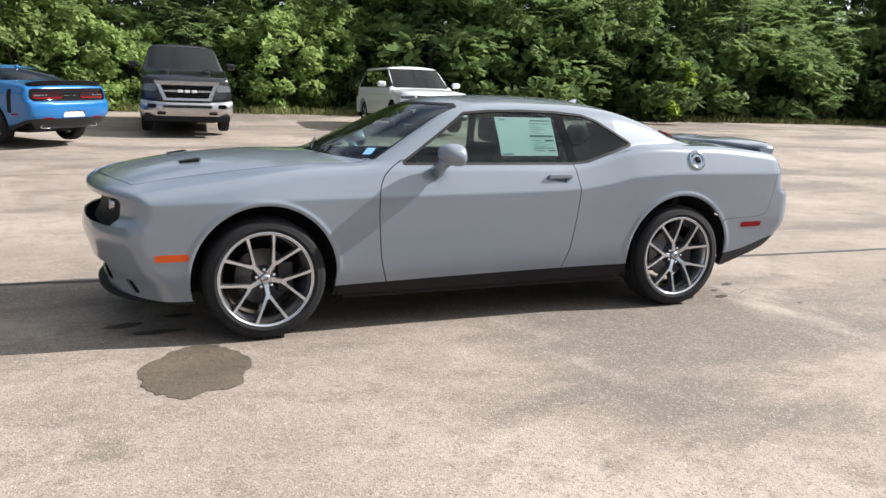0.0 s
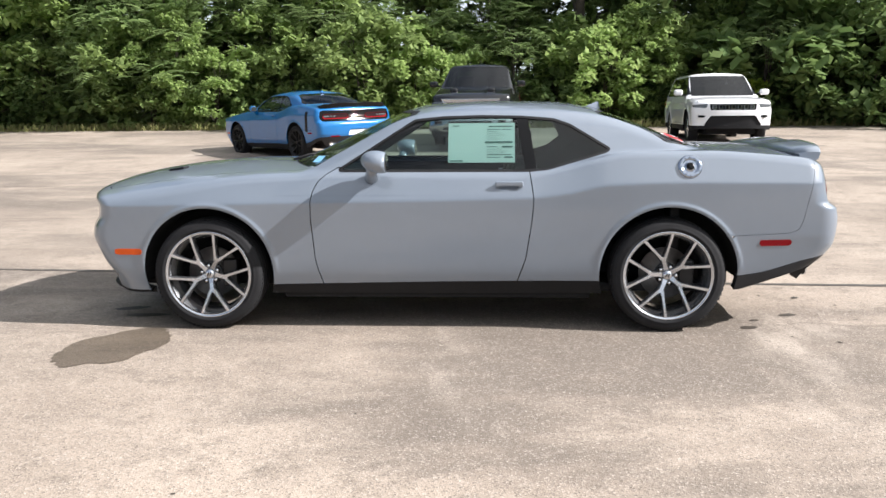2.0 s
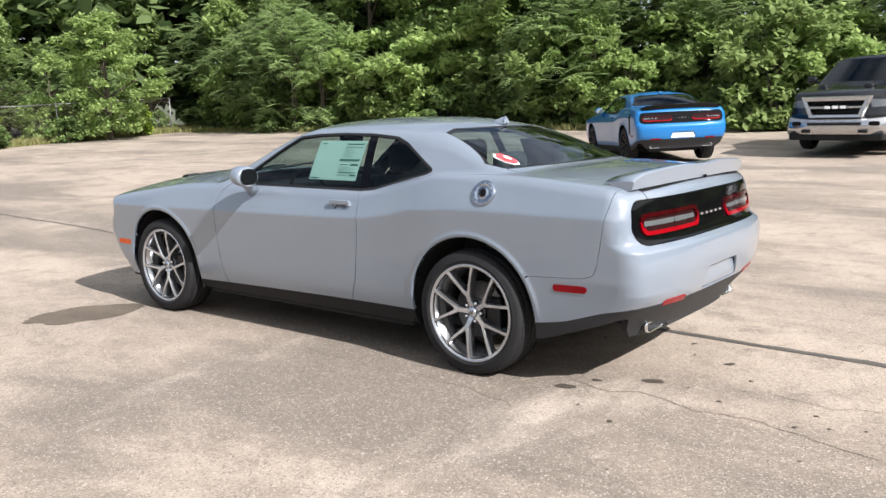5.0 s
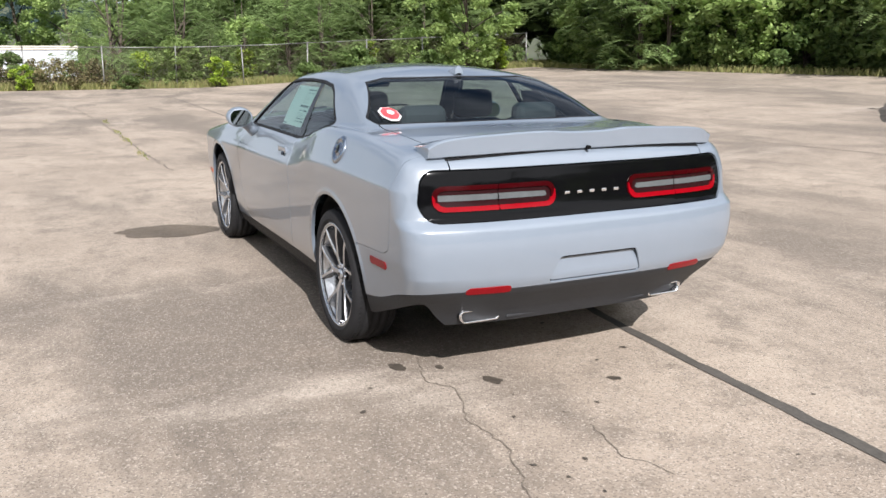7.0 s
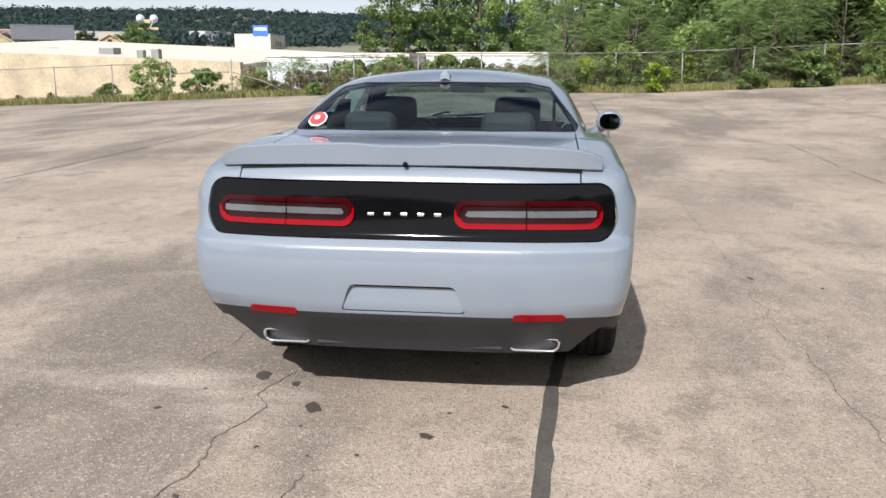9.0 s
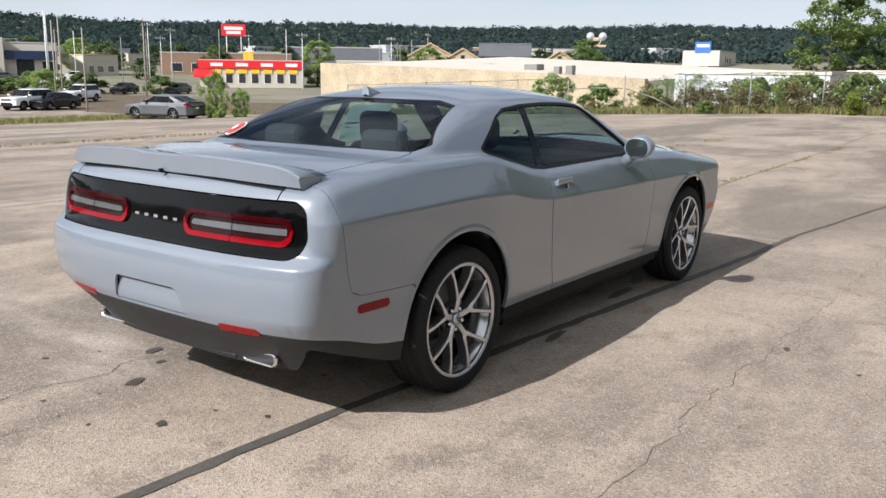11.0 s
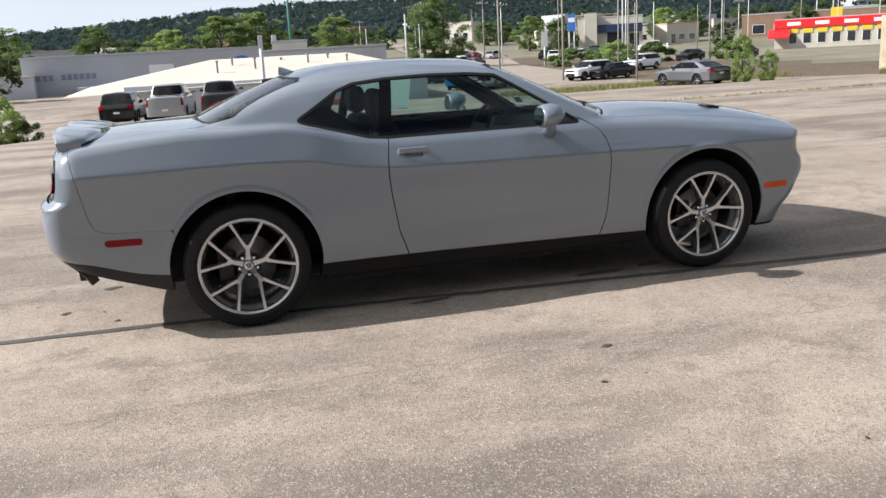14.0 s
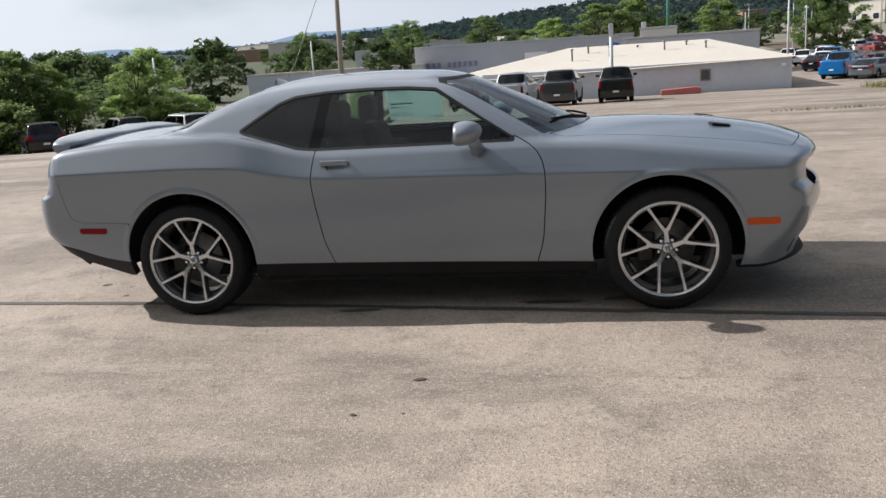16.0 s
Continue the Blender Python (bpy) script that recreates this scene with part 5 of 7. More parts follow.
x = -34.0
while x < 44:  # undergrowth, then young trees, then the tall ones
    k = int(rng.integers(0, 6))
    put_tree((SUMAC, SHRUB, LOW, TALL, SHRUB, SHRUB)[k], x, wood_edge(x) + 1.3 + rng.uniform(-0.3, 0.7), rng.uniform(0.7, 1.2) * (0.45 if k == 3 else 1.0))
    x += rng.uniform(1.15, 1.75)
x = -36.0
while x < 46:
    put_tree((SUMAC, TALL, DARK, TALL)[int(rng.integers(0, 4))], x, wood_edge(x) + 3.8 + rng.uniform(-0.6, 1.2), rng.uniform(0.75, 1.1))
    x += rng.uniform(2.6, 3.6)
x = -36.0
while x < 46:  # dark undergrowth closes the wood behind the first stems
    put_tree((SHRUB, SHRUB, SUMAC)[int(rng.integers(0, 3))], x, wood_edge(x) + 2.9 + rng.uniform(-0.4, 0.6), rng.uniform(1.0, 1.35), 1.2)
    x += rng.uniform(2.4, 3.2)
x = -38.0
while x < 48:
    put_tree((DARK, TALL, DARK)[int(rng.integers(0, 3))], x, wood_edge(x) + 8.0 + rng.uniform(-1, 2), rng.uniform(0.95, 1.3), 1.15)
    x += rng.uniform(3.4, 4.4)
put_tree(BRIGHT, 19.0, 22.2, 1.25)
put_tree(BRIGHT, 9.0, 23.0, 0.7)
# along the west fence and behind it
for y, k in ((-10.5, 0.5), (-4.2, 0.75), (-2.6, 0.85), (1.5, 0.5), (5.4, 0.8), (9.6, 0.55), (12.2, 0.9), (16.0, 0.7), (20.0, 0.9)):
    put_tree((LOW, LOW, BRIGHT)[int(rng.integers(0, 3))], -34.3, y, k * (0.6 if y < 2 else 0.8), 1.1)
y = -14.0
while y < 23:
    put_tree((SUMAC, LOW, BRIGHT, SHRUB, LOW, SUMAC)[int(rng.integers(0, 6))], -36.2 + rng.uniform(-0.8, 0.6), y, rng.uniform(0.55, 0.95) * (0.65 if y < 2 else 1.0))
    y += rng.uniform(1.4, 2.6)
y = 1.5
while y < 24:
    put_tree((FEATHER, SUMAC, SHRUB, FEATHER)[int(rng.integers(0, 4))], -40.5 + rng.uniform(-1.5, 1.0), y, rng.uniform(0.75, 1.05))
    y += rng.uniform(2.4, 3.4)
y = -14.0
while y < 30:
    put_tree((TALL, DARK, TALL)[int(rng.integers(0, 3))], (-54 if y > 3 else -76) + rng.uniform(-4, 3) + max(0, y) * 0.35, y, rng.uniform(0.95, 1.25), 1.1)
    y += rng.uniform(3.2, 4.4)
for x, y, k in ((-35.5, -21.5, 0.45), (-35.2, -19.0, 0.6), (-35.8, -16.6, 0.7)):
    put_tree((LOW, SHRUB)[int(rng.integers(0, 2))], x, y, k)
y = 2.5
while y < 26:
    put_tree((TALL, DARK, SUMAC, FEATHER)[int(rng.integers(0, 4))], -46.0 + rng.uniform(-2, 2), y, rng.uniform(0.8, 1.0), 1.15)
    y += rng.uniform(2.6, 3.6)
for x, y in ((-54, 8), (-50, 14), (-52, 20), (-47, 26), (-43, 30), (-39, 33), (-35, 31), (-31, 34), (-27, 33), (-44, 24)):
    put_tree(FAR, x, y, rng.uniform(1.35, 1.7), 1.15)
for k in range(60):  # trees over the lower ground to the south-east
    az, d = radians(rng.uniform(282, 322)), rng.uniform(95, 330)
    put_tree(FAR, d * math.cos(az), d * math.sin(az), rng.uniform(0.5, 0.95), rng.uniform(1.1, 1.6))
# trees that close the lot to the east, behind the camera's way
for k in range(14):
    put_tree(FAR, 50 + rng.uniform(-3, 3), -34 + k * 4.6, rng.uniform(1.1, 1.5), 1.2)
put_tree(TALL, -33.0, 17.5, 0.62, 1.15)
# trees about the town
for src, x, y, k, wide in ((DARK, -33.0, -118.0, 1.0, 1.1), (DARK, -30.5, -119.5, 0.9, 1.1), (TALL, -2.0, -154.0, 1.1, 1.6), (TALL, -9.0, -156.0, 1.15, 1.5), (TALL, -24.0, -162.0, 1.0, 1.5), (TALL, 6.0, -158.0, 0.9, 1.6), (TALL, 35.0, -43.0, 0.62, 1.5), (TALL, 38.0, -41.0, 0.6, 1.3), (TALL, 36.0, -46.0, 0.55, 1.4), (DARK, 33.0, -40.5, 0.42, 1.5), (SHRUB, 31.0, -42.0, 1.0, 1.1), (SHRUB, 34.0, -39.0, 1.0, 1.1), (SHRUB, 37.0, -38.0, 1.2, 1.2), (SHRUB, 28.0, -45.0, 0.9, 1.2), (SHRUB, 31.5, -38.0, 0.8, 1.3), (SHRUB, 25.5, -47.0, 0.8, 1.4), (TALL, 33.5, -44.5, 0.5, 1.2), (SUMAC, 30.8, -46.5, 0.75, 1.3), (TALL, 28.0, -46.0, 0.55, 1.0), (TALL, 30.5, -52.0, 0.62, 1.3), (SHRUB, 26.0, -48.0, 0.6, 1.4), (SHRUB, 10.4, -35.2, 0.68, 0.9), (LOW, 9.6, -36.0, 0.5, 1.0), (SHRUB, -28.8, -38.4, 0.78, 0.55), (SHRUB, -30.0, -37.6, 0.5, 0.6), (LOW, -52.0, -101.0, 1.3, 1.6), (LOW, -57.0, -99.0, 1.2, 1.5), (LOW, -47.0, -104.0, 1.1, 2.0), (SHRUB, -47.0, -90.0, 0.9, 1.2), (LOW, -64.0, -93.0, 1.1, 1.3), (TALL, -108.0, -108.0, 0.85, 1.3), (TALL, -128.0, -98.0, 0.75, 1.5), (DARK, -150.0, -76.0, 0.8, 1.6), (TALL, -70.0, -178.0, 0.8, 1.4), (TALL, -98.0, -168.0, 0.8, 1.5), (DARK, 20.0, -170.0, 0.9, 1.6), (DARK, 34.0, -160.0, 0.9, 1.6), (DARK, 48.0, -140.0, 0.8, 1.6)):
    put_tree(src, x, y, k, wide)

# small trees between the town's roofs
for k in range(110):
    az, d = radians(rng.uniform(206, 285)), rng.uniform(165, 330)
    put_tree(FAR, d * math.cos(az), d * math.sin(az), rng.uniform(0.45, 0.85), rng.uniform(1.0, 1.5))

# dry weeds and scrub that hide the foot of the white stores behind the west fence
town_rng, rng = rng, np.random.default_rng(31)
WEED = tree("shrub", 1.5, 0.75, 0.0, LEAF_DRY, "tall dry brownish-green weeds against the fence", "shrub", n_clump=42, per=34, size=0.085, puff=0.26, stems=4, crown=0.5, group="shrubs at the lot's edge")
SCRUB = tree("shrub", 1.9, 1.25, 0.0, LEAF_BLUE, "feathery grey-green scrub behind the fence", "shrub", n_clump=44, per=26, size=0.12, puff=0.36, feather=True, stems=4, crown=0.5, group="shrubs at the lot's edge")
y = -32.0
while y < 3:
    put_tree((WEED, WEED, SCRUB)[int(rng.integers(0, 3))], -35.3 + rng.uniform(-0.5, 0.5), y, rng.uniform(0.45, 0.85) * (0.75 if y < -15 else 1.05))
    y += rng.uniform(0.9, 1.6) * (1.7 if y < -15 else 0.8)
y = -15.0
while y < 4:
    put_tree((SCRUB, WEED, SCRUB, LOW)[int(rng.integers(0, 4))], -37.6 + rng.uniform(-0.9, 0.7), y, rng.uniform(0.75, 1.05))
    y += rng.uniform(0.9, 1.7)
rng = town_rng

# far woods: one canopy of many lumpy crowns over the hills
# the bluish leaf colour carries the haze of distance
HAZED_LEAF = leaf_material("hazed_tree_crowns", (0.045, 0.070, 0.068), (0.053, 0.081, 0.076), 0.45)
HAZED_LEAF.node_tree.nodes["Principled BSDF"].inputs["Specular IOR Level"].default_value = 0.0
HAZED_LEAF.node_tree.nodes["Principled BSDF"].inputs["Roughness"].default_value = 1.0
cards = []
for k in range(12500):
    az = rng.uniform(math.radians(168), math.radians(318))
    d = rng.uniform(0, 1) ** 1.3 * 1600 + 300
    if d < 380 and rng.uniform() < 0.6:
        continue
    cx, cy = d * math.cos(az), d * math.sin(az)
    r = rng.uniform(2.2, 4.0) * (1 + d / 1400)
    h = float(lot_height(np.array(cx), np.array(cy)))
    count = 36
    n = rng.normal(0, 1, (count, 3))
    n[:, 2] = np.abs(n[:, 2])
    n /= np.linalg.norm(n, axis=1, keepdims=True)
    p = np.array([cx, cy, h]) + n * np.array([r, r, r * rng.uniform(0.9, 1.5)]) * rng.uniform(0.4, 1.05, (count, 1))
    n = n + rng.normal(0, 0.6, (count, 3))
    u = np.cross(n, rng.normal(0, 1, (count, 3)))
    u /= np.linalg.norm(u, axis=1, keepdims=True)
    w = np.cross(n / np.linalg.norm(n, axis=1, keepdims=True), u)
    s = r * rng.uniform(0.16, 0.34, (count, 1))
    cards.append(np.stack([p - u * s, p + w * s * 0.8, p + u * s, p - w * s * 0.8], 1).reshape(-1, 3))
cards = np.concatenate(cards)
far_woods = flat("far_woods", cards, quads(cards), HAZED_LEAF)
tagged(far_woods, "dark woods over the distant hills, bluish haze in their colour", "woods", kind="stuff")

# blue mountains on the horizon; an emission glow stands in for haze
MOUNTAIN = bpy.data.materials.new("glowing_haze_mountains")
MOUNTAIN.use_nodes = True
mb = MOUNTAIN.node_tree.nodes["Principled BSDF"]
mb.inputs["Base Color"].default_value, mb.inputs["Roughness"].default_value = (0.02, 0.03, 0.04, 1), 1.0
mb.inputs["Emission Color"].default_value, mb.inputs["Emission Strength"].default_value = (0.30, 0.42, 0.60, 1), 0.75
mv, mf = [], []
for k in range(241):
    az = math.radians(160 + 165 * k / 240)
    h = 142 + 20 * math.sin(az * 9 + 1) + 14 * math.sin(az * 23) + 6 * math.sin(az * 61 + 2)
    mv += [(4100 * math.cos(az), 4100 * math.sin(az), 20), (4160 * math.cos(az), 4160 * math.sin(az), h)]
    if k:
        mf.append((2 * k - 2, 2 * k, 2 * k + 1, 2 * k - 1))
tagged(flat("backdrop", mv, mf, MOUNTAIN), "blue mountains on the horizon, their haze put in as glow", "mountains", kind="structure")

# rough grass and weeds along the lot's edges
BLADE = leaf_material("grass_blades", (0.14, 0.165, 0.052), (0.285, 0.26, 0.115), 0.3)


def blades(n, spot, tall):
    p = np.array([spot() for _ in range(n)])
    z = lot_height(p[:, 0], p[:, 1])
    a, h, lean = rng.uniform(0, 6.28, n), tall * rng.uniform(0.4, 1.3, n), rng.normal(0, 0.35, (n, 2))
    w = 0.012 + h * 0.03
    base = np.stack([p[:, 0], p[:, 1], z - 0.02], 1)
    s = np.stack([np.cos(a) * w, np.sin(a) * w, np.zeros(n)], 1)
    tip = base + np.stack([lean[:, 0] * h, lean[:, 1] * h, h], 1)
    mid = (base + tip) / 2 + np.array([0, 0, 1]) * (h * 0.08)[:, None]
    return np.stack([base - s, base + s, mid + s * 0.7, tip, mid - s * 0.7], 1).reshape(-1, 3)


gv2 = np.concatenate([
    blades(26000, lambda: (-34.4 - abs(rng.normal(0, 0.9)), rng.uniform(-34, 24)), 0.34),
    blades(9000, lambda: (rng.uniform(-34, 44), 22.0 + abs(rng.normal(0, 0.5))), 0.26),
    blades(5000, lambda: (rng.uniform(-36, -16), -44.5 + rng.normal(0, 1.2)), 0.35),
    blades(260, lambda: (rng.choice([-8.1, -10.6, -15.2, -12.4]) + rng.normal(0, 0.35), -0.86 + rng.normal(0, 0.03)), 0.05),
    blades(260, lambda: (rng.choice([-9.6, -11.0, -13.0, -16.0]) + rng.normal(0, 0.5), -3.84 + rng.normal(0, 0.04)), 0.06),
    blades(900, lambda: (rng.uniform(-24, -6), -19.6 + rng.normal(0, 0.10) - rng.uniform(0, 0.2)), 0.10),
])
grass = flat("grass", gv2, np.arange(len(gv2)).reshape(-1, 5).tolist(), BLADE)
tagged(grass, "rough green and dry grass along the lot's edge", "grass", kind="stuff")
# ---- other vehicles ----
SHAPES = {
    "suv": dict(nose=-2.40, tail=2.42, half=0.935, top=((-2.6, 0.86), (-2.38, 0.98), (-2.1, 1.07), (-1.2, 1.13), (2.6, 1.13)), roof=1.745, screen=(-1.22, 1.12, 0.62), rear=(2.40, 1.12, 1.55), axle=(-1.45, 1.46), wheel=0.385, belt=1.13, low=0.42, cut=(-0.98, 2.15), tumble=0.30),
    "pickup": dict(nose=-2.85, tail=2.95, half=0.99, top=((-3.0, 1.08), (-2.8, 1.165), (-2.5, 1.27), (-1.4, 1.42), (1.2, 1.40), (1.4, 1.42), (3.0, 1.42)), roof=2.03, screen=(-1.42, 1.40, 0.62), rear=(1.38, 1.40, 2.6), axle=(-1.80, 1.86), wheel=0.425, belt=1.40, low=0.38, cut=(-1.12, 1.20), tumble=0.31),
    "sedan": dict(nose=-2.38, tail=2.46, half=0.92, top=((-2.6, 0.68), (-2.36, 0.78), (-2.0, 0.88), (-1.0, 0.98), (0.5, 1.02), (1.8, 1.10), (2.6, 1.08)), roof=1.46, screen=(-1.08, 0.98, 0.52), rear=(2.02, 1.09, 0.40), axle=(-1.42, 1.40), wheel=0.33, belt=0.98, low=0.30, cut=(-0.72, 1.52), tumble=0.36),
}


def vehicle_solid(p):
    top = curve(*p["top"])

    def solid(x, y, z):
        a = np.abs(y)
        u = z - 0.80
        side = a - (p["half"] - 0.16 * np.maximum(u, 0) - 0.05 * np.maximum(-u, 0))
        for c in p["axle"]:
            r = np.hypot(x - c, z - p["wheel"])
            side = side - 0.02 * np.exp(-(((r - p["wheel"] - 0.10) / 0.05) ** 2))
        nose = p["nose"] + 0.22 * (a / p["half"]) ** 3 + 0.10 * np.maximum(z - 0.75, 0)
        tail = p["tail"] - 0.10 * (a / p["half"]) ** 4 - 0.06 * np.maximum(z - 0.75, 0)
        low = smax(smax(smax(side, z - (top(x) - 0.05 * (a / p["half"]) ** 3), 0.08), nose - x, 0.10), x - tail, 0.08)
        h = z - p["belt"]
        sx, sz, sl = p["screen"]
        rx, rz, rl = p["rear"]
        cab = smax(a - (p["half"] - 0.055 - p["tumble"] * h), z - (p["roof"] - 0.09 * y * y), 0.10)
        cab = smax(cab, (z - (sz + (x - sx - 0.20 * a * a) * sl)) / math.hypot(1, sl), 0.06)
        cab = smax(cab, (z - (rz - (x - rx + 0.10 * a * a) * rl)) / math.hypot(1, rl), 0.08)
        return smin(low, np.maximum(cab, p["belt"] - 0.15 - z), 0.03)

    return solid


def road_wheel(parent, x, y, r, s, metal):
    w = new("wheel")
    w.parent, w.location = parent, (x, y, r)
    w.empty_display_size = 0.1
    k = r / 0.364
    part("tyre", lathe([(0.25 * k, -0.10 * s), (0.30 * k, -0.118 * s), (0.345 * k, -0.105 * s), (r, -0.08 * s), (r, 0.08 * s), (0.345 * k, 0.105 * s), (0.30 * k, 0.118 * s), (0.25 * k, 0.10 * s)], steps=40), RUBBER, w)
    part("rim", lathe([(0.25 * k, 0.105 * s), (0.235 * k, 0.10 * s), (0.225 * k, 0.02 * s), (0.0, 0.0)], steps=32), RIM_BLACK, w)
    for j in range(5):
        bm = box(0.02, 0.24 * k, -0.012, 0.012, -0.028, 0.028, 0.008)
        bmesh.ops.transform(bm, matrix=Matrix.Translation((0, 0.085 * s, 0)) @ Matrix.Rotation(2 * math.pi * j / 5 + 0.3, 4, "Y"), verts=bm.verts)
        part("spoke", bm, metal, w)


def vehicle(kind, m, paint, label, category, step=0.045, metal=MACHINED, trim=True, group="parked vehicles"):
    p = SHAPES[kind]
    names = {"suv": "suv_car", "pickup": "pickup_truck", "sedan": "sedan_car"}
    car = thing(names[kind], m, label, category, group)
    sh = Shell(vehicle_solid(p), p["nose"] + 0.45, p["tail"] - 0.42, p["half"] * 0.5, p["belt"] - 0.3, 0.2, step, 3.0)
    _, rest = sh.cut(sh.all, lambda x, y, z: z - (p["low"] - 0.10 + 0.12 * np.clip(np.abs(x) - 2.0, 0, 1)))
    for c in p["axle"]:
        _, rest = sh.cut(rest, lambda x, y, z: np.where(y > 0.3, np.hypot(x - c, z - p["wheel"]) - p["wheel"] - 0.075, 1.0))
    black, rest = sh.cut(rest, lambda x, y, z: z - (p["low"] + 0.02))
    b, t, (c0, c1) = p["belt"] + 0.05, p["roof"] - 0.115, p["cut"]
    sl, rl = p["screen"][2], p["rear"][2]
    lean = (t - b)
    side_line = ((c0, b), (c0 + lean / sl, t), (c1 - lean / rl * 0.7, t), (c1, b))
    win, rest = sh.cut(rest, lambda x, y, z: np.where(y > p["half"] * 0.55, inside(x, z, side_line, 0.015), 1.0))
    posts, win = sh.cut(win, lambda x, y, z: np.minimum(np.abs(x - 0.10), np.abs(x - (1.12 if kind != "pickup" else 0.98))) - 0.035)
    hw = p["half"] - 0.055 - p["tumble"] * lean
    front_line = ((-0.3, b - 0.02), (hw + p["tumble"] * lean * 0.85 - 0.10, b - 0.02), (hw - 0.07, t + 0.02), (-0.3, t + 0.03))
    screen, rest = sh.cut(rest, lambda x, y, z: np.where((x < 0.2) & (x > p["nose"] + 0.6), inside(y, z, front_line, 0.01), 1.0))
    back, rest = sh.cut(rest, lambda x, y, z: np.where(x > 0.9, inside(y, z, front_line, 0.0), 1.0))
    nx, tx = p["nose"] + 0.30, p["tail"] - 0.30
    zl = {"suv": (0.80, 0.95), "pickup": (0.72, 1.06), "sedan": (0.62, 0.74)}[kind]
    lamp_up = {"suv": 0.05, "pickup": 0.17, "sedan": 0.03}[kind]
    lamp, rest = sh.cut(rest, lambda x, y, z: np.where(x < nx + 0.2, inside(y, z, ((p["half"] * 0.66, zl[0] + lamp_up), (p["half"] * 0.97, zl[0] + lamp_up + 0.02), (p["half"] * 0.98, zl[1] - 0.02), (p["half"] * 0.62, zl[1])), 0.0), 1.0))
    grille, rest = sh.cut(rest, lambda x, y, z: np.where(x < nx, inside(y, z, ((-0.3, zl[0]), (p["half"] * 0.56, zl[0]), (p["half"] * 0.58, zl[1]), (-0.3, zl[1])), 0.0), 1.0))
    intake, rest = sh.cut(rest, lambda x, y, z: np.where(x < nx, inside(y, z, ((-0.3, p["low"] + 0.02), (p["half"] * 0.72, p["low"] + 0.02), (p["half"] * 0.55, zl[0] - 0.13), (-0.3, zl[0] - 0.13)), 0.0), 1.0))
    tz = {"suv": (0.90, 1.12), "pickup": (0.92, 1.33), "sedan": (0.84, 0.98)}[kind]
    tail, rest = sh.cut(rest, lambda x, y, z: np.where(x > tx, inside(y, z, ((p["half"] * (0.84 if kind == "pickup" else 0.62), tz[0]), (1.2, tz[0]), (1.2, tz[1]), (p["half"] * (0.84 if kind == "pickup" else 0.62), tz[1])), 0.0), 1.0))
    bonnet, rest = sh.cut(rest, lambda x, y, z: np.where((z > zl[1] + 0.015) & (x < p["screen"][0] + 0.1), y - p["half"] * 0.86, 1.0), 0.008)
    door, rest = sh.cut(rest, lambda x, y, z: np.where(y > p["half"] * 0.6, inside(x, z, ((c0 + 0.02, p["low"] + 0.06), (c0 - 0.02, b - 0.03), (1.05, b - 0.03), (1.05, p["low"] + 0.06))), 1.0), 0.008)
    sh.panel("lower_trim", black, TRIM, car, 0, 0.06, label="black lower trim")
    sh.panel("bonnet", bonnet, paint, car)
    sh.panel("body_shell", rest, paint, car)
    sh.panel("windscreen", screen, GLASS_DARK, car, 0, 0.0, 0.006, "dark reflective windscreen")
    sh.panel("rear_window", back, GLASS_DARK, car, 0, 0.0, 0.006, "dark rear window")
    sh.panel("grille", grille, GLOSS_BLACK, car, 0, 0.03, 0.02, "black grille")
    sh.panel("air_intake", intake, TRIM, car, 0, 0.0, 0.03)
    for s in (-1, 1):
        sh.panel("door", door, paint, car, s)
        sh.panel("side_window", win, GLASS_DARK, car, s, 0.0, 0.006, "dark side glass")
        sh.panel("window_post", posts, TRIM, car, s, 0.0, 0.003)
        sh.panel("headlamp", lamp, LAMP_CLEAR, car, s, 0.02, 0.004, "clear headlamp")
        sh.panel("tail_lamp", tail, LAMP_RED, car, s, 0.02, -0.004, "red tail lamp")
        for x in p["axle"]:
            road_wheel(car, x, s * (p["half"] - 0.14), p["wheel"], s, metal)
        bm = box(-0.09, 0.09, -0.11, 0.11, -0.075, 0.075, 0.05, 3)
        bmesh.ops.translate(bm, verts=bm.verts, vec=(c0 + 0.12, s * (p["half"] + 0.12), b + 0.06))
        mir = part("door_mirror", bm, paint, car, "door mirror")
        part("mirror_arm", box(c0 + 0.08, c0 + 0.16, s * (p["half"] - 0.06), s * (p["half"] + 0.06), b - 0.01, b + 0.03, 0.01), TRIM, mir)
    part("underbody", box(p["nose"] + 0.3, p["tail"] - 0.3, -p["half"] * 0.62, p["half"] * 0.62, 0.22, p["low"] + 0.25, 0.02), WELL, car)
    part("cabin_block", box(p["cut"][0] - 0.1, p["cut"][1] - 0.1, -p["half"] * 0.78, p["half"] * 0.78, 0.4, p["belt"] - 0.05, 0.05), CABIN, car)
    for y in (-0.4, 0.4):
        part("seat", box(0.25, 0.42, y - 0.25, y + 0.25, p["belt"] - 0.1, p["roof"] - 0.28, 0.08, 3), SEAT, car)
    part("rear_plate", box(p["tail"] - 0.03, p["tail"] + 0.004, -0.16, 0.16, 0.66, 0.76, 0.005), STICKER_WHITE, car, "pale number plate")
    return car, p


def on_lot(x, y, turn, tilt=0.0):
    return pose(x, y, float(lot_height(np.array(x), np.array(y))), tilt, 0, turn)


CHROME_DULL = material("dull_chrome", (0.55, 0.55, 0.56), 0.22, 0.9, vary=0.15, scale=8)
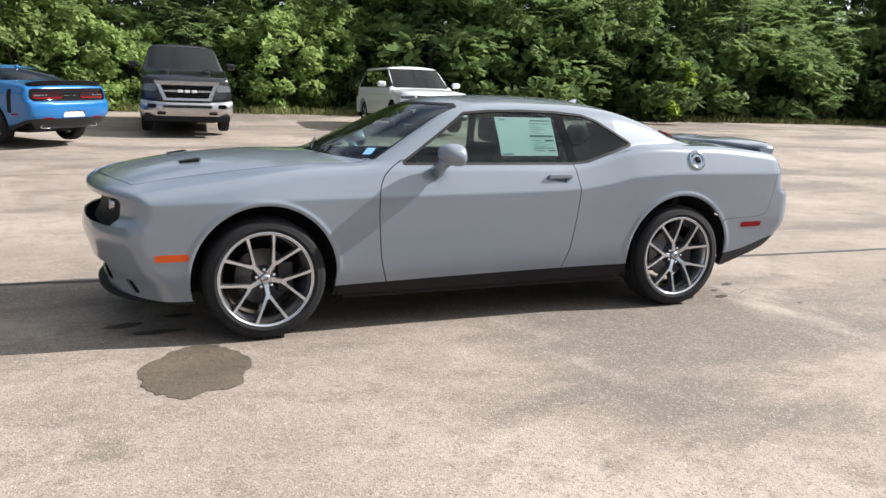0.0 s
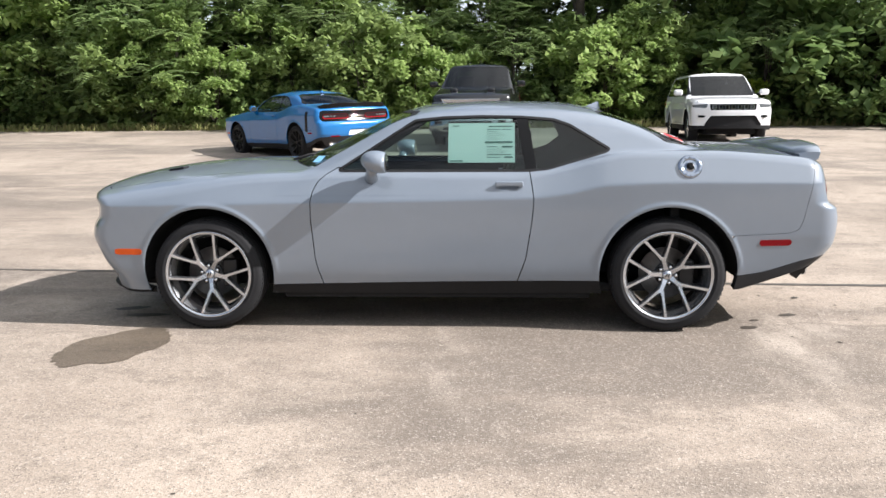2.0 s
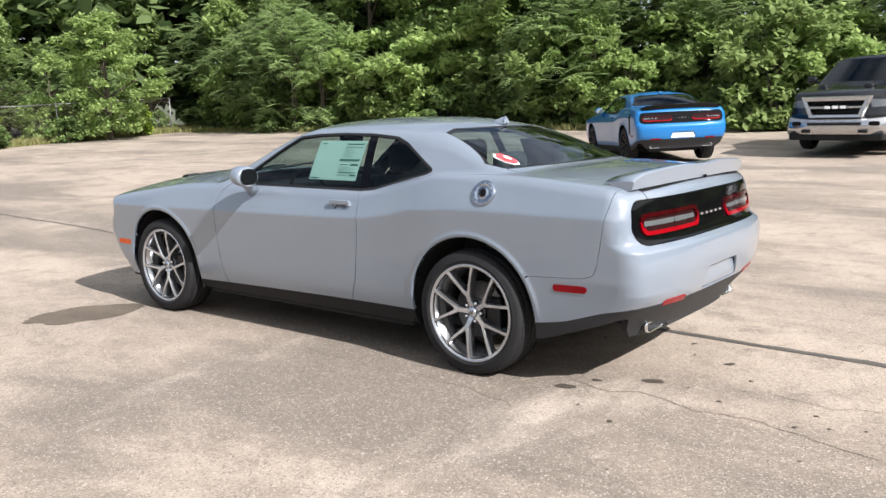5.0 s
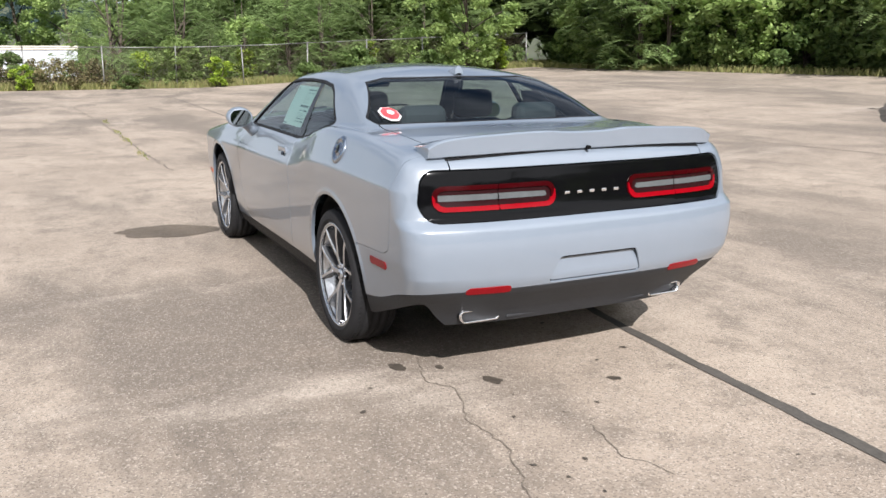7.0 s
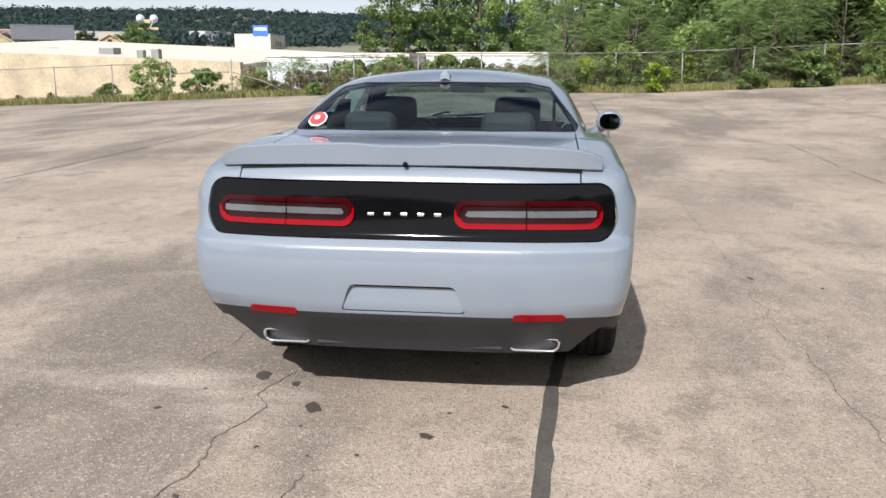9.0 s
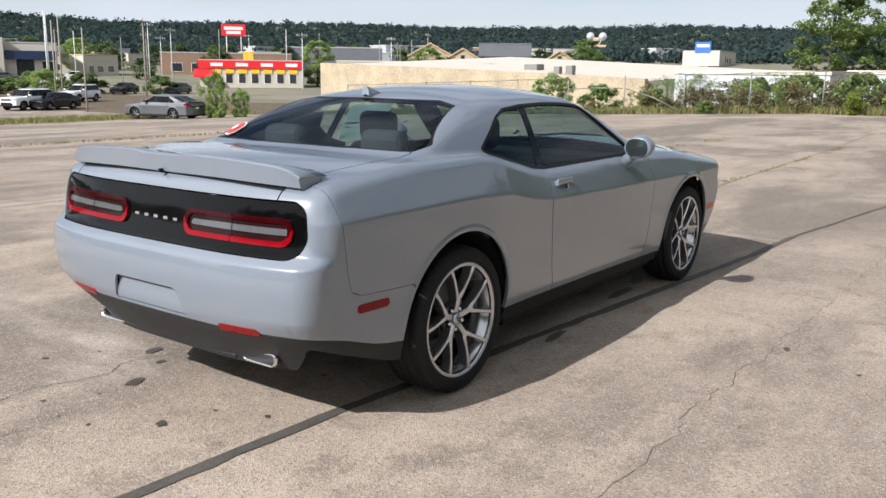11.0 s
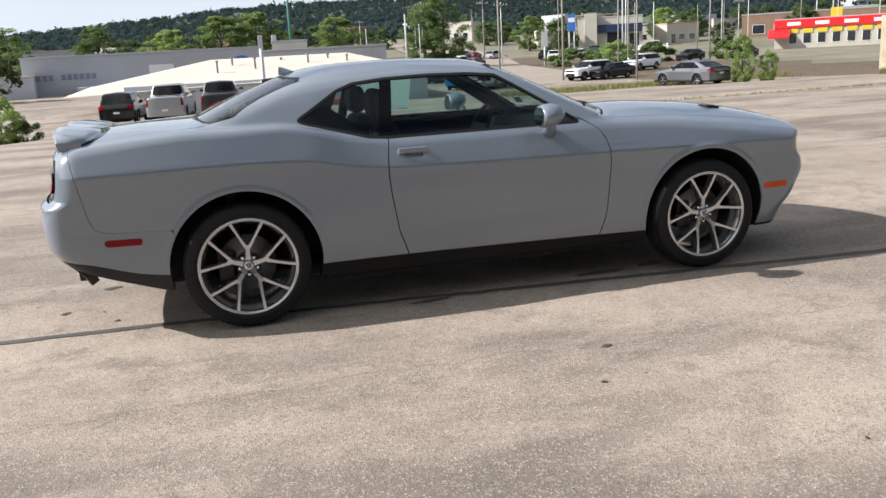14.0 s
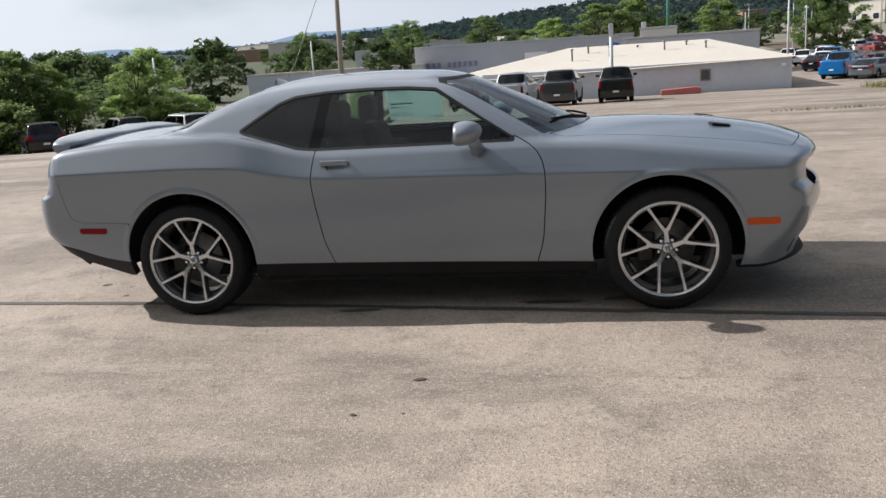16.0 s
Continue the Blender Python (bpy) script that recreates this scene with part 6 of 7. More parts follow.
# black pickup facing the lot, with chrome front
ram, _ = vehicle("pickup", on_lot(0.02, 16.75, 86), PAINT_BLACK, "black crew-cab pickup truck with a chrome front bumper", "pickup truck", 0.03)
bm = bmesh.new()  # bumper with swept-back ends
rings = []
for t in np.linspace(-1, 1, 25):
    y, xf = 0.99 * t, -2.96 + 0.20 * abs(t) ** 4
    rise = 0.05 * abs(t) ** 3
    rings.append([bm.verts.new((xf + dx, y, dz)) for dx, dz in ((0.22, 0.66 + rise), (0.03, 0.66 + rise), (0.0, 0.63 + rise), (0.0, 0.50), (0.03, 0.36), (0.22, 0.33))])
for p, q in zip(rings, rings[1:]):
    for i in range(6):
        bm.faces.new((p[i], p[(i + 1) % 6], q[(i + 1) % 6], q[i])).smooth = i in (1, 2, 3)
bm.faces.new(rings[0])
bm.faces.new(rings[-1])
bmesh.ops.recalc_face_normals(bm, faces=bm.faces)
part("front_bumper", bm, CHROME_DULL, ram, "chrome front bumper")
part("bumper_insert", box(-2.98, -2.90, -0.52, 0.52, 0.54, 0.60, 0.02), TRIM, ram)
part("front_valance", box(-2.88, -2.55, -0.92, 0.92, 0.24, 0.40, 0.04), TRIM, ram, "black lower valance")
for s in (-1, 1):
    part("fog_lamp", box(-2.93, -2.82, s * 0.74 - 0.10, s * 0.74 + 0.10, 0.53, 0.62, 0.03, 3), GLOSS_BLACK, ram)
    part("tow_opening", box(-2.965, -2.90, s * 0.55 - 0.09, s * 0.55 + 0.09, 0.39, 0.45, 0.02), TRIM, ram)
gb = bmesh.new()  # chrome frame round the grille
loops = []
for x, outline in ((-2.86, ((-0.70, 1.12), (0.70, 1.12), (0.52, 0.69), (-0.52, 0.69))), (-2.93, ((-0.66, 1.10), (0.66, 1.10), (0.50, 0.70), (-0.50, 0.70))), (-2.925, ((-0.56, 1.03), (0.56, 1.03), (0.44, 0.75), (-0.44, 0.75))), (-2.85, ((-0.55, 1.02), (0.55, 1.02), (0.43, 0.76), (-0.43, 0.76)))):
    loops.append([gb.verts.new((x, a, z)) for a, z in outline])
for p, q in zip(loops, loops[1:]):
    for i in range(4):
        gb.faces.new((p[i], p[(i + 1) % 4], q[(i + 1) % 4], q[i]))
bmesh.ops.recalc_face_normals(gb, faces=gb.faces)
part("grille_surround", gb, CHROME_DULL, ram, "chrome grille surround")
for z in (0.79, 0.84, 0.95, 0.99):
    part("grille_bar", box(-2.90, -2.86, -0.50, 0.50, z - 0.010, z + 0.010, 0.004), GLOSS_BLACK, ram)
part("grille_badge", box(-2.925, -2.86, -0.50, 0.50, 0.878, 0.922, 0.012), CHROME_DULL, ram, "chrome badge bar")
for k in range(3):
    part("badge_bar", box(-2.932, -2.92, -0.20 + k * 0.15, -0.10 + k * 0.15, 0.872, 0.928, 0.004), STICKER_WHITE, ram)
for y in (-0.45, 0.45):
    part("bonnet_ridge", box(-2.35, -1.55, y - 0.10, y + 0.10, 1.20, 1.385, 0.06, 3), PAINT_BLACK, ram)

# white sport utility car facing the lot
jeep, _ = vehicle("suv", on_lot(6.15, 16.8, 87), PAINT_WHITE, "white sport utility car parked by the wood", "car", 0.03)
for k in range(7):
    y = (k - 3) * 0.145
    part("grille_slot", prism(rounded(0.095, 0.125, 0.03, 4, y, 0.875), -2.385 + 0.10 * abs(y / 0.6) ** 3, -2.36, "X"), CHROME, jeep, "chrome-framed grille slot")
    part("slot_mesh", prism(rounded(0.066, 0.096, 0.02, 4, y, 0.875), -2.392 + 0.10 * abs(y / 0.6) ** 3, -2.36, "X"), GLOSS_BLACK, jeep)
for s in (-1, 1):
    part("fog_lamp", box(-2.33, -2.22, s * 0.62, s * 0.80, 0.63, 0.68, 0.015), GLOSS_BLACK, jeep)

# three pickups before the white warehouse
vehicle("pickup", on_lot(-2.4, -46.0, 88), PAINT_BLACK, "black pickup truck with red tail lamps before a white warehouse", "pickup truck", 0.07)
vehicle("pickup", on_lot(0.7, -44.4, 86), PAINT_DARK, "dark grey pickup truck before a white warehouse", "pickup truck", 0.07)
vehicle("pickup", on_lot(3.4, -44.6, 84), PAINT_SILVER, "silver pickup truck before a white warehouse", "pickup truck", 0.07)
vehicle("suv", on_lot(5.9, -44.8, 83), PAINT_BLACK, "black sport utility car before a white warehouse", "car", 0.08)
# lower rows
suv_dark, _ = vehicle("suv", on_lot(24.2, -37.1, 135), PAINT_BLACK, "black sport utility car in a row", "car", 0.08)
suv_grey, _ = vehicle("suv", on_lot(21.6, -38.8, 140), PAINT_SILVER, "grey sport utility car in a row", "car", 0.08)
sedan, _ = vehicle("sedan", on_lot(-27.0, -41.0, 104), PAINT_STEEL, "steel grey four-door sedan at the lot's far edge", "car", 0.06)
white_suv, _ = vehicle("suv", on_lot(-69.3, -132.2, 335), PAINT_WHITE, "white sport utility car on the lower street", "car", 0.09)
red_sedan, _ = vehicle("sedan", on_lot(13.6, -41.0, 120), PAINT_RED, "dark red sedan in a row", "car", 0.09)
black_sedan, _ = vehicle("sedan", on_lot(-58.8, -120.7, 335), PAINT_BLACK, "black sedan on the lower street", "car", 0.09)
white_pickup, _ = vehicle("pickup", on_lot(-78.8, -138.5, 155), PAINT_WHITE, "white pickup truck on the lower street", "pickup truck", 0.09)
blue_pickup, _ = vehicle("pickup", on_lot(14.6, -37.9, 110), PAINT_BLUE, "blue pickup truck in a row", "pickup truck", 0.09)
for src, spots in (
    (suv_dark, ((27.4, -34.5, 130), (-24.6, -79.0, 60), (-26.5, -101.0, 70), (-58.0, -136.5, 330), (29.6, -31.5, 120))),
    (suv_grey, ((18.8, -41.5, 140), (-30.0, -112.0, 70), (-52.0, -152.0, 100))),
    (white_suv, ((-61.0, -130.7, 335), (-57.8, -132.0, 335), (-23.6, -83.4, 60), (-24.2, -95.0, 65), (-25.0, -106.0, 65), (-44.0, -165.0, 100), (-32.4, -66.9, 200), (-44.0, -78.5, 205), (-38.2, -128.6, 100), (-40.5, -136.0, 100))),
    (red_sedan, ((-25.0, -75.8, 60), (-50.0, -158.0, 100), (-22.6, -70.6, 60), (-39.5, -124.0, 100))),
    (black_sedan, ((-25.8, -76.0, 60), (-26.2, -88.0, 60), (-46.0, -148.0, 280), (-34.2, -66.2, 200), (-21.3, -68.5, 60), (-22.2, -81.4, 60), (-60.0, -95.0, 210), (-66.0, -92.0, 210))),
    (white_pickup, ((-25.4, -91.5, 62), (-40.0, -142.0, 280))),
    (blue_pickup, ((-24.6, -85.5, 62), (-20.3, -66.4, 60))),
    (sedan, ((-21.9, -63.8, 50), (-24.8, -98.5, 62), (-73.0, -150.0, 335))),
):
    for x, y, a in spots:
        copy_thing(src, on_lot(x, y, a))
# ---- fence, poles, buildings below the lot ----
WALL_TAN = material("tan_block_wall", (0.50, 0.41, 0.275), 0.9, two=(0.29, 0.245, 0.18), scale=0.8, bump=0.3, bump_scale=8)
WALL_WHITE = material("white_metal_wall", (0.55, 0.58, 0.63), 0.6, vary=0.1, scale=0.4)
WALL_GREY = material("light_grey_cladding", (0.42, 0.44, 0.48), 0.55, vary=0.12, scale=0.4)
WALL_DARK = material("dark_grey_cladding", (0.13, 0.14, 0.16), 0.6, vary=0.15, scale=0.4)
WALL_BROWN = material("brown_brick_wall", (0.26, 0.17, 0.115), 0.9, vary=0.2, scale=0.8)
WALL_CREAM = material("cream_render", (0.52, 0.49, 0.42), 0.8, vary=0.1, scale=0.5)
ROOF_WHITE = material("white_membrane_roof", (0.60, 0.55, 0.47), 0.6, vary=0.1, scale=0.3)
ROOF_GREY = material("grey_flat_roof", (0.40, 0.39, 0.40), 0.8, vary=0.15, scale=0.4)
ROOF_TAN = material("tan_shingle_roof", (0.52, 0.38, 0.24), 0.85, vary=0.15, scale=1.0)
SIGN_RED = material("red_sign", (0.72, 0.02, 0.025), 0.4, vary=0.08, scale=2)
SIGN_YELLOW = material("yellow_sign", (0.80, 0.50, 0.04), 0.5, vary=0.08, scale=2)
SIGN_BLUE = material("blue_sign", (0.05, 0.16, 0.50), 0.5, vary=0.08, scale=2)
LETTER_GREY = material("grey_blue_letter_paint", (0.20, 0.23, 0.30), 0.5, vary=0.08, scale=2)
NAVY = material("navy_glass", (0.02, 0.035, 0.09), 0.25, vary=0.2, scale=2)
WINDOW_DARK = material("dark_window_glass", (0.03, 0.035, 0.045), 0.1, coat=1.0, vary=0.3, scale=2)
GALV = material("galvanised_steel", (0.25, 0.25, 0.24), 0.5, 0.6, vary=0.2, scale=10)
RUST = material("rusty_wire", (0.12, 0.09, 0.07), 0.8, vary=0.3, scale=10)
WOOD_POLE = material("weathered_pole_wood", (0.33, 0.30, 0.26), 0.9, vary=0.3, scale=4, bump=0.4, bump_scale=30)
PALE_PAINT = material("pale_pole_paint", (0.55, 0.57, 0.58), 0.5, vary=0.1, scale=4)
GREEN_PAINT = material("green_mast_paint", (0.05, 0.20, 0.14), 0.5, vary=0.15, scale=4)


def base_z(x, y):
    return float(lot_height(np.array(float(x)), np.array(float(y))))


# chain-link fence along the west edge: posts, rails and a woven mesh
fence = thing("chain_link_fence", pose(0, 0, 0), "galvanised chain-link fence along the lot's weedy edge", "fence")
FX, FENCE_TOP = -34.6, 1.80
ys = list(np.arange(-33.0, 24.1, 3.05))
for i, y in enumerate(ys):
    lean = 0.05 * math.sin(i * 2.3)
    z = base_z(FX, y)
    part("post", tube([(FX, y, z - 0.3), (FX + lean, y + lean, z + FENCE_TOP + 0.05)], 0.03, 8), GALV, fence)
for i, (a, b) in enumerate(zip(ys, ys[1:])):
    za, zb = base_z(FX, a) + FENCE_TOP, base_z(FX, b) + FENCE_TOP
    if 5 <= i <= 6:  # a broken bay: the rail hangs down
        part("rail", tube([(FX, a, za - 0.55), (FX + 0.1, (a + b) / 2, (za + zb) / 2 - 0.50 - 0.5 * (i - 5)), (FX + 0.2, b, zb - 0.55 - 1.15 * (i - 5))], 0.024, 6), GALV, fence, "bent fallen top rail")
        continue
    part("rail", tube([(FX, a, za), (FX, (a + b) / 2, (za + zb) / 2 - 0.02), (FX, b, zb)], 0.021, 6), GALV, fence)
    bm = bmesh.new()  # diamond mesh
    w, cell = b - a, 0.16
    n, rows = int(w / cell), 10
    for k in range(-rows, n + 1):
        for sg in (1, -1):
            lo = max(0, -k) if sg == 1 else max(0, k - n)
            pts = []
            for j in range(rows + 1):
                c = k + j if sg == 1 else k + rows - j
                if 0 <= c <= n:
                    t = c / n
                    pts.append((FX - 0.02, a + w * t, (za + (zb - za) * t) - FENCE_TOP + 0.06 + (FENCE_TOP - 0.08) * j / rows))
            if len(pts) > 1:
                p, q = Vector(pts[0]), Vector(pts[-1])
                r = Vector((0, 0, 0.003))
                bm.faces.new([bm.verts.new(v) for v in (p - r, q - r, q + r, p + r)])
    part("mesh_panel", bm, RUST, fence, "rusty diamond wire mesh")


def pole(name, x, y, top, r, mat, label, category="pole", lean=(0.0, 0.0), arms=0):
    z = base_z(x, y)
    t = thing(name, pose(x, y, z), label, category, "poles of the town")
    part("shaft", tube([(0, 0, -0.5), (lean[0] * 0.5, lean[1] * 0.5, (top - z) / 2), (lean[0], lean[1], top - z)], [r * 0.8, r * 0.66, r * 0.5], 10), mat, t)
    for k in range(arms):
        part("crossarm", box(lean[0] - 1.1, lean[0] + 1.1, lean[1] - 0.06, lean[1] + 0.06, top - z - 0.5 - 0.9 * k, top - z - 0.36 - 0.9 * k, 0.01), WOOD_POLE, t)
        for s in (-0.9, -0.45, 0.45, 0.9):
            part("insulator", lathe([(0.0, 0.22), (0.05, 0.2), (0.05, 0.08), (0.03, 0.0)], "Z", 8, origin=(lean[0] + s, lean[1], top - z - 0.36 - 0.9 * k)), PALE_PAINT, t)
    return t


near_pole = pole("utility_pole", 9.45, -29.5, 7.6, 0.15, WOOD_POLE, "weathered wooden utility pole beside the lot", "pole", (-0.22, 0.0), 1)
part("transformer", lathe([(0.0, 0.9), (0.2, 0.88), (0.23, 0.8), (0.23, 0.1), (0.2, 0.0), (0.0, 0.0)], "Z", 18, origin=(0.2, 0.3, 6.6)), PALE_PAINT, near_pole)
part("guy_wire", tube([(-0.1, 0, 7.2), (1.7, 0.6, 2.9), (3.5, 1.2, 0.0)], 0.014, 5), GALV, near_pole)
for x, y, top, r, mat, arms in (
    (-53.6, -101.4, 8.7, 0.16, PALE_PAINT, 0), (-34.0, -60.8, 4.8, 0.10, WOOD_POLE, 0), (-57.8, -87.1, 7.6, 0.14, WOOD_POLE, 1),
    (-30.5, -68.3, 7.8, 0.13, WOOD_POLE, 0), (-23.6, -101.6, 6.2, 0.18, PALE_PAINT, 0), (-44.8, -83.0, 7.0, 0.13, WOOD_POLE, 0),
    (-23.2, -65.1, 5.6, 0.11, WOOD_POLE, 0), (-39.3, -74.6, 6.0, 0.11, WOOD_POLE, 0), (-58.3, -109.5, 9.2, 0.14, PALE_PAINT, 0),
    (-64.1, -117.7, 7.2, 0.13, WOOD_POLE, 0), (-30.0, -118.0, 8.5, 0.15, WOOD_POLE, 2), (-44.0, -132.0, 10.0, 0.15, WOOD_POLE, 2),
    (-50.0, -150.0, 11.0, 0.15, WOOD_POLE, 2), (-72.0, -126.0, 7.5, 0.12, PALE_PAINT, 0), (-88.0, -130.0, 8.0, 0.12, WOOD_POLE, 1),
    (-100.0, -125.0, 9.0, 0.12, WOOD_POLE, 0), (-112.0, -120.0, 9.5, 0.12, PALE_PAINT, 0), (27.5, -47.5, 2.9, 0.12, PALE_PAINT, 0), (24.0, -70.0, 4.0, 0.12, PALE_PAINT, 0),
    (-20.5, -112.0, 5.0, 0.10, PALE_PAINT, 0), (-27.0, -108.0, 5.2, 0.10, PALE_PAINT, 0), (-28.5, -122.0, 6.0, 0.10, PALE_PAINT, 0),
):
    pole("street_pole", x, y, top, r, mat, "slender pole standing over the town's streets", arms=arms)
pole("mast", -13.5, -143.9, 16.0, 0.35, GREEN_PAINT, "tall green painted steel mast")
# wires between the street poles
for a, b in (((-30.0, -118.0, 8.3), (-44.0, -132.0, 9.8)), ((-44.0, -132.0, 9.6), (-50.0, -150.0, 10.8)), ((-57.8, -87.1, 7.3), (-30.0, -118.0, 7.9))):
    p, q = Vector(a), Vector(b)
    tagged(part("cable", tube([p.lerp(q, t) - Vector((0, 0, 1.1 * 4 * t * (1 - t))) for t in np.linspace(0, 1, 9)], 0.035, 5), TRIM, None), "thin black cable hung between street poles", "cable", "cables")


def sign(name, x, y, w, h, zc, board, label, d=0.4, turn=0.0, bars=0, legs=2):
    """A board on posts; writing shows as plain bars."""
    z = base_z(x, y)
    t = thing(name, pose(x, y, z, 0, 0, turn), label, "sign", "signs of the town")
    part("board", box(-w / 2, w / 2, -d / 2, d / 2, zc - z - h / 2, zc - z + h / 2, 0.04), board, t)
    for k in range(legs):
        px = (k - (legs - 1) / 2) * w * 0.6
        part("post", tube([(px, 0, -0.4), (px, 0, zc - z - h / 2 + 0.05)], 0.12, 8), PALE_PAINT, t)
    for k in range(bars):
        ww = w * (0.78 if k == 0 else 0.6)
        zz = zc - z + h * (0.16 - 0.36 * k)
        part("lettering_bar", box(-ww / 2, ww / 2, -d / 2 - 0.02, d / 2 + 0.02, zz - h * 0.13, zz + h * 0.13, 0.01), STICKER_WHITE, t)
    return t


sign("road_sign", -143.4, -172.3, 6.0, 2.9, 11.8, SIGN_RED, "large red roadside sign on posts with white lettering bars", turn=-39, bars=2)
sign("road_sign", -119.8, -139.9, 2.1, 2.1, 4.6, SIGN_YELLOW, "square yellow roadside sign on posts", turn=-40)
sign("road_sign", -67.9, -150.2, 1.6, 3.2, 5.4, SIGN_BLUE, "tall blue and white pylon sign", turn=-25, bars=1)
sign("road_sign", -145.9, -50.8, 2.7, 1.9, 6.5, SIGN_BLUE, "blue and white roadside sign", turn=-70, bars=1)
sign("road_sign", -45.7, -109.8, 0.95, 2.1, 2.3, PALE_PAINT, "small pale board on a thin post", d=0.05, turn=-20, legs=1)
sign("road_sign", -2.3, -52.9, 0.32, 0.9, 2.7, PALE_PAINT, "narrow pale board on a thin post", d=0.06, turn=0, legs=1)


def building(name, x, y, turn, w, d, h, wall, roof, label, parapet=0.25, windows=(), z=None):
    """A block with a wall, a roof and let-in windows on its front (the side towards +y before the turn)."""
    z = base_z(x, y) - 0.3 if z is None else z
    t = thing(name, pose(x, y, z, 0, 0, turn), label, "building", "buildings of the town")
    part("wall", box(-w / 2, w / 2, -d / 2, d / 2, 0, h, 0.03), wall, t)
    rb = box(-w / 2 - 0.08, w / 2 + 0.08, -d / 2 - 0.08, d / 2 + 0.08, h + 0.004, h + parapet, 0.03)
    part("roof", rb, roof, t)
    for wx, wz, ww, wh in windows:
        f = part("window", box(wx - ww / 2 - 0.08, wx + ww / 2 + 0.08, d / 2 - 0.05, d / 2 + 0.05, wz - 0.08, wz + wh + 0.08, 0.01), STICKER_WHITE, t)
        part("pane", box(wx - ww / 2, wx + ww / 2, d / 2 + 0.02, d / 2 + 0.06, wz, wz + wh), WINDOW_DARK, f)
    return t


# white warehouse with a low hipped roof
wh = thing("warehouse", pose(-4.2, -67.3, -2.95, 0, 0, -2.6), "white metal warehouse with a low cream roof", "building", "buildings of the town")
part("wall", box(-10.6, 10.6, -11, 11, 0, 3.2, 0.02), WALL_WHITE, wh)
bm = bmesh.new()
eave = [bm.verts.new(p) for p in ((-10.9, 11.3, 3.204), (-10.9, -11.3, 3.204), (16.5, -11.3, 2.9), (14.5, 11.3, 2.75))]
ridge = [bm.verts.new(p) for p in ((-6.0, 1.0, 4.75), (5.0, 1.0, 4.75))]
for f in ((eave[0], eave[1], ridge[0]), (eave[1], eave[2], ridge[1], ridge[0]), (eave[2], eave[3], ridge[1]), (eave[3], eave[0], ridge[0], ridge[1]), (eave[0], eave[3], eave[2], eave[1])):
    bm.faces.new(f)
bmesh.ops.recalc_face_normals(bm, faces=bm.faces)
part("roof", bm, ROOF_WHITE, wh, "cream white sheet roof")
for k, (vx, vy) in enumerate(((-5.5, 5), (-4.2, 3), (-2.5, 4.5), (-0.5, 2.5), (1.6, 5.5), (3.3, 3.6), (4.4, 6.2))):
    part("roof_vent", lathe([(0.0, 0.5), (0.14, 0.48), (0.12, 0.4), (0.07, 0.38), (0.07, -0.4)], "Z", 10, origin=(vx, vy, 4.15 + 0.1 * (k % 3))), GALV, wh)
wf = part("window", box(-5.35, -4.65, 10.97, 11.06, 1.9, 2.7, 0.01), GALV, wh, "small barred window")
part("pane", box(-5.25, -4.75, 11.05, 11.08, 2.0, 2.6), WINDOW_DARK, wf)
part("wall_lamp", box(-10.2, -9.9, 11.0, 11.2, 2.6, 2.8, 0.03), STICKER_WHITE, wh)
skid = thing("loading_ramp", pose(-6.9, -54.6, -1.95, 0, 0, -2.6), "faded red low ramp against the warehouse wall", "ramp")
part("deck", prism(((-1.3, 0.0), (1.3, 0.0), (1.3, 0.50), (-0.9, 0.62), (-1.3, 0.55)), -0.5, 0.5, "Y", 0.02), material("faded_red_paint", (0.42, 0.13, 0.12), 0.8, vary=0.2, scale=3), skid)
# grey parapet block and small box behind it
building("store_building", -11.5, -90.0, -8, 13.0, 12.0, 3.3, WALL_GREY, ROOF_GREY, "grey flat-roofed store behind the warehouse", z=-1.0)
building("store_building", -8.6, -97.5, -5, 4.0, 4.0, 1.4, WALL_CREAM, ROOF_GREY, "small pale rooftop block", z=2.0)
chim = thing("chimney", pose(-7.1, -100.3, -0.2), "pale square chimney behind the warehouse", "chimney")
part("stack", box(-0.28, 0.28, -0.28, 0.28, 0.0, 4.6, 0.03), PALE_PAINT, chim)
# dealership: long grey fascia with lettering bars and a white panel
dl = building("dealership_building", 9.0, -123.0, 4.0, 31.0, 10.0, 6.6, WALL_GREY, WALL_GREY, "long grey dealership building with lettering bars", z=-3.3)
for k in range(10):
    if k != 3:
        part("lettering_bar", box(13.6 - k * 0.75 - 0.25, 13.6 - k * 0.75 + 0.25, 5.0, 5.12, 3.75, 4.45, 0.02), LETTER_GREY, dl)
part("panel", box(-3.4, -0.2, 5.0, 5.25, 2.6, 5.1, 0.03), STICKER_WHITE, dl, "white fascia panel")
part("canopy", box(0.2, 9.0, 5.0, 7.5, 2.3, 2.7, 0.04), WALL_WHITE, dl)
part("shopfront", box(0.4, 8.8, 5.0, 5.06, 0.2, 2.2), WINDOW_DARK, dl, "dark shop windows")
oval = lathe([(0.0, 0.1), (0.9, 0.08), (0.95, 0.0)], "Y", 32)
bmesh.ops.scale(oval, vec=(1.0, 1.0, 0.42), verts=oval.verts)
bmesh.ops.translate(oval, vec=(-12.6, 5.0, 5.3), verts=oval.verts)
part("oval_sign", oval, SIGN_BLUE, dl, "blue oval shape")
building("store_building", 34.0, -112.0, 8, 24.0, 10.0, 2.6, WALL_WHITE, ROOF_WHITE, "long low white building", z=-1.6)
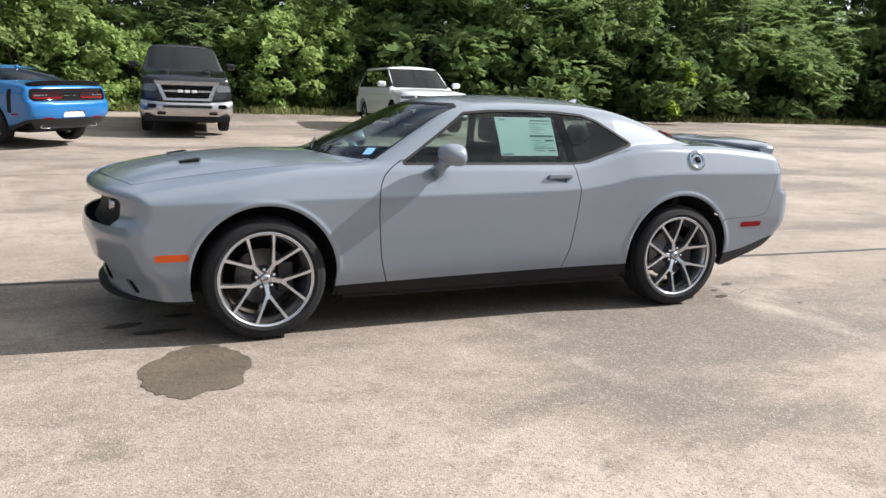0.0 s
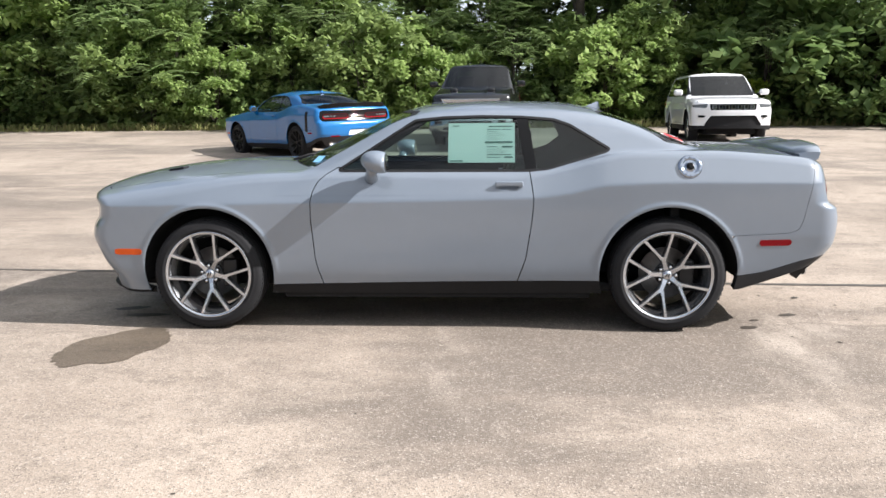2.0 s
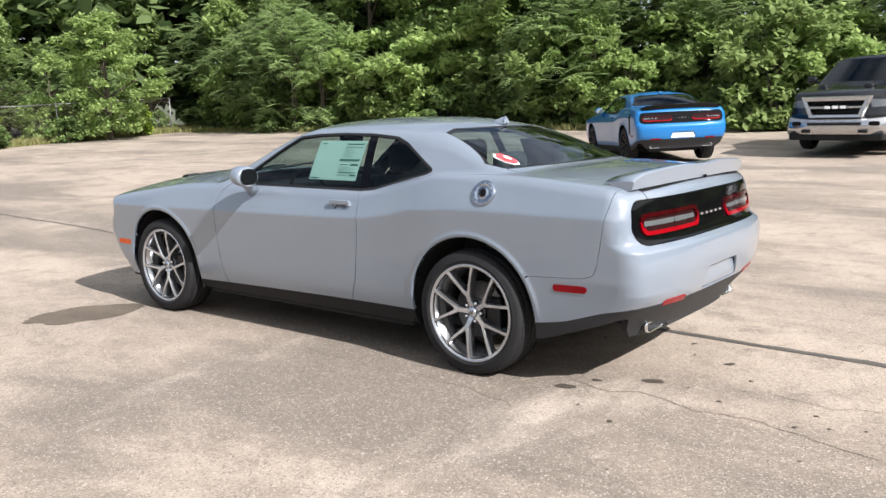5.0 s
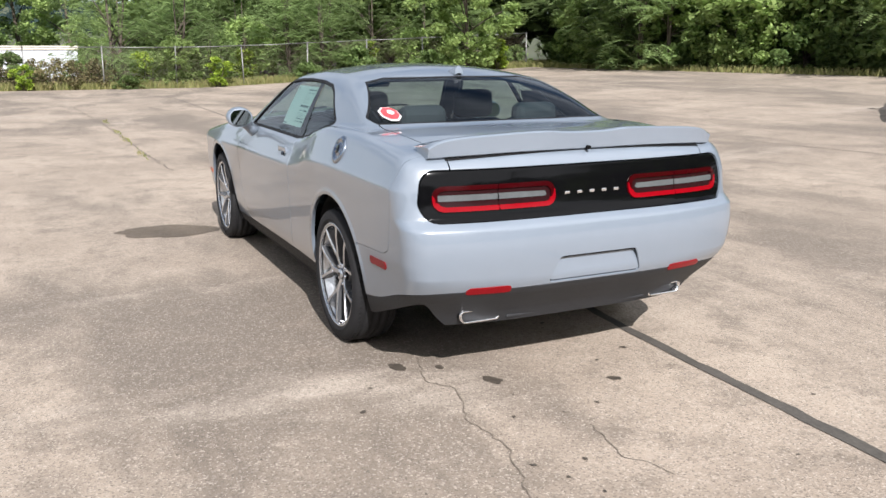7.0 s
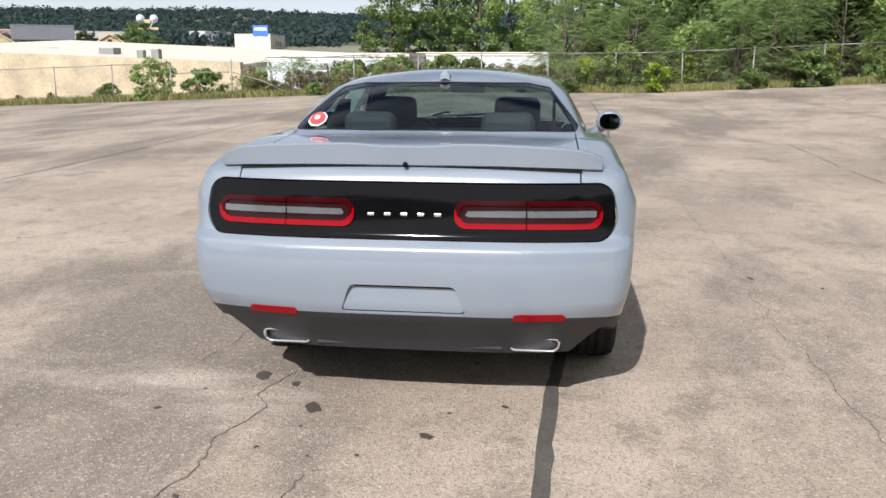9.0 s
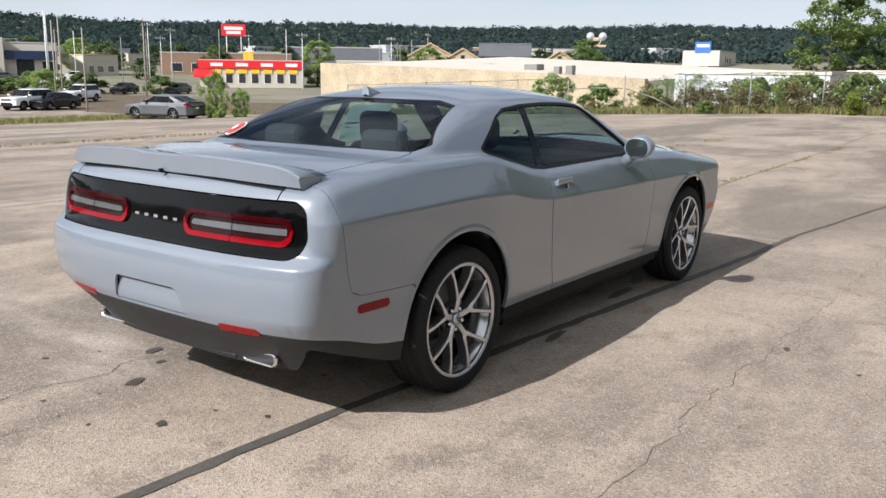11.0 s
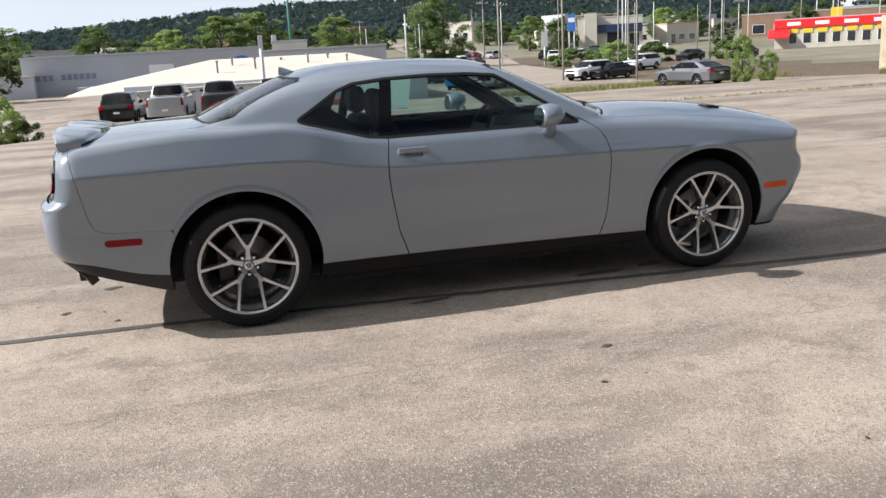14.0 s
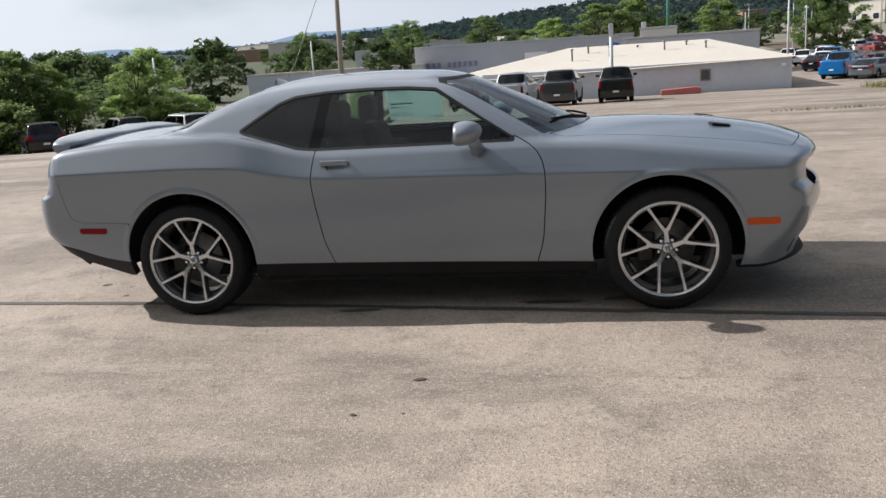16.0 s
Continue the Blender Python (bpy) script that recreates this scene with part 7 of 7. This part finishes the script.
# tan wall with a white-roofed store behind it
tw = thing("tan_building", pose(0, 0, 0), "long tan block building with a stained wall and white roof", "building", "buildings of the town")
pts = ((-44.0, -44.5, 2.25), (-44.0, -31.0, 1.85), (-43.6, -17.5, 1.35))
bm = bmesh.new()
col = [(bm.verts.new((x, y, -3.0)), bm.verts.new((x, y, z)), bm.verts.new((x - 0.5, y, z)), bm.verts.new((x - 0.5, y, -3.0))) for x, y, z in pts]
for a, b in zip(col, col[1:]):
    for i in range(3):
        bm.faces.new((a[i], a[i + 1], b[i + 1], b[i]))
for c in (col[0], col[-1]):
    bm.faces.new(c)
bmesh.ops.recalc_face_normals(bm, faces=bm.faces)
part("wall", bm, WALL_TAN, tw)
part("end_wall", box(-70.0, -44.5, -44.8, -44.3, -3.0, 2.25, 0.02), WALL_CREAM, tw)
bm = bmesh.new()
rv = [bm.verts.new(p) for p in ((-44.2, -44.5, 2.10), (-44.0, -17.6, 1.22), (-72.0, -17.6, 2.1), (-72.0, -44.5, 3.3))]
rl = [bm.verts.new(v.co - Vector((0, 0, 0.3))) for v in rv]
bm.faces.new(rv)
bm.faces.new(rl[::-1])
for i in range(4):
    bm.faces.new((rv[i], rl[i], rl[(i + 1) % 4], rv[(i + 1) % 4]))
part("roof", bm, ROOF_WHITE, tw)
for x, y, w, h in ((-46.5, -24.0, 0.5, 0.25), (-47.5, -25.5, 0.45, 0.2), (-52.0, -30.0, 1.1, 0.4), (-58.0, -38.0, 1.2, 0.5)):
    part("roof_unit", box(x - w / 2, x + w / 2, y - w / 2, y + w / 2, 1.2, 1.9 + h, 0.03), GALV, tw)
for y0, y1, x0, x1, zt, m in ((-17.0, -8.0, -62.0, -47.0, 1.65, ROOF_WHITE), (-8.5, 0.5, -70.0, -54.0, 1.75, ROOF_WHITE)):
    building("store_building", (x0 + x1) / 2, (y0 + y1) / 2, 0, x1 - x0, y1 - y0, zt + 3.0, WALL_CREAM if zt > 2 else WALL_WHITE, m, "white flat-roofed store below the lot", z=-3.0)
# red and yellow drive-in, with an awning and small windows
di = building("drive_in_restaurant", -96.5, -112.5, -40, 17.0, 9.0, 4.6, WALL_CREAM, ROOF_GREY, "small restaurant with a red fascia and yellow front", windows=[(-6.8 + 2.1 * k, 1.0, 1.1, 1.5) for k in range(7)])
part("fascia", box(-8.6, 8.6, 4.4, 4.75, 3.4, 4.7, 0.03), SIGN_RED, di, "red fascia band")
part("awning", prism(((4.6, 2.6), (6.4, 1.9), (6.4, 2.2), (4.6, 3.3)), 6.2, 9.4, "X", 0.02), SIGN_RED, di, "red awning")
for k in range(7):
    part("yellow_panel", box(-7.6 + 2.1 * k, -6.1 + 2.1 * k, 4.5, 4.62, 2.6, 3.3, 0.01), SIGN_YELLOW, di)
for k in range(4):
    part("white_band", box(-7.6 + k * 4.1, -5.6 + k * 4.1, 4.70, 4.80, 3.75, 4.3, 0.01), STICKER_WHITE, di)
building("brick_building", -129.0, -158.0, -39, 29.0, 12.0, 5.2, WALL_BROWN, ROOF_GREY, "long brown brick store with a dark roof", windows=[(-11 + 4.4 * k, 1.2, 2.4, 1.8) for k in range(6)], z=0.2)
building("store_building", -155.0, -148.0, -46, 23.0, 12.0, 3.6, WALL_DARK, ROOF_GREY, "grey flat-roofed warehouse on the slope", z=3.7)
building("store_building", -181.0, -114.0, -58, 13.0, 8.0, 3.0, WALL_DARK, WALL_DARK, "dark grey store on the slope", z=5.8)
building("store_building", -122.0, -108.0, -48, 12.0, 8.0, 4.5, WALL_CREAM, ROOF_WHITE, "pale low store with a white roof", z=-1.0)
bk = building("bank_building", -84.5, -167.0, -28, 13.5, 9.0, 7.0, WALL_CREAM, WALL_GREY, "pale bank building with a dark blue glass front", windows=[(-1.0, 0.6, 3.2, 4.2), (-5.0, 0.6, 2.0, 3.0)], z=-0.6)
part("tower", box(2.6, 5.2, 4.0, 6.0, 0.0, 8.0, 0.05), WALL_CREAM, bk)
part("blue_wing", box(-6.6, 2.5, 4.2, 5.4, 3.9, 5.6, 0.05), NAVY, bk)
for x, y, w, hh, z, turn in ((-146.8, -111.8, 10.0, 3.6, 4.4, -52), (-162.0, -88.0, 7.5, 3.2, 3.4, -62), (-151.0, -106.0, 9.0, 3.6, 3.4, -55)):
    g = thing("gabled_house", pose(x, y, z, 0, 0, turn), "tan gabled house above the store roofs", "house", "gabled houses")
    part("wall", prism(((-w / 2 + 0.3, 0), (w / 2 - 0.3, 0), (w / 2 - 0.3, 0.8), (0, hh - 0.25), (-w / 2 + 0.3, 0.8)), -4, 3.6, "Y"), WALL_TAN, g)
    part("roof", prism(((-w / 2, 0.6), (-w / 2, 0.9), (0, hh), (w / 2, 0.9), (w / 2, 0.6), (0, hh - 0.28)), -4.3, 4.0, "Y"), ROOF_TAN, g)
    part("window", box(-0.4, 0.4, 3.58, 3.66, 1.0, 2.0, 0.01), WINDOW_DARK, g)
# a tall roof sign with two pale wheel shapes
ms = thing("roof_sign", pose(-174.4, -85.6, 7.2, 0, 0, -64), "tan roof sign with two grey wheel shapes", "sign")
part("base", box(-3.6, 3.6, -0.5, 0.5, 0.9, 1.7, 0.05), ROOF_TAN, ms)
for s in (-1, 1):
    part("wheel_shape", lathe([(0.0, 0.5), (0.6, 0.5), (0.7, 0.3), (1.35, 0.3), (1.5, 0.0), (1.35, -0.3), (0.0, -0.3)], "Y", 20, origin=(s * 2.3, 0, 4.6)), WALL_GREY, ms)
    part("strut", tube([(s * 0.8, 0, 1.6), (s * 2.2, 0, 4.2)], 0.25, 8), WALL_GREY, ms)
part("cab_shape", box(-1.2, 1.2, -0.6, 0.6, 3.0, 4.3, 0.3, 3), ROOF_TAN, ms)
ms.scale = (0.6, 0.6, 0.62)
# more roofs scattered up the far slope
for k in range(26):
    az, d = radians(rng.uniform(196, 300)), rng.uniform(230, 420)
    x, y = d * math.cos(az), d * math.sin(az)
    building("far_building", x, y, float(rng.uniform(-60, 20)), float(rng.uniform(10, 26)), float(rng.uniform(8, 14)), float(rng.uniform(3.5, 6)), (WALL_CREAM, WALL_GREY, WALL_BROWN, WALL_WHITE)[k % 4], (ROOF_GREY, ROOF_WHITE)[k % 2], "low flat-roofed building on the far slope", windows=[(-3.0, 1.0, 1.8, 1.6), (0.5, 1.0, 1.8, 1.6), (3.6, 1.0, 1.2, 2.0)])
for k in range(34):
    az, d = radians(rng.uniform(214, 284)), rng.uniform(190, 300)
    x, y = d * math.cos(az), d * math.sin(az)
    if -75 < x < -35:
        continue
    building("far_building", x, y, float(rng.uniform(-60, 20)), float(rng.uniform(7, 17)), float(rng.uniform(6, 11)), float(rng.uniform(2.6, 4.4)), (WALL_CREAM, WALL_GREY, WALL_BROWN, WALL_WHITE, WALL_GREY)[k % 5], (ROOF_GREY, ROOF_TAN, ROOF_WHITE)[k % 3], "low flat-roofed building on the far slope", windows=[(-2.0, 1.0, 1.3, 1.2), (0.3, 1.0, 1.3, 1.2), (2.2, 0.3, 1.0, 1.9)])
# a thicket of far poles over the streets
for k in range(22):
    az, d = radians(rng.uniform(216, 262)), rng.uniform(110, 220)
    x, y = d * math.cos(az), d * math.sin(az)
    pole("street_pole", x, y, base_z(x, y) + float(rng.uniform(7, 10.5)), 0.11, (WOOD_POLE, PALE_PAINT)[k % 2], "slender pole standing over the town's streets", arms=k % 2)
# the street that climbs away between the lots
ASPHALT = material("worn_asphalt", (0.24, 0.205, 0.17), 0.9, two=(0.32, 0.27, 0.22), scale=0.3, bump=0.2, bump_scale=30)
road = bmesh.new()
line = [(-28, -62), (-31, -90), (-36, -115), (-44, -140), (-52, -170), (-56, -210), (-62, -260)]
side_a, side_b = [], []
for i, (x, y) in enumerate(line):
    for sgn, store in ((-1, side_a), (1, side_b)):
        px = x + sgn * 8.0
        store.append(road.verts.new((px, y, base_z(px, y) + (0.25 if i else -0.05))))
for i in range(len(line) - 1):
    road.faces.new((side_a[i], side_b[i], side_b[i + 1], side_a[i + 1]))
bmesh.ops.recalc_face_normals(road, faces=road.faces)
tagged(part("road", road, ASPHALT, None), "worn grey asphalt street climbing through the town", "road", kind="structure")
# ---- joints, cracks and stains of the lot ----
CRACK = material("hairline_crack", (0.18, 0.148, 0.118), 0.9, vary=0.4, scale=15)


def ribbon(name, pts, width, mat, label, wobble=0.0, lift=0.004, step=0.12, category="crack"):
    """A strip on the ground along a line of points, with an uneven edge."""
    line = []
    for (x0, y0), (x1, y1) in zip(pts, pts[1:]):
        n = max(1, int(math.hypot(x1 - x0, y1 - y0) / step))
        line += [(x0 + (x1 - x0) * k / n, y0 + (y1 - y0) * k / n) for k in range(n)]
    line.append(pts[-1])
    v, f = [], []
    for i, (x, y) in enumerate(line):
        q, p = line[min(i + 1, len(line) - 1)], line[max(i - 1, 0)]
        dx, dy = q[0] - p[0], q[1] - p[1]
        l = math.hypot(dx, dy) or 1
        wx, wy = -dy / l, dx / l
        off = wobble * (noise.noise((x * 6, y * 6, 1.0)) + 0.6 * noise.noise((x * 23, y * 23, 5.0)))
        w = width * (0.75 + 0.5 * noise.noise((x * 9, y * 9, 3.0)) ** 2 + 0.25 * noise.noise((x * 40, y * 40, 8.0)))
        for s in (-1, 1):
            px, py = x + wx * (off + s * w / 2), y + wy * (off + s * w / 2)
            v.append((px, py, base_z(px, py) + lift))
        if i:
            f.append((2 * i - 2, 2 * i, 2 * i + 1, 2 * i - 1))
    ob = flat(name, v, f, mat)
    return tagged(ob, label, category, kind="structure")


def blot(x, y, rx, ry, turn, mat, label, name="stain", rough=0.22, lift=0.004, n=40):
    """A flat stain with an uneven outline."""
    c, s = math.cos(turn), math.sin(turn)
    v = [(x, y, base_z(x, y) + lift)]
    for k in range(n):
        a = 2 * math.pi * k / n
        q = 1 + rough * noise.noise((math.cos(a) * 1.7 + x * 3, math.sin(a) * 1.7 + y * 3, 2.0)) + rough * 0.5 * noise.noise((math.cos(a) * 6 + x, math.sin(a) * 6, 7.0))
        px, py = rx * q * math.cos(a), ry * q * math.sin(a)
        px, py = x + px * c - py * s, y + px * s + py * c
        v.append((px, py, base_z(px, py) + lift))
    ob = flat(name, v, [(0, 1 + k, 1 + (k + 1) % n) for k in range(n)], mat)
    return tagged(ob, label, "stain", "stains on the concrete", "structure")


ribbon("joint", [(7.0, 0.42), (4.0, 0.53), (2.0, 0.62), (-2.7, 1.06), (-3.9, 1.12)], 0.085, TAR, "dark tar-filled joint across the concrete", 0.012)
ribbon("joint", [(-3.9, 1.12), (-7.3, 1.55), (-14.0, 1.95), (-26.0, 2.15)], 0.045, TAR, "dark tar-filled joint across the concrete", 0.02)
ribbon("joint", [(26.0, 5.2), (1.14, 4.94), (-0.69, 4.93), (-3.15, 4.78), (-6.3, 4.76), (-16.0, 5.2), (-30, 5.8)], 0.022, TAR, "thin dark joint across the concrete", 0.03)
ribbon("joint", [(26.0, 9.6), (0.9, 9.4), (-2.1, 8.3), (-5.0, 8.0), (-26.0, 8.8)], 0.022, TAR, "thin dark joint across the concrete", 0.03)
ribbon("joint", [(14.0, -6.6), (-4.4, -6.5), (-8.8, -6.55), (-20.0, -6.9)], 0.03, TAR, "thin dark joint across the concrete", 0.03)
ribbon("joint", [(9.0, -11.5), (-12.0, -12.2)], 0.02, TAR, "thin dark joint across the concrete", 0.03)
ribbon("crack", [(1.95, -0.64), (2.25, -0.73), (2.40, -0.66), (2.53, -0.68), (2.72, -0.73), (3.13, -0.76), (3.6, -0.92)], 0.007, CRACK, "fine branching crack in the concrete", 0.035, step=0.03)
ribbon("crack", [(0.2, -1.05), (0.9, -1.12), (1.5, -1.10), (1.95, -1.20)], 0.005, CRACK, "fine branching crack in the concrete", 0.05, step=0.03)
ribbon("crack", [(3.0, -0.30), (3.3, -0.36), (3.5, -0.28)], 0.005, CRACK, "fine branching crack in the concrete", 0.03, step=0.03)
ribbon("crack", [(4.2, 2.0), (2.14, 1.95), (1.0, 1.92), (-2.2, 2.0), (-5.0, 2.05)], 0.004, CRACK, "fine branching crack in the concrete", 0.05, step=0.05)
ribbon("crack", [(-6.0, -0.72), (-8.0, -0.8), (-14.9, -0.97), (-22.0, -1.3)], 0.03, CRACK, "old weedy crack across the concrete", 0.05)
ribbon("crack", [(-7.0, -4.1), (-9.7, -3.92), (-14.5, -3.75), (-24.0, -3.4)], 0.035, CRACK, "old weedy crack across the concrete", 0.05)
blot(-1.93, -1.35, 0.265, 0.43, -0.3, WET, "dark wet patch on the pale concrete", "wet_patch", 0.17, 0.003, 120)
OIL = material("old_oil_drip", (0.085, 0.07, 0.056), 0.6, vary=0.4, scale=20)
for x, y, rx, ry, a in ((2.385, -0.44, 0.055, 0.035, 0.4), (2.03, -0.79, 0.06, 0.035, 0.2), (2.12, -0.60, 0.03, 0.02, 0), (2.62, 0.10, 0.035, 0.022, 1), (-0.21, 2.02, 0.035, 0.018, 0.3), (-2.05, -0.55, 0.16, 0.05, 0.1), (-2.25, -0.35, 0.12, 0.05, 0.4), (-1.9, -0.2, 0.09, 0.05, 0.0), (-0.8, 0.72, 0.20, 0.04, 0.08), (0.4, 0.85, 0.14, 0.03, 0.1), (-1.2, 0.66, 0.10, 0.04, 0.1)):
    blot(x, y, rx, ry, a, OIL, "small black oil drip on the concrete", "oil_drip", 0.4, n=18)
spots = np.random.default_rng(21)
for k in range(30):
    x, y = spots.uniform(1.7, 4.3), spots.normal(-0.5, 0.75)
    r = 0.006 + 0.016 * spots.uniform() ** 3
    blot(float(x), float(y), float(r), float(r * 0.7), float(spots.uniform(0, 3)), OIL, "small black oil drip on the concrete", "oil_drip", 0.35, n=10)
for k in range(30):
    x, y = spots.uniform(-4, 4), float(spots.choice([-1, 1])) * spots.uniform(1.5, 5)
    r = 0.006 + 0.02 * spots.uniform() ** 3
    blot(float(x), float(y), float(r), float(r * 0.7), float(spots.uniform(0, 3)), OIL, "small black oil drip on the concrete", "oil_drip", 0.35, n=10)
